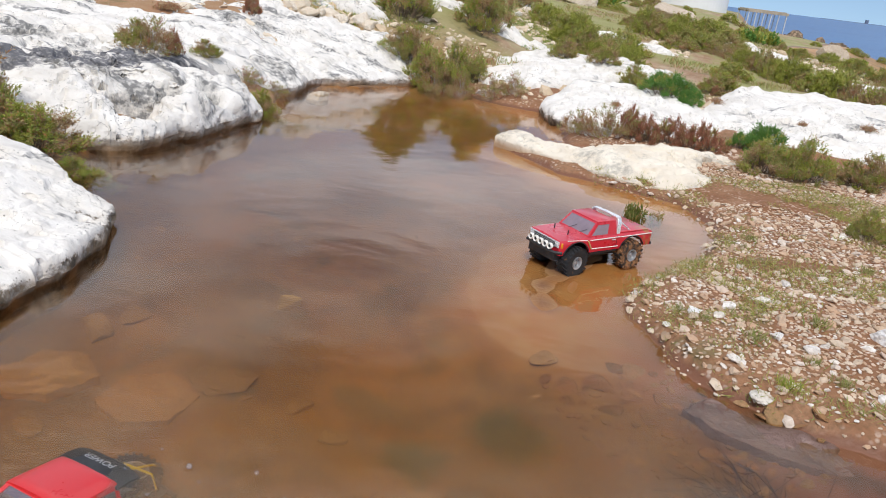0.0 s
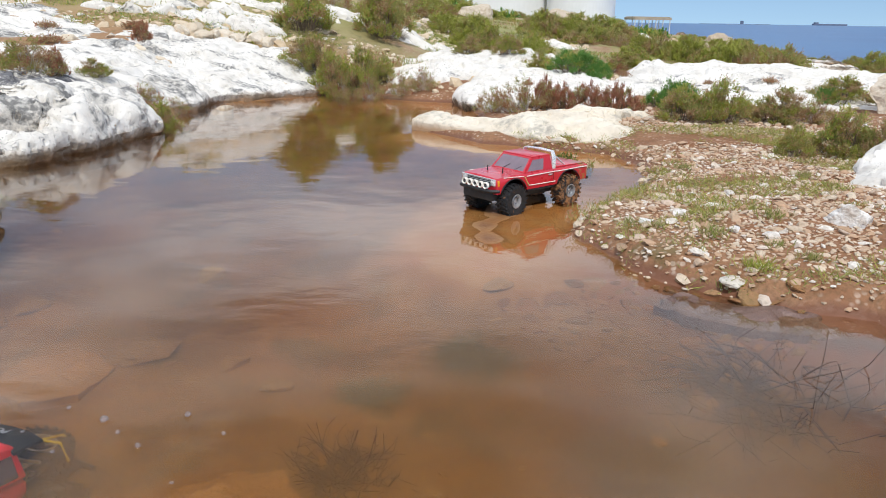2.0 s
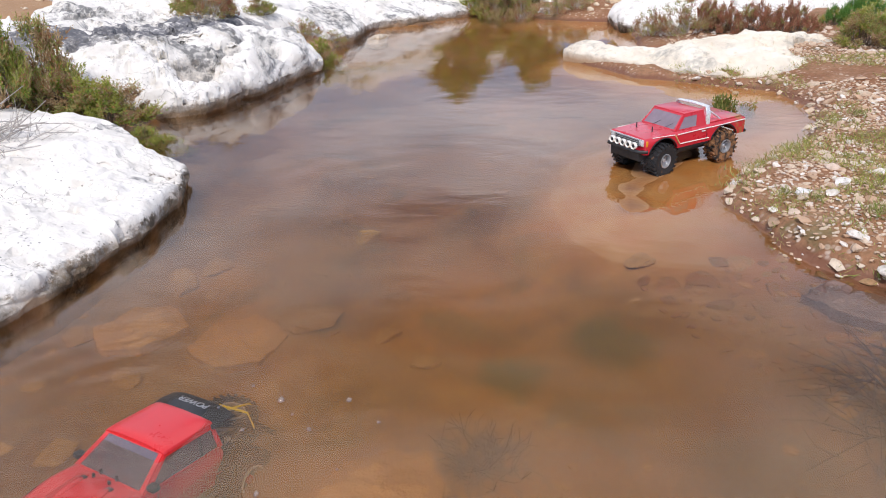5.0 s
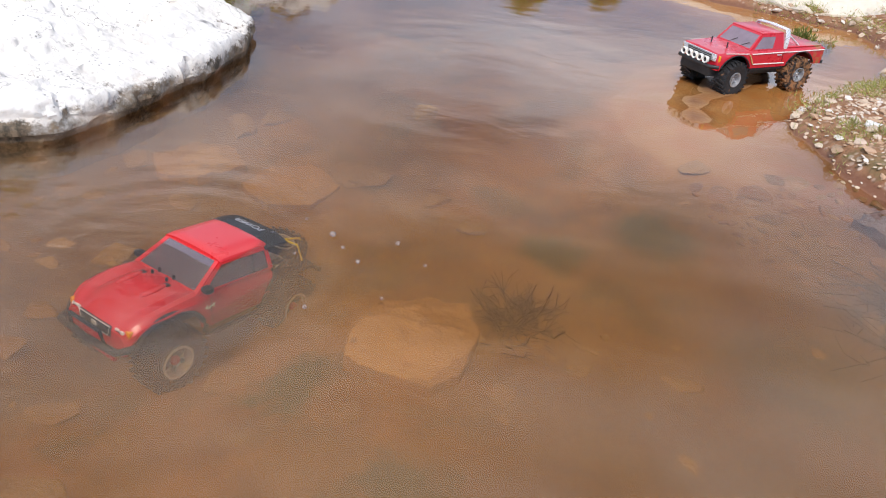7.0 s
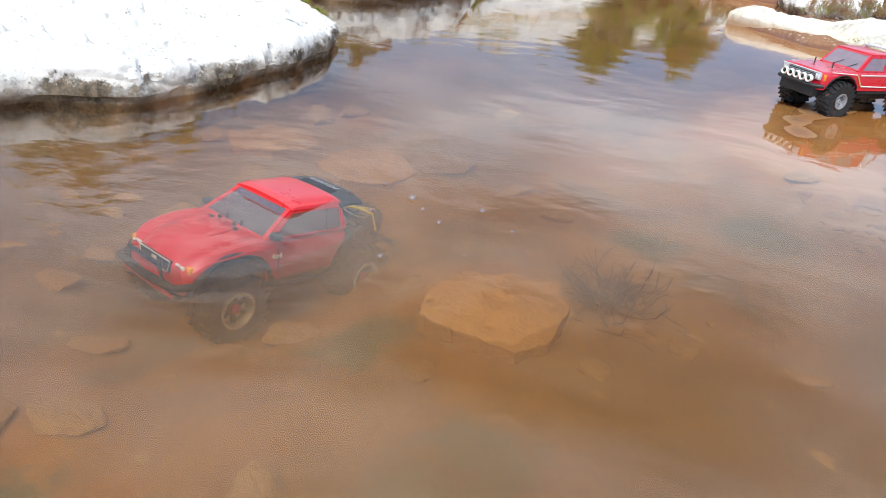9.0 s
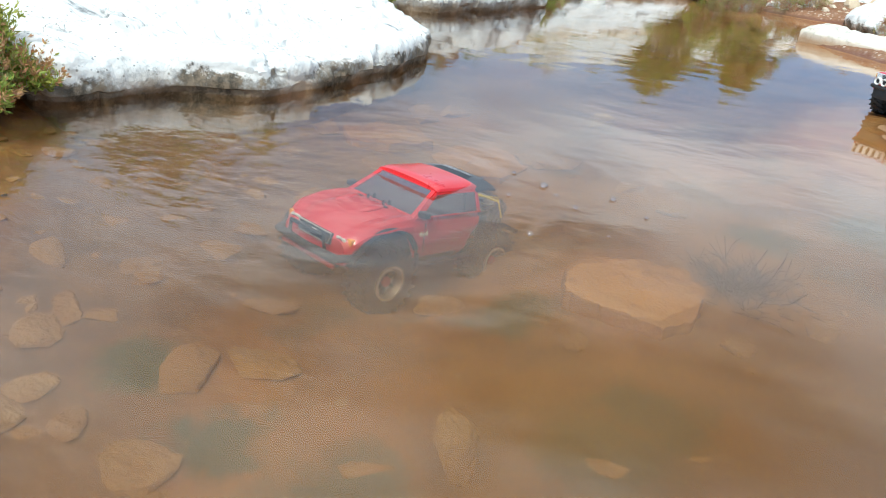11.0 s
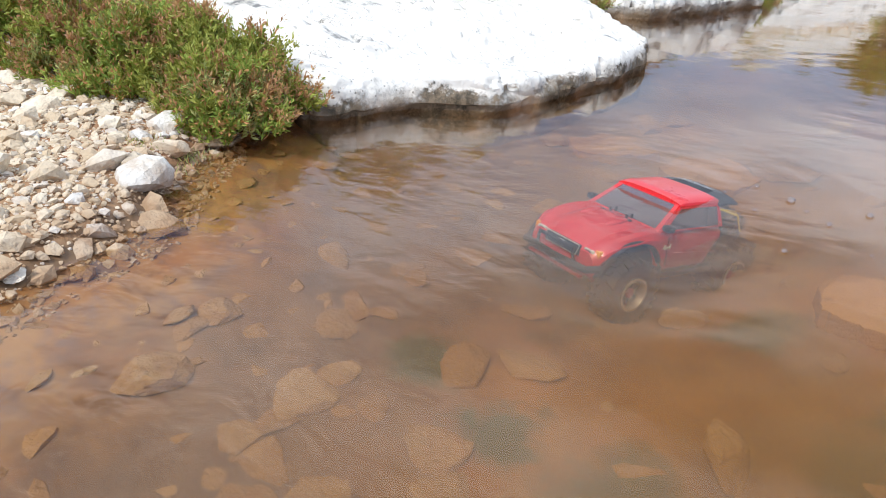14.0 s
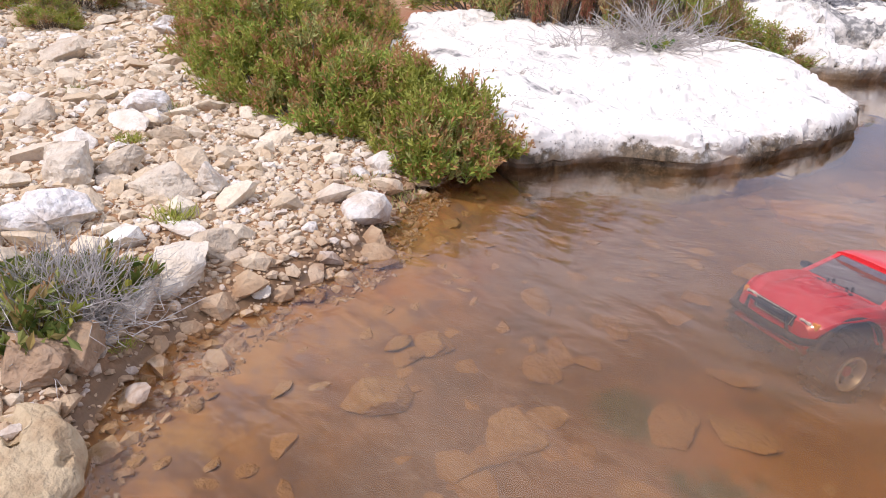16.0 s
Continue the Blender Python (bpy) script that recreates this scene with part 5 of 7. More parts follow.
def twig_bush(name, label, seed, wide, high, count, wood, thick=0.002, flat=0.5):
    """A leafless tangle: forked, bent twigs."""
    rng = np.random.RandomState(seed)
    s = np.column_stack([rng.normal(size=(count, 2)) * wide * 0.15, np.zeros(count)])
    way = unit(np.column_stack([rng.normal(size=(count, 2)), np.abs(rng.normal(size=count)) * high / wide * 1.6 + 0.05]))
    e = s + way * (wide * 0.5 * rng.uniform(0.4, 1.0, count))[:, None]
    m = (s + e) / 2 + rng.normal(size=(count, 3)) * wide * 0.05
    v1, f1 = tube_set(s, m, e, np.full(count, thick), np.full(count, thick * 0.5))
    s2 = np.repeat(m, 2, 0)
    e2 = s2 + unit(np.repeat(way, 2, 0) + 0.7 * rng.normal(size=(count * 2, 3))) * (wide * 0.28 * rng.uniform(0.4, 1, count * 2))[:, None]
    e2[:, 2] = np.maximum(e2[:, 2], 0.004)
    v2, f2 = tube_set(s2, (s2 + e2) / 2 + rng.normal(size=(count * 2, 3)) * wide * 0.03, e2, np.full(count * 2, thick * 0.6), np.full(count * 2, thick * 0.3))
    ob = mesh_object(name, np.concatenate([v1, v2]), np.concatenate([f1, f2 + len(v1)]), wood)
    return tagged(ob, label, "dead plant")


plant_at(twig_bush("dead_shrub", "grey dead shrub lying on white limestone", 60, 0.55, 0.16, 130, DEAD_WOOD, 0.0028), -1.95, 2.45, 0.5)
plant_at(twig_bush("dead_shrub", "tall grey leafless shrub at the back of the white slab", 67, 0.45, 0.30, 110, WOOD, 0.0026), -2.30, 2.80, 1.2)
plant_at(twig_bush("dead_shrub", "grey dead shrub with sprawling twigs on white rock", 61, 0.45, 0.10, 90, DEAD_WOOD, 0.0026), -2.15, 2.30, 2.1)
b = shrub("green_bush", "fresh green shoots among dead grey twigs", "plant", 62, 0.2, 0.07, 60, 14, 0.016, 0.005, (LEAF_BRIGHT, LEAF_YELLOW), (0.6, 0.4), 0.7)
plant_at(b, -1.90, 2.42, 0.2)
plant_at(twig_bush("dead_shrub", "wiry grey shrub at the stony water's edge", 63, 0.27, 0.18, 480, DEAD_WOOD, 0.0012), -1.15, 0.01, 0.5, only_ground=True)
b = shrub("green_bush", "leafy green herb growing through grey twigs", "plant", 64, 0.20, 0.085, 230, 12, 0.024, 0.009, (HEATH, LEAF_OLIVE, LEAF_YELLOW), (0.66, 0.22, 0.12), 0.7)
plant_at(b, -1.13, 0.015, 0.2, only_ground=True)
plant_at(twig_bush("drowned_shrub", "dark drowned twigs on the pool bed", 65, 0.22, 0.07, 150, WET_WOOD, 0.0016), 0.08, 1.45, 0.0, only_ground=True)
plant_at(twig_bush("drowned_shrub", "dark drowned branches in shallow muddy water", 66, 0.46, 0.015, 150, WET_WOOD, 0.0022), 0.95, 1.68, 0.6, only_ground=True)


def tuft(name, label, seed, wide, high, blades, mat=GRASS):
    rng = np.random.RandomState(seed)
    p = np.column_stack([rng.normal(size=(blades, 2)) * wide * 0.25, np.zeros(blades)])
    way = unit(np.column_stack([rng.normal(size=(blades, 2)) * 0.6, np.ones(blades)]))
    v, f = leaf_set(p, way, high * rng.uniform(0.5, 1.1, blades), np.full(blades, 0.0025), rng)
    return tagged(mesh_object(name, v, f, mat, smooth=False), label, "grass", "grass tufts on the shore", "stuff")


t1 = tuft("grass_tuft", "fresh green grass tuft on the stony bank", 70, 0.07, 0.035, 110)
t2 = tuft("grass_tuft", "dry grass tuft on the stony bank", 71, 0.15, 0.022, 150, LEAF_OLIVE)
t3 = tuft("grass_tuft", "bright green grass tuft at the bank's edge", 72, 0.07, 0.045, 120, LEAF_YELLOW)
spots = [(t3, 1.09, 2.15), (t1, 1.25, 2.20), (t1, 1.20, 2.30), (t2, 0.88, 2.50), (t1, 0.93, 2.52), (t2, 0.98, 2.34), (t1, 0.86, 2.58), (t2, 0.80, 2.80), (t2, 0.86, 2.95), (t1, 1.05, 2.40), (t2, 1.22, 3.2),
         (t2, 1.30, 3.4), (t2, 1.36, 3.7), (t1, 1.34, 3.55), (t2, 1.45, 3.9), (t2, 1.5, 3.3), (t2, 1.42, 2.9), (t1, 1.7, 3.2), (t2, 1.65, 2.7), (t1, 1.3, 2.55), (t2, 0.77, 2.70), (t2, 1.1, 3.08), (t2, 1.55, 3.6),
         (t3, -1.38, 0.26), (t1, -2.2, 0.55), (t1, -2.6, 0.4), (t3, -1.9, 0.35), (t2, -1.5, 0.72), (t2, -1.42, 0.78), (t2, 1.25, 4.3), (t1, -1.44, 6.12)]
used = set()
for t, x, y in spots:
    if id(t) in used:
        plant_copy(t, x, y, prng.uniform(0, 6), prng.uniform(0.8, 1.3), sink=0.004)
    else:
        used.add(id(t))
        plant_at(t, x, y, sink=0.004)

for x, y, size in ((-1.06, 0.065, 0.6), (-1.01, -0.03, 0.5), (-1.12, 0.10, 0.35)):
    plant_copy(t3, x, y, x * 9, size, 0.6, "small green leaf rosette between wet stones", sink=0.002)

# thin grass over the far turf
rng = np.random.RandomState(77)
gp = []
while len(gp) < 9500:
    x, y = rng.uniform(-8, 7), 7.4 + 14 * rng.rand() ** 1.7
    if value_noise(x * 0.8, y * 0.8) + 0.5 * value_noise(x * 2.3, y * 2.3) > 0.0:
        gp.append((x, y))
gp = np.array(gp)
pts = np.repeat(np.column_stack([gp, land(gp[:, 0], gp[:, 1])]), 5, 0)
pts[:, :2] += rng.normal(size=(len(pts), 2)) * 0.05
v, f = leaf_set(pts, unit(np.column_stack([rng.normal(size=(len(pts), 2)) * 0.5, np.ones(len(pts))])), rng.uniform(0.03, 0.075, len(pts)), np.full(len(pts), 0.010), rng)
tagged(mesh_object("grass", v, f, [GRASS, LEAF_OLIVE, LEAF_BROWN], smooth=False, slots=rng.choice(3, len(f), p=(0.5, 0.25, 0.25))), "thin green turf on the far slope", "grass", kind="stuff")

# short turf on the rise behind the sloping slab
rng = np.random.RandomState(79)
gp = np.column_stack([rng.uniform(-4.5, 0.6, 14000), 7.5 + 3.5 * rng.rand(14000)])
gp = gp[value_noise(gp[:, 0] * 1.6 + 3, gp[:, 1] * 2.6) + 0.6 * value_noise(gp[:, 0] * 5.1, gp[:, 1] * 6.3) > 0.12]
pts = np.repeat(np.column_stack([gp, land(gp[:, 0], gp[:, 1])]), 5, 0)
pts[:, :2] += rng.normal(size=(len(pts), 2)) * 0.025
v, f = leaf_set(pts, unit(np.column_stack([rng.normal(size=(len(pts), 2)) * 0.7, np.ones(len(pts))])), rng.uniform(0.018, 0.045, len(pts)), np.full(len(pts), 0.006), rng)
tagged(mesh_object("grass", v, f, [LEAF_YELLOW, GRASS, LEAF_BRIGHT], smooth=False, slots=rng.choice(3, len(f), p=(0.45, 0.35, 0.20))), "short bright green turf behind the sloping slab", "grass", kind="stuff")

# wiry grass over the gravel bank
rng = np.random.RandomState(78)
gp = rng.uniform((0.7, 2.05), (2.6, 4.6), (9000, 2))
near = shore_distance(gp[:, 0], gp[:, 1])
mat_noise = value_noise(gp[:, 0] * 2.6, gp[:, 1] * 2.6) + 0.6 * value_noise(gp[:, 0] * 6.3, gp[:, 1] * 6.3) + 0.22 * np.exp(-near / 0.10)
gp = gp[(near > 0.0) & (mat_noise > -0.02)]
pts = np.repeat(np.column_stack([gp, land(gp[:, 0], gp[:, 1])]), 6, 0)
pts[:, :2] += rng.normal(size=(len(pts), 2)) * 0.018
v, f = leaf_set(pts, unit(np.column_stack([rng.normal(size=(len(pts), 2)) * 1.1, np.ones(len(pts))])), rng.uniform(0.014, 0.042, len(pts)), np.full(len(pts), 0.0024), rng)
tagged(mesh_object("grass", v, f, [GRASS, LEAF_OLIVE, LEAF_YELLOW], smooth=False, slots=rng.randint(0, 3, len(f))), "wiry olive grass over the gravel bank", "grass", kind="stuff")

# sparse low scrub and tufts over the rest of the headland
for k in range(46):
    a, d = k * 2.399, 2.6 + 7.5 * ((k * 0.618 + 0.3) % 1.0)
    x, y = 0.3 + d * math.cos(a), 0.0 + d * math.sin(a)
    if y < 0.2 - 0.35 * abs(x) and not (-2.2 < x < 0):
        grow(prng.choice(distant + [small, sprawl]), x, y, prng.uniform(0, 6.28), prng.uniform(0.5, 1.2), prng.uniform(0.6, 0.9))
# ---- model cars ----
def box(bm, x0, x1, y0, y1, z0, z1, bevel=0.0):
    made = bmesh.ops.create_cube(bm, size=1)["verts"]
    for v in made:
        v.co = ((x0 + x1) / 2 + v.co.x * (x1 - x0), (y0 + y1) / 2 + v.co.y * (y1 - y0), (z0 + z1) / 2 + v.co.z * (z1 - z0))
    if bevel:
        edges = {e for v in made for e in v.link_edges}
        bmesh.ops.bevel(bm, geom=list(edges), offset=bevel, segments=2, affect="EDGES", profile=0.5)


def box_part(name, dims, mat, parent, bevel=0.0015, label=""):
    bm = bmesh.new()
    box(bm, *dims, bevel)
    return part(name, bm, mat, parent, label, 40)


def rod(bm, points, radius, sides=8):
    """A round bar through the points."""
    p = [Vector(q) for q in points]
    loops = []
    for i, q in enumerate(p):
        way = (p[min(i + 1, len(p) - 1)] - p[max(i - 1, 0)]).normalized()
        a = way.orthogonal().normalized() if abs(way.z) > 0.9 else way.cross(Vector((0, 0, 1))).normalized()
        b = way.cross(a)
        loops.append([bm.verts.new(q + (a * math.cos(2 * math.pi * k / sides) + b * math.sin(2 * math.pi * k / sides)) * radius) for k in range(sides)])
    for l0, l1 in zip(loops, loops[1:]):
        for k in range(sides):
            bm.faces.new((l0[k], l0[(k + 1) % sides], l1[(k + 1) % sides], l1[k]))
    bm.faces.new(loops[0][::-1])
    bm.faces.new(loops[-1])


def rod_part(name, points, radius, mat, parent, label="", sides=8):
    bm = bmesh.new()
    rod(bm, points, radius, sides)
    return part(name, bm, mat, parent, label, 50)


def lathe(bm, profile, sides):
    """Spin (radius, y) round the y axis."""
    loops = [[bm.verts.new((r * math.cos(2 * math.pi * k / sides), y, r * math.sin(2 * math.pi * k / sides))) for k in range(sides)] for r, y in profile]
    for l0, l1 in zip(loops, loops[1:]):
        for k in range(sides):
            bm.faces.new((l0[k], l0[(k + 1) % sides], l1[(k + 1) % sides], l1[k]))
    return loops


def wheel(parent, x, y, z, radius, width, tyre, hub_mat, side, steer=0.0, ring=SILVER, share=0.50):
    """Tyre with chunky lugs; its rim and hub are parts of it. side: +1 where the outer face looks to +y."""
    h, r = width / 2, radius
    bm = bmesh.new()
    inner = r * share
    prof = [(inner, -h * 0.86), (r * 0.66, -h), (r * 0.84, -h * 1.02), (r * 0.93, -h * 0.88), (r * 0.95, -h * 0.45), (r * 0.95, 0), (r * 0.95, h * 0.45), (r * 0.93, h * 0.88), (r * 0.84, h * 1.02), (r * 0.66, h), (inner, h * 0.86), (inner, -h * 0.86)]
    lathe(bm, prof, 40)
    for k in range(22):
        for row, shift in ((-0.66, 0.0), (0.66, 0.5), (0.0, 0.25)):
            a = 2 * math.pi * (k + shift) / 22
            made = bmesh.ops.create_cube(bm, size=1)["verts"]
            long = h * (0.72 if row else 0.5)
            for v in made:
                q = Vector((v.co.x * r * 0.10, row * h + v.co.y * long, v.co.z * r * 0.15 + r * (0.955 if row == 0 else 0.945)))
                q.x += (q.y - row * h) * 0.35 * (1 if row > 0 else -1)
                v.co = Matrix.Rotation(a, 3, "Y") @ q
    for k in range(22):
        for sgn in (-1, 1):
            a = 2 * math.pi * (k + (0.5 if sgn > 0 else 0)) / 22
            made = bmesh.ops.create_cube(bm, size=1)["verts"]
            for v in made:
                v.co = Matrix.Rotation(a, 3, "Y") @ Vector((v.co.x * r * 0.09, sgn * h * 0.99 + v.co.y * h * 0.10, v.co.z * r * 0.20 + r * 0.80))
    ob = part("wheel", bm, tyre, parent, "", 35)
    ob.matrix_basis = pose(x, y, z, 0, 0, steer)
    bm = bmesh.new()
    s = side
    lathe(bm, [(inner, s * h * 0.90), (inner * 1.02, s * h * 1.0), (inner * 0.90, s * h * 1.02), (inner * 0.84, s * h * 0.80), (inner * 0.80, s * h * 0.30), (inner * 0.30, s * h * 0.26), (0.001, s * h * 0.26)], 32)
    part("rim", bm, ring, ob, "", 40)
    bm = bmesh.new()
    for k in range(6):
        made = bmesh.ops.create_cube(bm, size=1)["verts"]
        for v in made:
            v.co = Matrix.Rotation(k * math.pi / 3, 3, "Y") @ Vector((v.co.x * inner * 0.22, s * h * 0.42 + v.co.y * h * 0.25, v.co.z * inner * 0.62 + inner * 0.50))
    part("spokes", bm, ring if hub_mat is SILVER else BLACK, ob, "", 30)
    bm = bmesh.new()
    lathe(bm, [(inner * 0.30, s * h * 0.3), (inner * 0.30, s * h * 0.66), (inner * 0.22, s * h * 0.74), (0.001, s * h * 0.74)], 16)
    part("hub", bm, hub_mat, ob, "", 40)
    return ob


def loft(name, stations, mat, parent, label=""):
    """A closed shell through half-sections: each a list of (x, y, z) from sill to centre line; mirrored."""
    bm = bmesh.new()
    loops = []
    for half in stations:
        pts = list(half) + [(x, -y, z) for x, y, z in reversed(half) if abs(y) > 1e-5]
        loops.append([bm.verts.new(p) for p in pts])
    n = len(loops[0])
    for l0, l1 in zip(loops, loops[1:]):
        for k in range(n - 1):
            bm.faces.new((l0[k], l0[k + 1], l1[k + 1], l1[k]))
    bm.faces.new(loops[0])
    bm.faces.new(loops[-1][::-1])
    return part(name, bm, mat, parent, label, 32)


def arch(x, wheels, r, axle, sill):
    """Height of the body's lower edge, which rises over the wheels."""
    z = sill
    for w in wheels:
        if abs(x - w) < r:
            z = max(z, axle + math.sqrt(r * r - (x - w) ** 2))
    return z


def corner(quad, u, v):
    a, b, c, d = (Vector(q) for q in quad)
    return (a * (1 - u) + b * u) * (1 - v) + (d * (1 - u) + c * u) * v


def framed(parent, quad, u0, u1, v0, v1, frame_mat, pane_mat, name="window", thick=0.003):
    """One side of a cab: a frame with an opening, and a pane in it. quad: lower left, lower right, upper right, upper left from outside."""
    outer = [Vector(q) for q in quad]
    inner = [corner(quad, u, v) for u, v in ((u0, v0), (u1, v0), (u1, v1), (u0, v1))]
    nrm = (outer[1] - outer[0]).cross(outer[3] - outer[0]).normalized()
    bm = bmesh.new()
    vo, vi = [bm.verts.new(p) for p in outer], [bm.verts.new(p) for p in inner]
    wo, wi = [bm.verts.new(p - nrm * thick) for p in outer], [bm.verts.new(p - nrm * thick) for p in inner]
    for k in range(4):
        j = (k + 1) % 4
        bm.faces.new((vo[k], vo[j], vi[j], vi[k]))
        bm.faces.new((wo[j], wo[k], wi[k], wi[j]))
        bm.faces.new((vi[k], vi[j], wi[j], wi[k]))
        bm.faces.new((vo[j], vo[k], wo[k], wo[j]))
    ob = part("window_frame", bm, frame_mat, parent, "", 20)
    bm = bmesh.new()
    grow_by = 0.0
    a = [bm.verts.new(p - nrm * thick * 0.35) for p in inner]
    b = [bm.verts.new(p - nrm * thick * 0.75) for p in inner]
    bm.faces.new(a)
    bm.faces.new(b[::-1])
    for k in range(4):
        bm.faces.new((a[(k + 1) % 4], a[k], b[k], b[(k + 1) % 4]))
    pane = part(name, bm, pane_mat, parent)
    return inner, nrm


def trim_line(parent, points, radius, mat, name="trim"):
    return rod_part(name, points, radius, mat, parent, "", 6)


def sign(parent, words, size, m, mat, label):
    cu = bpy.data.curves.new("lettering", "FONT")
    cu.body, cu.size, cu.extrude, cu.align_x, cu.align_y = words, size, 0.0006, "CENTER", "CENTER"
    cu.materials.append(mat)
    ob = new("lettering", cu)
    ob.parent = parent
    ob.matrix_basis = m
    return tagged(ob, label)


def wheel_axes(parent, wheels, axle, half, mat=BLACK):
    for w in wheels:
        rod_part("axle", [(w, -half, axle), (w, half, axle)], 0.008, mat, parent)
        bm = bmesh.new()
        bmesh.ops.create_uvsphere(bm, u_segments=12, v_segments=8, radius=0.017)
        bmesh.ops.translate(bm, vec=(w, 0.02, axle), verts=bm.verts)
        part("gearbox", bm, mat, parent, "", 60)
        for s in (-1, 1):
            rod_part("shock_absorber", [(w, s * half * 0.62, axle), (w - 0.01, s * half * 0.52, axle + 0.075)], 0.006, SILVER, parent)


def plate(name, points, width, thick, mat, parent, label=""):
    """A flat bar along the points, its width lying along x."""
    p = [Vector(q) for q in points]
    bm = bmesh.new()
    loops = []
    for i, q in enumerate(p):
        way = (p[min(i + 1, len(p) - 1)] - p[max(i - 1, 0)]).normalized()
        flat = Vector((1, 0, 0))
        flat = (flat - way * flat.dot(way)).normalized()
        up = way.cross(flat)
        loops.append([bm.verts.new(q + flat * (a * width / 2) + up * (b * thick / 2)) for a, b in ((-1, -1), (1, -1), (1, 1), (-1, 1))])
    for l0, l1 in zip(loops, loops[1:]):
        for k in range(4):
            bm.faces.new((l0[k], l0[(k + 1) % 4], l1[(k + 1) % 4], l1[k]))
    bm.faces.new(loops[0][::-1])
    bm.faces.new(loops[-1])
    bmesh.ops.bevel(bm, geom=bm.edges[:], offset=thick * 0.2, segments=1, affect="EDGES")
    return part(name, bm, mat, parent, label, 40)


def parked_pickup():
    """Faded red pickup with a chrome roll bar and a row of front lamps."""
    car = tagged(new("model_pickup"), "red model pickup with chrome roll bar standing in shallow water", "model car")
    R, AX, WB = 0.061, 0.068, 0.15
    wheels = (WB, -WB)
    for w, mat in ((WB, TYRE), (-WB, TYRE_MUD)):
        for s in (-1, 1):
            wheel(car, w, s * 0.086, AX, R, 0.052, mat, SILVER, s, 6.0 if w > 0 else 0.0, share=0.42)
    box_part("chassis", (-0.23, 0.225, -0.036, 0.036, 0.078, 0.104), BLACK, car)
    wheel_axes(car, wheels, AX, 0.075)
    st = []
    for x in np.concatenate([[-0.262, -0.258], np.linspace(-0.25, 0.222, 96), [0.229, 0.233]]):
        z0 = arch(x, wheels, 0.070, AX + 0.010, 0.100)
        taper = 1 - 0.05 * max(0, (x - 0.16) / 0.09) ** 2 - 0.04 * max(0, (-0.22 - x) / 0.04)
        w = 0.098 * taper
        belt = 0.160 - 0.004 * (x > 0.1) * (x - 0.1) / 0.15
        z0 = min(z0, belt - 0.012)
        tip = 0.005 if x > 0.23 or x < -0.26 else 0.0
        st.append([(x, w - 0.010, z0), (x, w - 0.001 - tip, z0 + 0.001), (x, w - tip, (z0 + belt) / 2), (x, w - 0.003 - tip, belt - 0.008), (x, w - 0.010, belt - tip), (x, w * 0.5, belt + 0.002 - tip), (x, 0.0, belt + 0.003 - tip)])
    body = loft("body", st, RED_OLD, car)
    # cab with glass
    zb, zt = 0.160, 0.211
    fl, fr, rl, rr = (0.088, 0.086, zb), (0.088, -0.086, zb), (-0.062, 0.086, zb), (-0.062, -0.086, zb)
    tfl, tfr, trl, trr = (0.040, 0.074, zt), (0.040, -0.074, zt), (-0.054, 0.074, zt), (-0.054, -0.074, zt)
    w_in, w_out = framed(car, (fl, fr, tfr, tfl), 0.05, 0.95, 0.07, 0.9, RED_OLD, GLASS, "windscreen")
    w_in = [p + w_out * 0.0015 for p in w_in]
    trim_line(car, [*w_in, w_in[0]], 0.0022, WHITE_TRIM, "windscreen_trim")
    s_in, s_out = framed(car, (rl, fl, tfl, trl), 0.34, 0.93, 0.08, 0.84, RED_OLD, GLASS)
    s_in = [p + s_out * 0.001 for p in s_in]
    trim_line(car, [*s_in, s_in[0]], 0.0014, CHROME, "window_trim")
    s_in, _ = framed(car, (fr, rr, trr, tfr), 0.07, 0.66, 0.08, 0.84, RED_OLD, GLASS)
    framed(car, (rr, rl, trl, trr), 0.08, 0.92, 0.25, 0.88, RED_OLD, GLASS)
    bm = bmesh.new()
    box(bm, -0.057, 0.043, -0.0765, 0.0765, zt - 0.002, zt + 0.006, 0.0035)
    part("roof", bm, RED_OLD, car, "", 40)
    for s in (-1, 1):
        box_part("seat", (-0.035, 0.005, s * 0.038 - 0.024, s * 0.038 + 0.024, 0.155, 0.172), PINK, car, 0.004)
        box_part("seat_back", (-0.046, -0.032, s * 0.038 - 0.024, s * 0.038 + 0.024, 0.16, 0.204), PINK, car, 0.004)
    # black box added between the wheels to keep the shaded underside dark
    box_part("underbody", (-0.150, 0.150, -0.062, 0.062, 0.066, 0.102), BLACK, car, 0.004)
    box_part("dashboard", (0.05, 0.078, -0.075, 0.075, 0.155, 0.172), BLACK, car, 0.003)
    for y in (-0.03, 0.03):
        rod_part("wiper", [(0.089, y, 0.163), (0.074, y + 0.028, 0.182)], 0.0009, BLACK, car)
    # bed cover and tailgate
    box_part("bed_cover", (-0.252, -0.070, -0.083, 0.083, 0.161, 0.1655), RED_OLD, car, 0.0015)
    box_part("tailgate", (-0.268, -0.262, -0.088, 0.088, 0.108, 0.156), RED_OLD, car, 0.001, "mud stained tailgate")
    box_part("rear_bumper", (-0.280, -0.268, -0.088, 0.088, 0.096, 0.108), BLACK, car, 0.002)
    # roll bar
    for s in (-1, 1):
        rod_part("roll_bar_brace", [(-0.082, s * 0.070, 0.210), (-0.150, s * 0.074, 0.163)], 0.0035, CHROME, car)
        plate("roll_bar_leg", [(-0.072, s * 0.084, 0.158), (-0.076, s * 0.080, 0.200), (-0.078, s * 0.070, 0.2215)], 0.020, 0.005, CHROME, car)
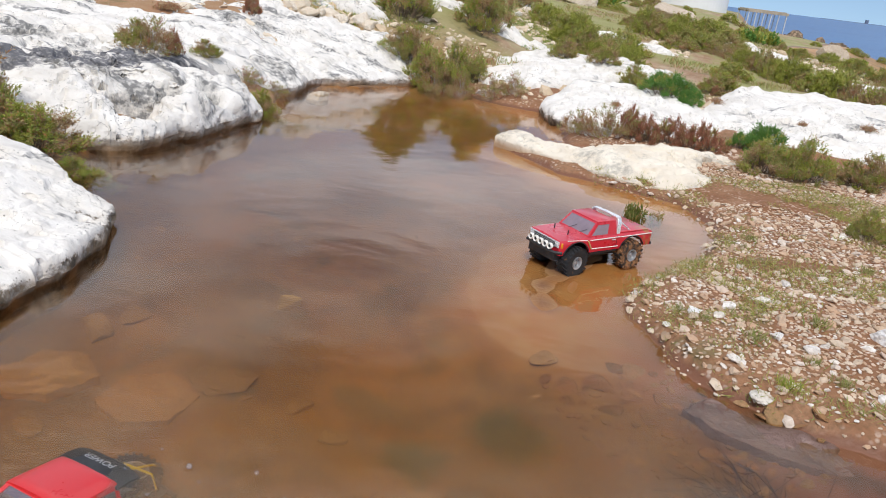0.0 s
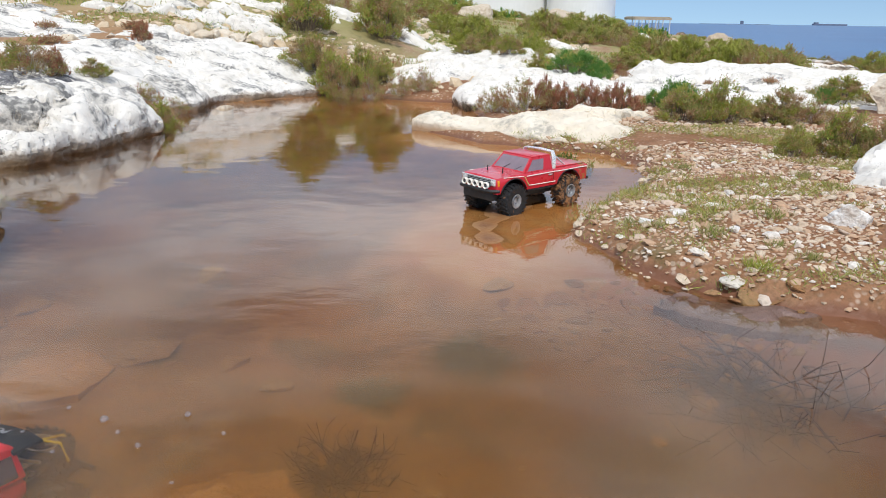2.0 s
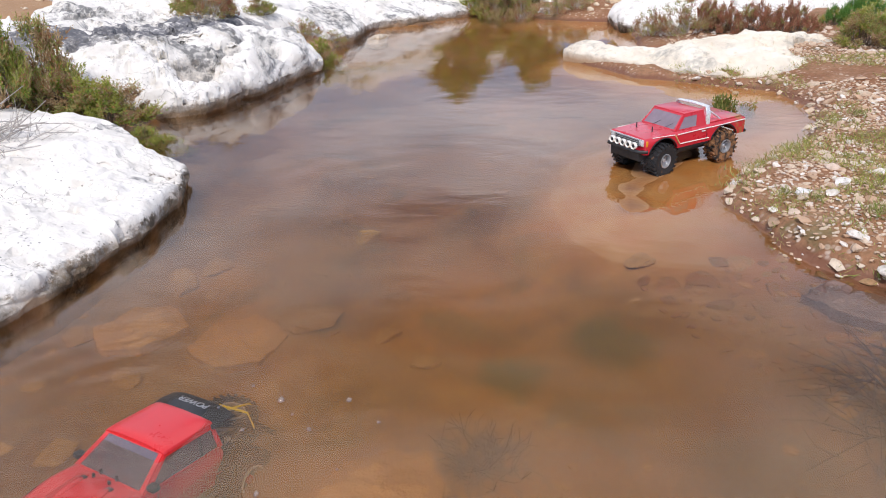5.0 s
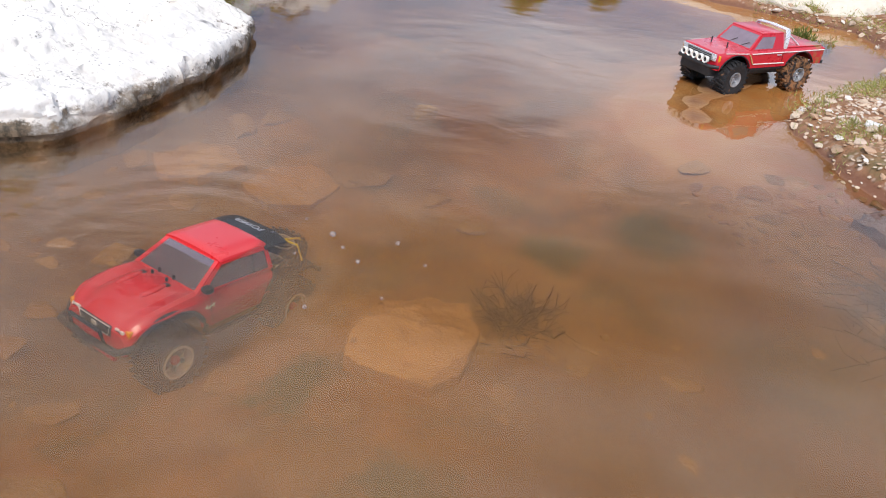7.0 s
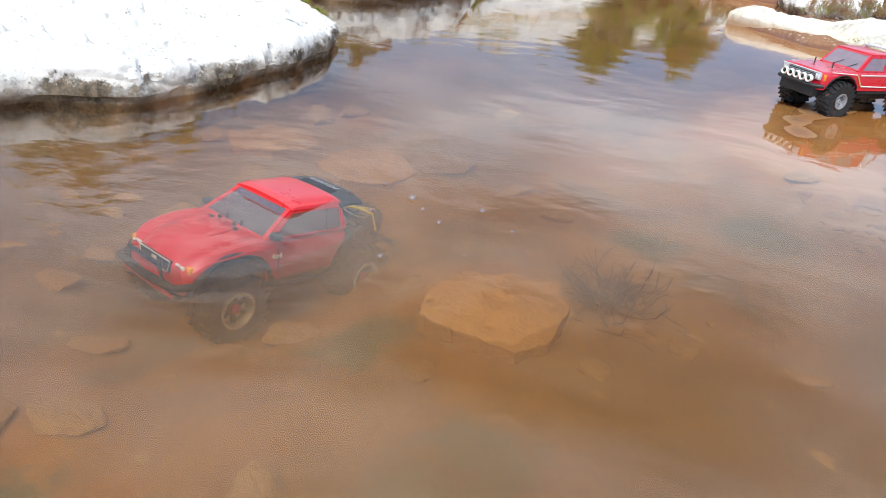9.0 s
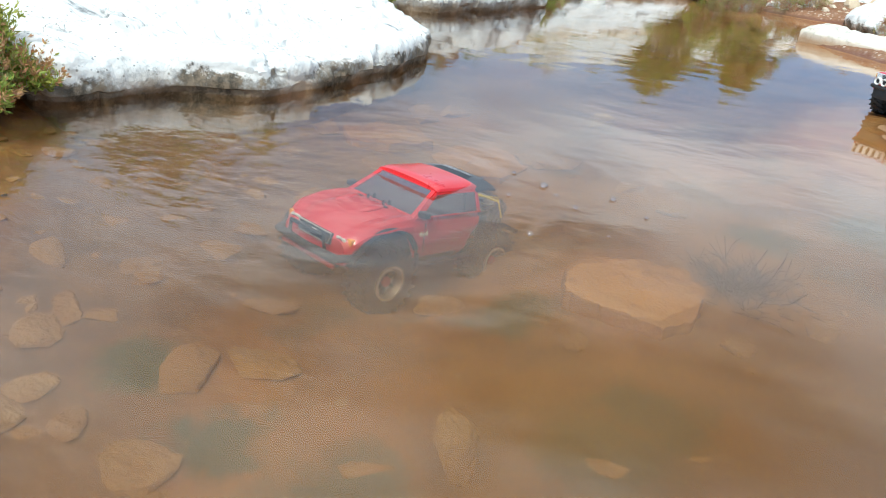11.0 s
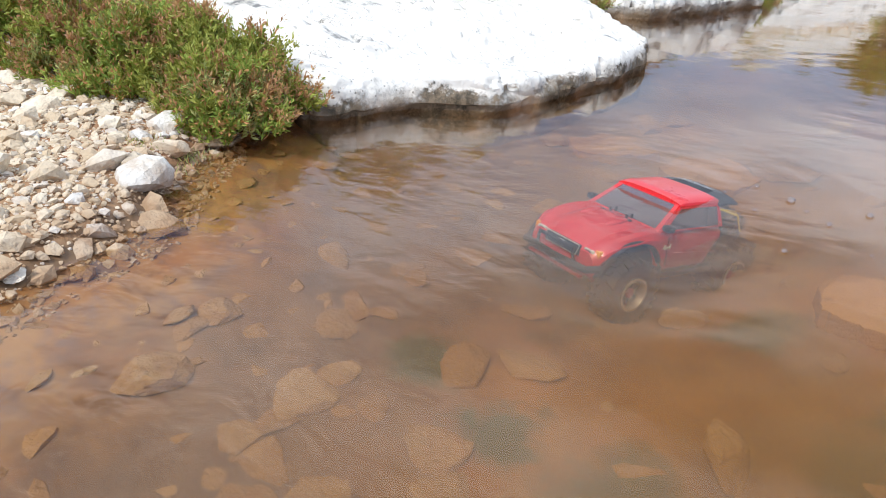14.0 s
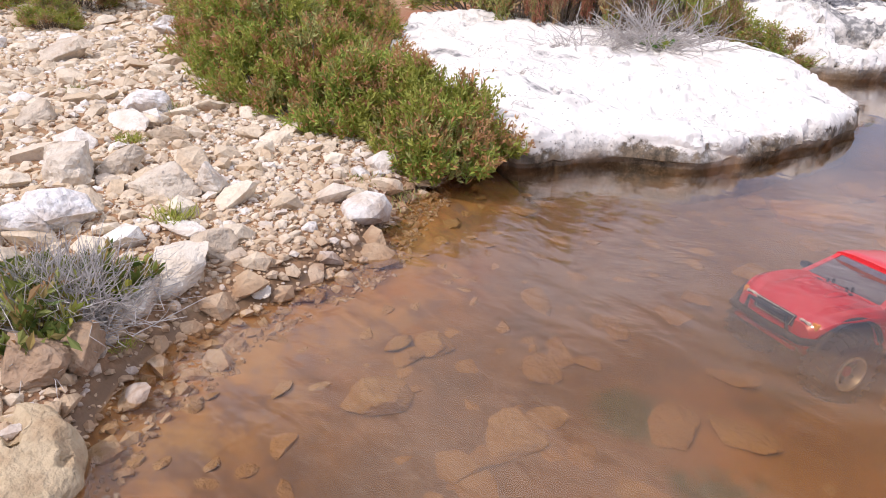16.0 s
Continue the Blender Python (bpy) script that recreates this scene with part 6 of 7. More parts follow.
    plate("roll_bar", [(-0.078, -0.070, 0.2225), (-0.078, 0.0, 0.2250), (-0.078, 0.070, 0.2225)], 0.022, 0.005, CHROME, car, "wide flat chrome roll bar")
    # side stripes
    for s in (-1, 1):
        y = s * 0.0992
        for x0, x1 in ((0.085, -0.075), (-0.080, -0.255)):
            trim_line(car, [(x0, y * 0.985, 0.151), (x1, y * 0.985, 0.152)], 0.0019, WHITE_TRIM, "stripe")
        trim_line(car, [(0.075, y, 0.116), (-0.070, y, 0.114)], 0.0019, WHITE_TRIM, "stripe")
        trim_line(car, [(0.098, y, 0.150), (0.075, y, 0.116)], 0.0024, GOLD_TRIM, "stripe")
        trim_line(car, [(0.102, y * 0.99, 0.153), (0.200, y * 0.93, 0.157)], 0.0015, WHITE_TRIM, "stripe")
        for w in wheels:
            pts = [(w + 0.0715 * math.cos(a), y * (0.985 if w < 0 else 0.98), AX + 0.010 + 0.0715 * math.sin(a)) for a in np.linspace(0.42, math.pi - 0.42, 15)]
            trim_line(car, pts, 0.0022, BLACK, "arch_trim")
        box_part("side_step", (-0.075, 0.075, s * 0.088 - 0.006, s * 0.088 + 0.006, 0.090, 0.099), BLACK, car, 0.002)
        rod_part("body_post", [(0.155, s * 0.040, 0.158), (0.155, s * 0.040, 0.180)], 0.0022, BLACK, car)
        rod_part("door_seam", [(-0.058, y * 0.999, 0.112), (-0.058, y * 0.985, 0.158)], 0.0008, BLACK, car)
        box_part("door_handle", (-0.050, -0.030, y - s * 0.001, y + s * 0.002, 0.142, 0.146), CHROME, car, 0.0005)
    # front
    box_part("grille", (0.2325, 0.236, -0.060, 0.060, 0.124, 0.152), BLACK, car, 0.001)
    trim_line(car, [(0.237, -0.088, 0.153), (0.2385, 0.0, 0.1535), (0.237, 0.088, 0.153)], 0.0018, CHROME, "grille_trim")
    for k in range(4):
        box_part("grille_bar", (0.236, 0.2375, -0.060, 0.060, 0.130 + 0.006 * k, 0.132 + 0.006 * k), SILVER, car, 0.0)
    for s in (-1, 1):
        box_part("headlight", (0.232, 0.2375, s * 0.074 - 0.012, s * 0.074 + 0.012, 0.130, 0.151), CHROME, car, 0.002)
        box_part("indicator", (0.222, 0.230, s * 0.0925 - 0.003, s * 0.0925 + 0.003, 0.130, 0.150), AMBER, car, 0.001)
    rod_part("front_bumper", [(0.222, -0.095, 0.112), (0.248, -0.080, 0.112), (0.254, 0.0, 0.112), (0.248, 0.080, 0.112), (0.222, 0.095, 0.112)], 0.007, BLACK, car)
    rod_part("lamp_bar", [(0.247, -0.080, 0.115), (0.250, -0.06, 0.114), (0.250, 0.06, 0.114), (0.247, 0.080, 0.115)], 0.0038, CHROME, car)
    for y in (-0.056, -0.028, 0.0, 0.028, 0.056):
        bm = bmesh.new()
        loops = lathe(bm, [(0.0112, 0.0), (0.0130, 0.010), (0.0112, 0.013), (0.0098, 0.010), (0.001, 0.006)], 20)
        bmesh.ops.rotate(bm, matrix=Matrix.Rotation(radians(-90), 3, "Z"), verts=bm.verts)
        bmesh.ops.translate(bm, vec=(0.246, y, 0.131), verts=bm.verts)
        part("spot_lamp", bm, WHITE_TRIM, car, "round white spot lamp", 40)
        bm = bmesh.new()
        lathe(bm, [(0.0065, 0.0), (0.0062, 0.003), (0.001, 0.004)], 14)
        bmesh.ops.rotate(bm, matrix=Matrix.Rotation(radians(-90), 3, "Z"), verts=bm.verts)
        bmesh.ops.translate(bm, vec=(0.253, y, 0.131), verts=bm.verts)
        part("lamp_cap", bm, BLACK, car)
    box_part("skid_plate", (0.175, 0.243, -0.075, 0.075, 0.074, 0.110), BLACK, car, 0.003)
    return car


def crawler():
    """Bright red off-road model with an open rear frame, spare tyre and roof visor."""
    car = tagged(new("model_crawler"), "bright red model off-roader half sunk in muddy water", "model car")
    R, AX, WB = 0.068, 0.068, 0.158
    wheels = (WB, -WB)
    for w in wheels:
        for s in (-1, 1):
            wheel(car, w, s * 0.098, AX, R, 0.056, TYRE, RED_HUB, s, 0.0)
    box_part("chassis", (-0.24, 0.225, -0.034, 0.034, 0.085, 0.110), BLACK, car)
    wheel_axes(car, wheels, AX, 0.085, RED_HUB)
    # nose and lower body, the fenders swelling over the front wheels
    st = []
    for x in np.concatenate([np.linspace(-0.102, 0.205, 84), 0.205 + 0.041 * np.sin(np.linspace(0.08, 1, 12) * math.pi / 2)]):
        z0 = arch(x, wheels, 0.084, AX + 0.012, 0.098)
        f = max(0.0, (x - 0.085) / 0.16)
        nose = max(0.0, (x - 0.19) / 0.056)
        swell = math.exp(-(((x - 0.150) / 0.075) ** 2))
        belt = 0.177 - 0.018 * f**1.5 - 0.020 * nose**2.4
        w = 0.098 + 0.010 * swell - 0.017 * nose**2.4
        z0 = min(z0, belt - 0.010)
        hump = min(1.0, 4 * f) * (1 - 0.6 * nose**2)
        st.append([(x, w - 0.012, z0), (x, w - 0.001, z0 + 0.001), (x, w + 0.003, z0 * 0.62 + belt * 0.38), (x, w + 0.002, z0 * 0.28 + belt * 0.72), (x, w - 0.002, belt - 0.007 + 0.003 * swell), (x, w - 0.008, belt - 0.001 + 0.006 * swell),
                   (x, w - 0.018, belt + 0.002 + 0.007 * swell), (x, w - 0.030, belt + 0.001 + 0.004 * swell), (x, w * 0.58, belt + 0.001 + 0.002 * hump), (x, w * 0.48, belt + 0.003 + 0.006 * hump), (x, w * 0.30, belt + 0.004 + 0.008 * hump), (x, 0.0, belt + 0.004 + 0.009 * hump)])
    loft("body", st, RED_NEW, car)
    for s in (-1, 1):
        # hood scoops
        bm = bmesh.new()
        made = bmesh.ops.create_uvsphere(bm, u_segments=16, v_segments=8, radius=1.0)["verts"]
        for v in made:
            v.co = (0.148 + v.co.x * 0.030, s * 0.036 + v.co.y * 0.009, 0.184 - 0.10 * v.co.x * 0.03 + v.co.z * 0.005)
        part("hood_scoop", bm, RED_NEW, car, "", 60)
        box_part("scoop_mouth", (0.112, 0.122, s * 0.036 - 0.007, s * 0.036 + 0.007, 0.183, 0.187), BLACK, car, 0.001)
    zb, zt = 0.178, 0.225
    fl, fr, rl, rr = (0.092, 0.096, zb), (0.092, -0.096, zb), (-0.102, 0.098, zb), (-0.102, -0.098, zb)
    tfl, tfr, trl, trr = (0.022, 0.078, zt), (0.022, -0.078, zt), (-0.096, 0.080, zt), (-0.096, -0.080, zt)
    w_in, nrm = framed(car, (fl, fr, tfr, tfl), 0.06, 0.94, 0.05, 0.92, RED_NEW, GLASS_SMOKE, "windscreen")
    trim_line(car, [*w_in, w_in[0]], 0.0014, BLACK, "windscreen_seal")
    # dark sun strip with an unreadable white mark along the top of the windscreen
    strip = [corner((fl, fr, tfr, tfl), u, v) + nrm * 0.0006 for u, v in ((0.07, 0.74), (0.93, 0.74), (0.93, 0.92), (0.07, 0.92))]
    bm = bmesh.new()
    a, b = [bm.verts.new(p) for p in strip], [bm.verts.new(p - nrm * 0.001) for p in strip]
    bm.faces.new(a)
    bm.faces.new(b[::-1])
    for k in range(4):
        bm.faces.new((a[(k + 1) % 4], a[k], b[k], b[(k + 1) % 4]))
    part("sun_strip", bm, BLACK, car)
    for k, (u0, u1) in enumerate(((0.40, 0.47), (0.48, 0.52), (0.53, 0.60))):
        p = [corner((fl, fr, tfr, tfl), u, v) + nrm * 0.0011 for u, v in ((u0, 0.78), (u1, 0.78), (u1, 0.88), (u0, 0.88))]
        bm = bmesh.new()
        a, b = [bm.verts.new(q) for q in p], [bm.verts.new(q - nrm * 0.0006) for q in p]
        bm.faces.new(a)
        bm.faces.new(b[::-1])
        part("sticker_mark", bm, WHITE_TRIM, car)
    for s in (-1, 1):
        quad = (rl, fl, tfl, trl) if s > 0 else (fr, rr, trr, tfr)
        u0, u1 = (0.06, 0.93) if s > 0 else (0.07, 0.94)
        s_in, n2 = framed(car, quad, u0, u1, 0.06, 0.84, RED_NEW, GLASS_SMOKE, "side_window")
        trim_line(car, [*s_in, s_in[0]], 0.0013, BLACK, "window_seal")
        ub = 0.27 if s > 0 else 0.73
        um = 0.29 if s > 0 else 0.71
        p0, p1 = corner(quad, ub, 0.05) + n2 * 0.0008, corner(quad, um, 0.86) + n2 * 0.0008
        rod_part("window_pillar", [p0, p1], 0.0035, BLACK, car)
        q = [corner(quad, u, v) + n2 * 0.0002 for u, v in (((0.06, 0.06), (0.24, 0.06), (0.26, 0.84), (0.09, 0.84)) if s > 0 else ((0.76, 0.06), (0.94, 0.06), (0.91, 0.84), (0.74, 0.84)))]
        bm = bmesh.new()
        a, b = [bm.verts.new(t) for t in q], [bm.verts.new(t - n2 * 0.001) for t in q]
        bm.faces.new(a)
        bm.faces.new(b[::-1])
        part("quarter_window", bm, SILVER, car, "grey rear quarter window")
        box_part("mirror", (0.066, 0.084, s * 0.104 - 0.010, s * 0.104 + 0.010, 0.182, 0.194), BLACK, car, 0.003)
        pts = [(WB + 0.086 * math.cos(t), s * 0.104, AX + 0.012 + 0.086 * math.sin(t)) for t in np.linspace(0.30, math.pi - 0.05, 20)]
        trim_line(car, pts, 0.0055, BLACK, "fender_flare")
        rod_part("side_step", [(0.078, s * 0.098, 0.094), (0.06, s * 0.108, 0.090), (-0.085, s * 0.108, 0.090), (-0.10, s * 0.098, 0.094)], 0.0055, BLACK, car)
        rod_part("hinge_seam", [(0.062, s * 0.1055, 0.112), (0.066, s * 0.1035, 0.170)], 0.0007, BLACK, car)
        m = Matrix(((-s, 0, 0, 0.070), (0, 0, s, s * 0.1068), (0, 1, 0, 0.150), (0, 0, 0, 1)))
        sign(car, "4x4", 0.016, m, WHITE_TRIM, "white 4x4 lettering")
        trim_line(car, [(0.045, s * 0.1066, 0.136), (-0.09, s * 0.1064, 0.127)], 0.0009, RED_OLD, "crease")
        for x in (0.150, 0.166):
            rod_part("hood_pin", [(x - 0.06, s * 0.022, 0.180), (x - 0.06, s * 0.022, 0.192)], 0.003, BLACK, car)
        box_part("rear_quarter_panel", (-0.128, -0.102, s * 0.097 - 0.004, s * 0.097 + 0.004, 0.106, 0.168), BLACK, car, 0.002)
    framed(car, (rr, rl, trl, trr), 0.1, 0.9, 0.2, 0.85, RED_NEW, GLASS_DARK, "rear_window")
    bm = bmesh.new()
    bm.free()
    st = []
    for x in np.linspace(-0.102, 0.028, 20):
        e = max(abs(x + 0.037) - 0.045, 0.0) / 0.02
        d = 0.005 * e**2
        st.append([(x, 0.083, zt - 0.004), (x, 0.0835, zt - 0.001), (x, 0.081, zt + 0.004 - 0.5 * d), (x, 0.072, zt + 0.009 - d), (x, 0.045, zt + 0.012 - d), (x, 0.0, zt + 0.013 - d)])
    loft("roof", st, RED_NEW, car)
    box_part("roof_vent", (0.012, 0.018, -0.045, -0.039, zt + 0.006, zt + 0.009), BLACK, car, 0.001)
    for s in (-1, 1):
        box_part("seat", (-0.03, 0.01, s * 0.042 - 0.025, s * 0.042 + 0.025, 0.172, 0.19), PINK, car, 0.004)
        box_part("seat_back", (-0.045, -0.028, s * 0.042 - 0.025, s * 0.042 + 0.025, 0.175, 0.222), PINK, car, 0.004)
    box_part("dashboard", (0.045, 0.075, -0.085, 0.085, 0.172, 0.189), BLACK, car, 0.003)
    # curved roof visor at the back
    bm = bmesh.new()
    rows = []
    for k in range(13):
        y = -0.090 + 0.015 * k
        drop = 0.012 * (abs(y) / 0.09) ** 3.5
        rows.append([bm.verts.new((x, y, z - drop)) for x, z in ((-0.090, zt + 0.010), (-0.118, zt + 0.013), (-0.150, zt + 0.010), (-0.151, zt + 0.005), (-0.118, zt + 0.008), (-0.090, zt + 0.005))])
    for r0, r1 in zip(rows, rows[1:]):
        for k in range(6):
            bm.faces.new((r0[k], r0[(k + 1) % 6], r1[(k + 1) % 6], r1[k]))
    bm.faces.new(rows[0][::-1])
    bm.faces.new(rows[-1])
    part("visor", bm, BLACK, car, "black roof visor", 40)
    sign(car, "POWER", 0.024, Matrix.Translation((-0.126, 0.0, zt + 0.0131)) @ Matrix.Rotation(radians(-4), 4, "Y") @ Matrix.Rotation(radians(-90), 4, "Z"), SILVER, "grey POWER lettering on the visor")
    # front
    rod_part("bull_bar", [(0.232, -0.098, 0.118), (0.262, -0.085, 0.116), (0.270, 0.0, 0.116), (0.262, 0.085, 0.116), (0.232, 0.098, 0.118)], 0.0075, BLACK, car)
    rod_part("bull_bar_hoop", [(0.262, -0.052, 0.118), (0.266, -0.046, 0.146), (0.267, 0.046, 0.146), (0.262, 0.052, 0.118)], 0.004, BLACK, car)
    rod_part("lower_bar", [(0.255, -0.075, 0.096), (0.258, 0.075, 0.096)], 0.004, RED_HUB, car)
    box_part("grille", (0.2425, 0.2475, -0.048, 0.048, 0.126, 0.149), BLACK, car, 0.0015)
    trim_line(car, [(0.2478, -0.047, 0.148), (0.2478, 0.047, 0.148), (0.2478, 0.040, 0.127), (0.2478, -0.040, 0.127), (0.2478, -0.047, 0.148)], 0.0012, CHROME, "grille_trim")
    box_part("badge", (0.2475, 0.2495, -0.007, 0.007, 0.134, 0.143), CHROME, car, 0.001)
    for s in (-1, 1):
        box_part("headlight", (0.236, 0.2435, s * 0.066 - 0.014, s * 0.066 + 0.014, 0.130, 0.148), CHROME, car, 0.004)
        box_part("headlight_lens", (0.2425, 0.2445, s * 0.066 - 0.007, s * 0.066 + 0.007, 0.133, 0.145), BLACK, car, 0.002)
        box_part("indicator", (0.212, 0.2385, s * 0.0845 - 0.0075, s * 0.0845 + 0.0065, 0.129, 0.150), AMBER, car, 0.003)
    # open rear frame
    for s in (-1, 1):
        rod_part("frame_tube", [(-0.10, s * 0.055, 0.205), (-0.165, s * 0.045, 0.165), (-0.235, s * 0.040, 0.130)], 0.0035, SILVER, car)
        rod_part("frame_tube", [(-0.12, s * 0.088, 0.118), (-0.24, s * 0.060, 0.112)], 0.005, BLACK, car)
        rod_part("frame_tube", [(-0.125, s * 0.088, 0.160), (-0.20, s * 0.052, 0.150)], 0.004, BLACK, car)
    box_part("rear_plate", (-0.175, -0.112, -0.045, 0.045, 0.158, 0.162), SILVER, car, 0.001, "drilled aluminium plate")
    box_part("motor", (-0.165, -0.125, -0.022, 0.022, 0.162, 0.182), BLACK, car, 0.004)
    box_part("servo", (-0.150, -0.130, 0.026, 0.042, 0.162, 0.176), SILVER, car, 0.002)
    box_part("rear_tray", (-0.275, -0.18, -0.062, 0.062, 0.110, 0.116), BLACK, car, 0.002)
    rod_part("rear_bumper", [(-0.272, -0.085, 0.112), (-0.284, 0.0, 0.112), (-0.272, 0.085, 0.112)], 0.006, BLACK, car)
    spare = wheel(car, -0.225, 0.0, 0.146, 0.060, 0.050, TYRE, BLACK, 1)
    spare.matrix_basis = pose(-0.225, 0.0, 0.146, 78, 0, 0)
    tagged(spare, "spare tyre lying on the rear tray")
    rod_part("strap", [(-0.165, -0.02, 0.145), (-0.185, -0.015, 0.176), (-0.265, 0.02, 0.172), (-0.288, 0.025, 0.140)], 0.0025, YELLOW, car, "yellow strap")
    rod_part("strap", [(-0.22, -0.066, 0.140), (-0.222, -0.05, 0.174), (-0.228, 0.05, 0.176), (-0.23, 0.066, 0.142)], 0.0025, YELLOW, car, "yellow strap")
    return car


pickup = parked_pickup()
pickup.matrix_basis = Matrix.Translation((0.572, 3.100, -0.018)) @ Matrix.Rotation(radians(-140.2), 4, "Z")
rover = crawler()
rover.matrix_basis = Matrix.Translation((TRUCK_X - 0.022, TRUCK_Y - 0.014, -0.214)) @ Matrix.Rotation(radians(-108.0), 4, "Z") @ Matrix.Rotation(radians(-8.0), 4, "Y") @ Matrix.Scale(0.98, 4)
# ---- stones ----
def stone_mesh(name, seed, flat=0.6, detail=2, cuts=11):
    """A broken, chipped stone about 1 across: a ball cut by a few planes and roughened."""
    rng = np.random.RandomState(seed)
    bm = bmesh.new()
    bmesh.ops.create_icosphere(bm, subdivisions=detail, radius=0.5)
    planes = [(unit(rng.normal(size=3)), rng.uniform(0.19, 0.36)) for _ in range(cuts)]
    for vert in bm.verts:
        c = np.array(vert.co)
        for nrm, dist in planes:
            over = c @ nrm - dist
            if over > 0:
                c = c - nrm * over * 0.88
        c = c * (1 + 0.06 * noise.noise(Vector(c) * 3.1 + Vector((seed, 0, 0))))
        if detail > 2:
            c = c * (1 + 0.12 * noise.noise(Vector(c) * 5.0 + Vector((0, seed, 0))) + 0.07 * noise.noise(Vector(c) * 13.0 + Vector((0, 0, seed))) + 0.035 * noise.noise(Vector(c) * 29.0 + Vector((seed, 0, 0))))
        vert.co = (c[0] * 1.75, c[1] * 1.4, c[2] * flat * 1.9)
    me = bpy.data.meshes.new(name)
    bm.to_mesh(me)
    bm.free()
    return me


def stone_material(me, mat):
    me.materials.append(mat)
    return me


shore_meshes = [stone_material(stone_mesh("stone", 100 + k, 0.42 + 0.06 * (k % 4), 1 if k < 8 else 2), PEBBLE) for k in range(12)]
chip_meshes = [stone_material(stone_mesh("stone", 160 + k, 0.30 + 0.05 * (k % 4), 1 if k < 8 else 2), CHIPS) for k in range(12)]
sunk_meshes = [stone_material(stone_mesh("sunken_stone", 130 + k, 0.36, 2, 14), SUNK) for k in range(9)]
rubble_meshes = [stone_material(stone_mesh("sunken_stone", 145 + k, 0.40, 2, 14), RUBBLE) for k in range(8)]
for me in sunk_meshes:
    me.polygons.foreach_set("use_smooth", np.ones(len(me.polygons), bool))


def scatter_points(rng, n, x0, x1, y0, y1, lo, hi, keep):
    """Spots and sizes that do not crowd each other."""
    spots, cells = [], {}
    tries = 0
    while len(spots) < n and tries < n * 40:
        tries += 1
        x, y = rng.uniform(x0, x1), rng.uniform(y0, y1)
        if not keep(x, y):
            continue
        s = lo * (hi / lo) ** (rng.rand() ** 2.2)
        key = (int(x / 0.12), int(y / 0.12))
        near = [q for a in (-1, 0, 1) for b in (-1, 0, 1) for q in cells.get((key[0] + a, key[1] + b), ())]
        if any((x - q[0]) ** 2 + (y - q[1]) ** 2 < (0.44 * (s + q[2])) ** 2 for q in near):
            continue
        cells.setdefault(key, []).append((x, y, s))
        spots.append((x, y, s))
    return np.array(spots)


SHORE_GRID = shore_distance(*np.meshgrid(np.arange(-4.0, 6.0, 0.02), np.arange(-1.0, 8.0, 0.02)))


def sd_at(x, y):
    return float(SHORE_GRID[max(0, min(449, int((y + 1.0) / 0.02))), max(0, min(499, int((x + 4.0) / 0.02)))])


def set_stones(spots, meshes, as_parts, seed, name, label, sink=0.28, flat=1.0, tilt=0.25):
    """The largest become stones of their own under the ground, the rest one joined gravel."""
    rng = np.random.RandomState(seed)
    order = np.argsort(-spots[:, 2])
    zs = land(spots[:, 0], spots[:, 1])
    data = []
    for me in meshes:
        v = np.array([tuple(p.co) for p in me.vertices])
        f = np.array([tuple(p.vertices) for p in me.polygons])
        data.append((v, f))
    vs, fs, total = [], [], 0
    for rank, i in enumerate(order):
        x, y, s = spots[i]
        k = rng.randint(len(meshes) if rank < 600 else min(8, len(meshes)))
        rot = Euler((rng.normal() * tilt, rng.normal() * tilt, rng.uniform(0, 6.28)))
        z = zs[i] + s * (0.25 - sink) * 0.8
        m = Matrix.LocRotScale((x, y, z), rot, (s, s, s * flat))
        if rank < as_parts:
            ob = new(name, meshes[k])
            ob.parent = ground
            ob.matrix_basis = m
        else:
            v, f = data[k]
            mat = np.array(m)
            vs.append(v @ mat[:3, :3].T + mat[:3, 3])
            fs.append(f + total)
            total += len(v)
    if vs:
        ob = mesh_object("gravel", np.concatenate(vs), np.concatenate(fs), meshes[0].materials[0], smooth=False)
        tagged(ob, label, "gravel", kind="stuff")


rng = np.random.RandomState(91)
left = scatter_points(rng, 14500, -6.2, 0.5, -1.9, 1.6, 0.018, 0.10, lambda x, y: sd_at(x, y) > -0.03 and not (sd_at(x, y) < 0.12 and rng.rand() < 0.15) and not (-2.6 < x < -1.42 and y > 0.98) and rng.rand() < math.exp(-((x + 2.6) / 3.0) ** 4 - ((y - 0.3) / 1.25) ** 4 + 1.2 * value_noise(x * 1.7, y * 1.7)))
right = scatter_points(rng, 14500, 0.7, 4.0, 0.9, 5.6, 0.010, 0.045, lambda x, y: sd_at(x, y) > -0.02 and not (sd_at(x, y) < 0.13 and rng.rand() < 0.6) and value_noise(x * 3.1, y * 3.1) > -0.36 and rng.rand() < math.exp(-((x - 1.5) / 1.35) ** 4 - ((y - 3.3) / 1.7) ** 4 + 1.2 * value_noise(x * 1.7, y * 1.7)))
around = scatter_points(rng, 1900, -7, 8, -6, 8, 0.02, 0.14, lambda x, y: (not (-2 < x < 2 and -0.6 < y < 7.6)) and value_noise(x * 0.9 + 7, y * 0.9) > -0.08)
back = scatter_points(rng, 3200, -6.0, 6.0, 6.6, 15.0, 0.025, 0.20, lambda x, y: value_noise(x * 0.7 + 3, y * 0.7) + 0.6 * value_noise(x * 2.1, y * 2.1) > 0.04 and sd_at(x, min(y, 7.9)) > 0.05)
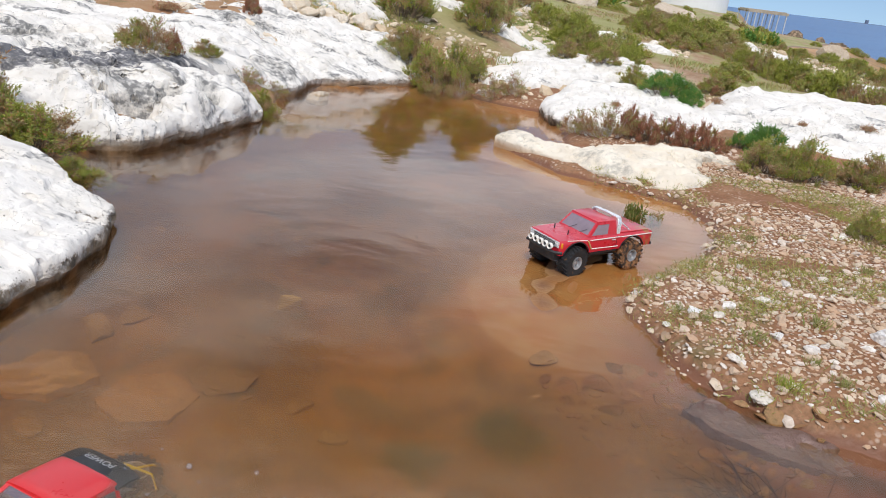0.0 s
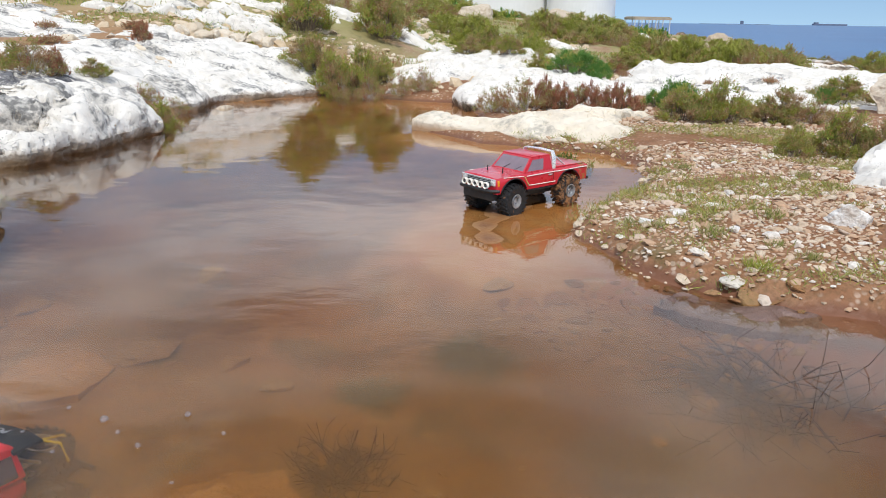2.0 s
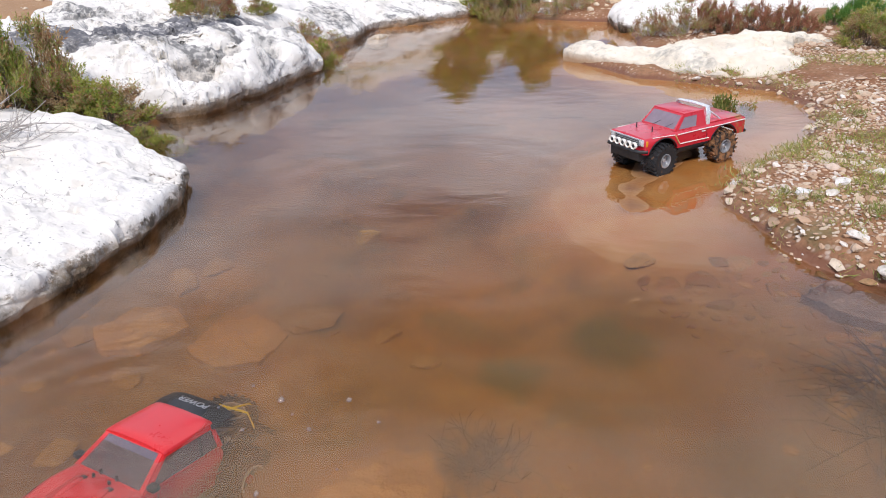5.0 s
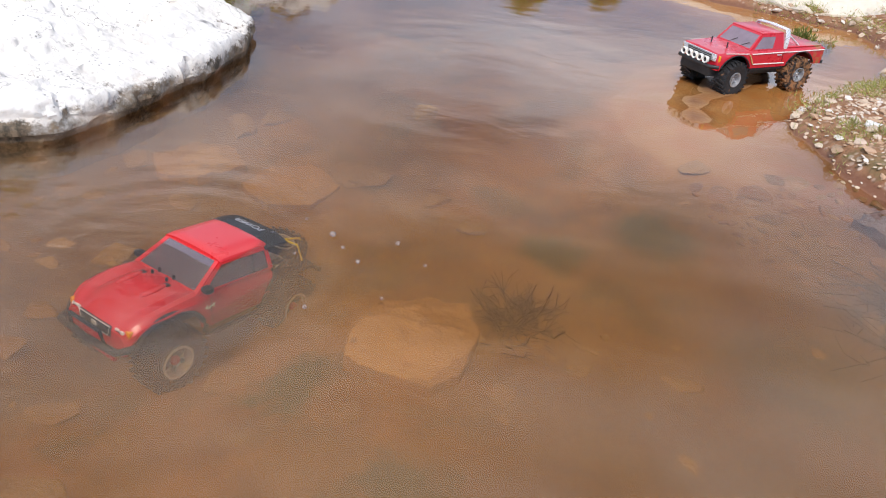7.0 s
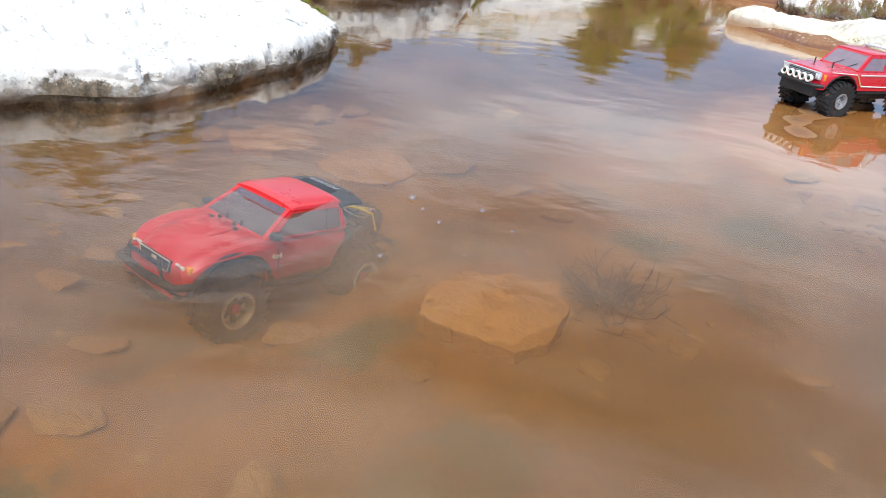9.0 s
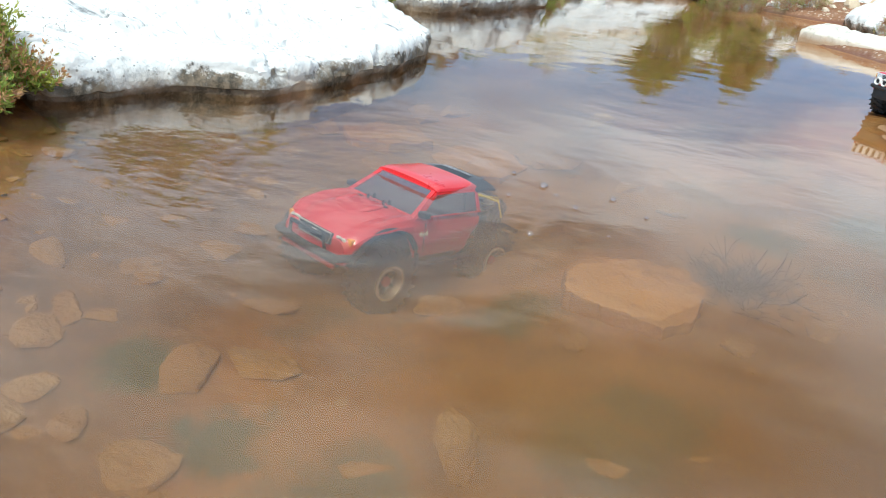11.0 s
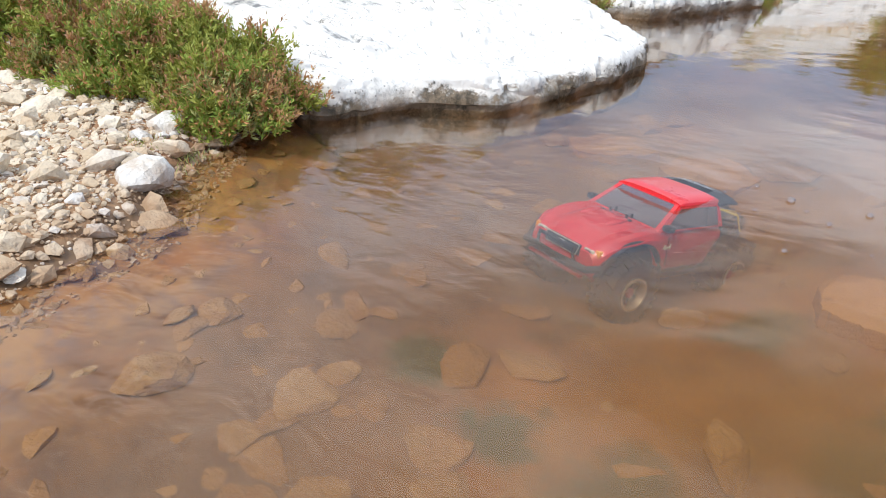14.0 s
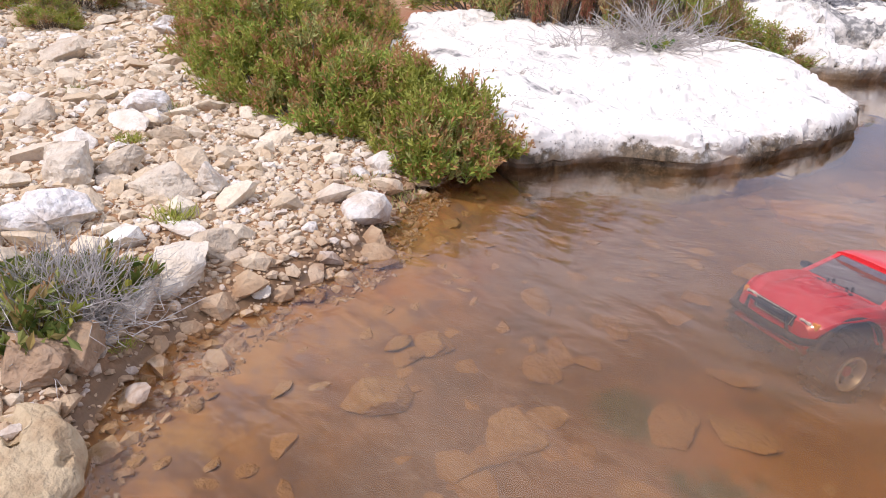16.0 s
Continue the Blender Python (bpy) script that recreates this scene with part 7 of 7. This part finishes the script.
bed = scatter_points(rng, 300, -1.45, 1.3, -0.1, 3.4, 0.03, 0.11, lambda x, y: sd_at(x, y) < -0.01 and not (x > 0.0 and y > 2.2) and rng.rand() < (1.0 if x + 0.3 * y < -0.55 else 0.05))
rubble = scatter_points(rng, 170, 0.35, 1.25, 1.45, 2.28, 0.03, 0.095, lambda x, y: -0.42 < sd_at(x, y) < 0.03 and value_noise(x * 4, y * 4) > -0.15)
grit = scatter_points(rng, 7000, -2.1, -0.75, -0.3, 0.95, 0.006, 0.016, lambda x, y: -0.06 < sd_at(x, y) < 0.7 and rng.rand() < 1.15 - 1.2 * sd_at(x, y))
slope = scatter_points(rng, 2600, -5.0, 1.2, 7.5, 12.5, 0.022, 0.16, lambda x, y: value_noise(x * 1.5 + 5, y * 1.5) > -0.05)
set_stones(slope, shore_meshes, 0, 8, "stone", "pale stones strewn over the turf behind the slab", 0.3)
set_stones(grit, shore_meshes, 0, 7, "stone", "fine tan grit between the shore stones", 0.1)
set_stones(rubble, rubble_meshes, 60, 5, "sunken_stone", "dark red brown rubble along the foot of the gravel bank", 0.40, 0.8, 0.2)
set_stones(left, shore_meshes, 120, 1, "stone", "pale broken limestone pebbles on the shore", 0.15)
set_stones(right, chip_meshes, 120, 2, "stone", "pale chips of limestone strewn over red soil", 0.2)
set_stones(around, shore_meshes, 0, 6, "stone", "pale stones scattered over the soil", 0.3)
set_stones(back, shore_meshes, 0, 3, "stone", "scattered pale stones on the far slope", 0.3)
set_stones(bed, sunk_meshes, 60, 4, "sunken_stone", "silt covered stones on the pool bed", 0.40, 0.62, 0.10)


SHRINK = 0.82


def boulder(label, x, y, size, seed, mat=BOULDER, flat=0.62, turn=0.0, sink=0.25, z=None, group="loose boulders on the shore"):
    if size < 0.07 and mat is not SUNK:
        flat = 0.36
    ob = new("boulder", stone_material(stone_mesh("boulder", seed, flat, 4, 12), mat))
    zz = float(land(np.array([x]), np.array([y]))[0]) if z is None else z
    ob.matrix_basis = Matrix.LocRotScale((x, y, zz + size * flat * (0.5 - sink)), Euler((0, 0, turn)), (size * SHRINK, size * SHRINK, size * SHRINK))
    return tagged(ob, label, "stone", group)


for label, x, y, s, seed, mat in [
        ("bright white boulder on the stony shore", -1.47, 0.10, 0.115, 201, WHITE_STONE), ("white boulder half hidden by grey twigs", -1.45, 0.03, 0.12, 202, WHITE_STONE),
        ("pale jagged boulder at the water's edge", -1.20, 0.20, 0.12, 203, PALE_STONE), ("small white stone standing out of shallow water", -1.135, 0.305, 0.045, 209, PALE_STONE), ("grey rounded boulder on the stony shore", -1.53, 0.30, 0.115, 204, BOULDER),
        ("buff boulder on the stony shore", -1.50, 0.385, 0.09, 205, BOULDER), ("buff stone beside a white boulder", -1.24, 0.285, 0.075, 206, BOULDER),
        ("broad pale boulder on the stony shore", -1.72, 0.16, 0.13, 207, BOULDER), ("flat buff boulder on the stony shore", -1.70, 0.265, 0.10, 208, BOULDER),
        ("brown wet boulder at the water's edge", -1.04, 0.005, 0.10, 210, BROWN_STONE),
        ("brown stone beside the grey shrub", -1.01, -0.05, 0.085, 211, BROWN_STONE), ("flat pale boulder on the gravel shore", -2.20, 0.22, 0.10, 212, BOULDER),
        ("pale rock on the far gravel", -3.3, 0.55, 0.16, 213, BOULDER), ("white rock on the far gravel", -3.9, 1.2, 0.2, 214, WHITE_STONE), ("pale rock among the shore gravel", -2.22, 0.48, 0.12, 215, WHITE_STONE),
        ("bleached stone on the gravel bank", 0.97, 2.27, 0.055, 216, CHIPS), ("buff stone at the gravel bank's edge", 1.02, 2.13, 0.065, 217, BOULDER), ("white stone on the gravel bank", 1.21, 2.37, 0.055, 218, WHITE_STONE),
        ("white flat stone on the gravel bank", 1.13, 2.44, 0.05, 219, WHITE_STONE), ("white broad stone on the gravel bank", 1.52, 2.50, 0.11, 220, WHITE_STONE), ("small white stone on the gravel bank", 1.31, 2.95, 0.04, 221, WHITE_STONE),
        ("pale flat stone on the gravel bank", 1.03, 2.63, 0.06, 222, WHITE_STONE), ("pale stone near the gravel bank's edge", 0.90, 2.57, 0.05, 223, WHITE_STONE), ("brown stone at the eroded bank", 0.80, 2.43, 0.05, 224, BROWN_STONE),
        ("flat buff islet stone in the pool", -1.43, 6.05, 0.2, 225, BOULDER), ("round pale rock on the far turf", 1.08, 16.9, 0.75, 226, BOULDER), ("upright pale rock on the far turf", 3.0, 17.6, 0.85, 227, BOULDER),
        ("pale rock among the far scrub", 7.5, 20.3, 0.9, 228, BOULDER), ("large grey boulder beside the flat slab", 3.62, 5.62, 0.5, 231, BOULDER), ("pale rock at the foot of the scrub", 2.75, 4.75, 0.12, 229, WHITE_STONE), ("pale rock on the gravel by the scrub", 2.95, 4.55, 0.16, 230, WHITE_STONE)]:
    boulder(label, x, y, s, seed, mat, turn=seed * 1.7)
for k in range(9):
    boulder("tumbled pale rock on the bank above the slab", -2.18 + 0.095 * k, 7.60 + 0.03 * k + 0.03 * math.sin(k * 2.1), 0.13 + 0.035 * (k * 5 % 3), 240 + k, PALE_STONE, turn=k)
SUNKEN = ("sunken stone under orange silt", "flat sunken stone under muddy water", "rounded sunken stone on the pool bed")
for k, (x, y, size) in enumerate([
        (-0.907, 0.508, 0.065), (-0.904, 0.443, 0.045), (-0.685, 0.463, 0.105), (-0.606, 0.523, 0.045), (-0.568, 0.689, 0.085), (-0.488, 0.526, 0.085), (-0.432, 0.464, 0.08),
        (-0.683, 0.361, 0.065), (-0.633, 0.361, 0.07), (-0.541, 0.344, 0.10), (-0.598, 0.300, 0.06), (-0.80, 0.685, 0.07), (-0.846, 0.339, 0.10), (-0.367, 0.516, 0.045), (-0.696, 0.535, 0.055),
        (-0.615, 0.915, 0.07), (-0.807, 0.855, 0.06), (-0.758, 0.72, 0.045), (-0.778, 0.63, 0.07), (-0.842, 1.383, 0.08), (-0.838, 1.142, 0.075), (-0.92, 2.092, 0.13), 
        (-0.80, 1.02, 0.08), (-0.504, 0.742, 0.09), (-1.06, 1.787, 0.10), (-0.83, 1.631, 0.08), (-0.147, 1.088, 0.055), (-0.392, 1.13, 0.09), (0.096, 1.213, 0.06), (0.22, 1.36, 0.07),
        (-0.461, 1.97, 0.14), (-0.874, 2.20, 0.11), (-0.238, 1.905, 0.08), (-0.11, 1.787, 0.075), (0.417, 2.268, 0.08)]):
    boulder(SUNKEN[k % 3], x, y, size * 1.05, 263 + k, SUNK, 0.22, k * 1.9, 0.30, None, "sunken stones in the pool")
boulder("sunken yellowish stone under muddy water", -0.46, 2.49, 0.09, 310, YELLOWISH, 0.5, 0.4, 0.2, None, "sunken stones in the pool")
boulder("long sunken stone under muddy water", -0.20, 0.735, 0.12, 270, SUNK, 0.35, 2.2, 0.3, None, "sunken stones in the pool").scale.y *= 0.55

for label, outline in [
        ("large sunken slab covered in orange silt", [(-0.20, 1.40), (-0.14, 1.455), (-0.03, 1.465), (0.015, 1.36), (0.01, 1.23), (-0.03, 1.18), (-0.13, 1.17), (-0.20, 1.19), (-0.225, 1.29)]),
        ("pale sunken slab under muddy water", [(-0.74, 1.76), (-0.72, 1.89), (-0.63, 1.95), (-0.50, 1.87), (-0.53, 1.74), (-0.63, 1.69)]),
        ("sunken silted rock near the limestone slab", [(-1.04, 1.82), (-0.99, 1.94), (-0.87, 1.96), (-0.78, 1.85), (-0.85, 1.73), (-0.95, 1.71)])]:
    outcrop(label, [(x, y, -0.096) for x, y in outline], 0.014, SUNK_SLAB, seed=round(outline[0][1] * 10), lip=0.26, relief=0.02, undercut=0.0, foot=-0.2, low=-0.12, sides=72, rings=24, crisp=2.0, angular=True, flute=1.6, worn=0.015)

outcrop("low yellowish limestone ledge at the stony water's edge",
        [(-0.99, -0.08, 0.018), (-0.94, -0.045, 0.018), (-0.88, -0.03, 0.012), (-0.82, -0.05, 0.002), (-0.78, -0.09, -0.004), (-0.77, -0.14, 0.004), (-0.85, -0.19, 0.02), (-0.97, -0.15, 0.025)],
        0.012, OCHRE_STONE, seed=29, lip=0.3, relief=0.04, undercut=0.0, foot=-0.1, low=-0.05, sides=110, rings=36, angular=True, flute=1.2, worn=0.03)

# flat wet slab awash at the foot of the gravel bank
MAUVE = make_plain("wet mauve slab", (0.12, 0.065, 0.045), (0.25, 0.16, 0.13), 0.35, 9, relief=0.8, dist=0.03, world=True)
outcrop("flat wet mauve ledge awash at the bank's foot",
        [(0.80, 2.08, -0.024), (0.86, 1.99, -0.024), (0.96, 1.93, -0.024), (1.10, 1.88, -0.024), (1.24, 1.92, -0.020), (1.18, 2.00, -0.016), (1.00, 2.06, -0.018), (0.88, 2.13, -0.018)],
        0.004, MAUVE, seed=9, lip=0.2, relief=0.035, worn=0.02, undercut=0.0, foot=-0.12, low=-0.06, sides=120, rings=40, angular=True)


# bubbles left on the water by the model car
glassy = Nodes("bubble film")
film = glassy.add("MixShader", {0: glassy.math("ADD", glassy.add("Fresnel", {"IOR": 1.8}).outputs[0], 0.22), 1: glassy.add("BsdfTransparent", {"Color": (0.97, 0.96, 0.95)}).outputs[0], 2: glassy.add("BsdfGlossy", {"Roughness": 0.03}).outputs[0]})
BUBBLE = glassy.close(film.outputs[0])
bm = bmesh.new()
bmesh.ops.create_uvsphere(bm, u_segments=20, v_segments=12, radius=1.0)
bmesh.ops.delete(bm, geom=[v for v in bm.verts if v.co.z < -0.12], context="VERTS")
bubble = part("bubble", bm, BUBBLE, None, "", 80)
tagged(bubble, "clear air bubble floating on muddy water", "bubble", "bubbles behind the model car")
for k, (x, y, r) in enumerate([(-0.34, 1.46, 0.009), (-0.30, 1.42, 0.005), (-0.25, 1.38, 0.006), (-0.42, 1.50, 0.005), (-0.20, 1.48, 0.007), (-0.28, 1.20, 0.006), (-0.16, 1.28, 0.004), (-0.46, 1.42, 0.004), (-0.38, 1.36, 0.005), (-0.12, 1.42, 0.005)]):
    m = Matrix.Translation((x, y, 0.0)) @ Matrix.Scale(r, 4)
    if k == 0:
        bubble.matrix_basis = m
    else:
        c = copy_thing(bubble, Matrix.Identity(4))
        c.matrix_basis = m
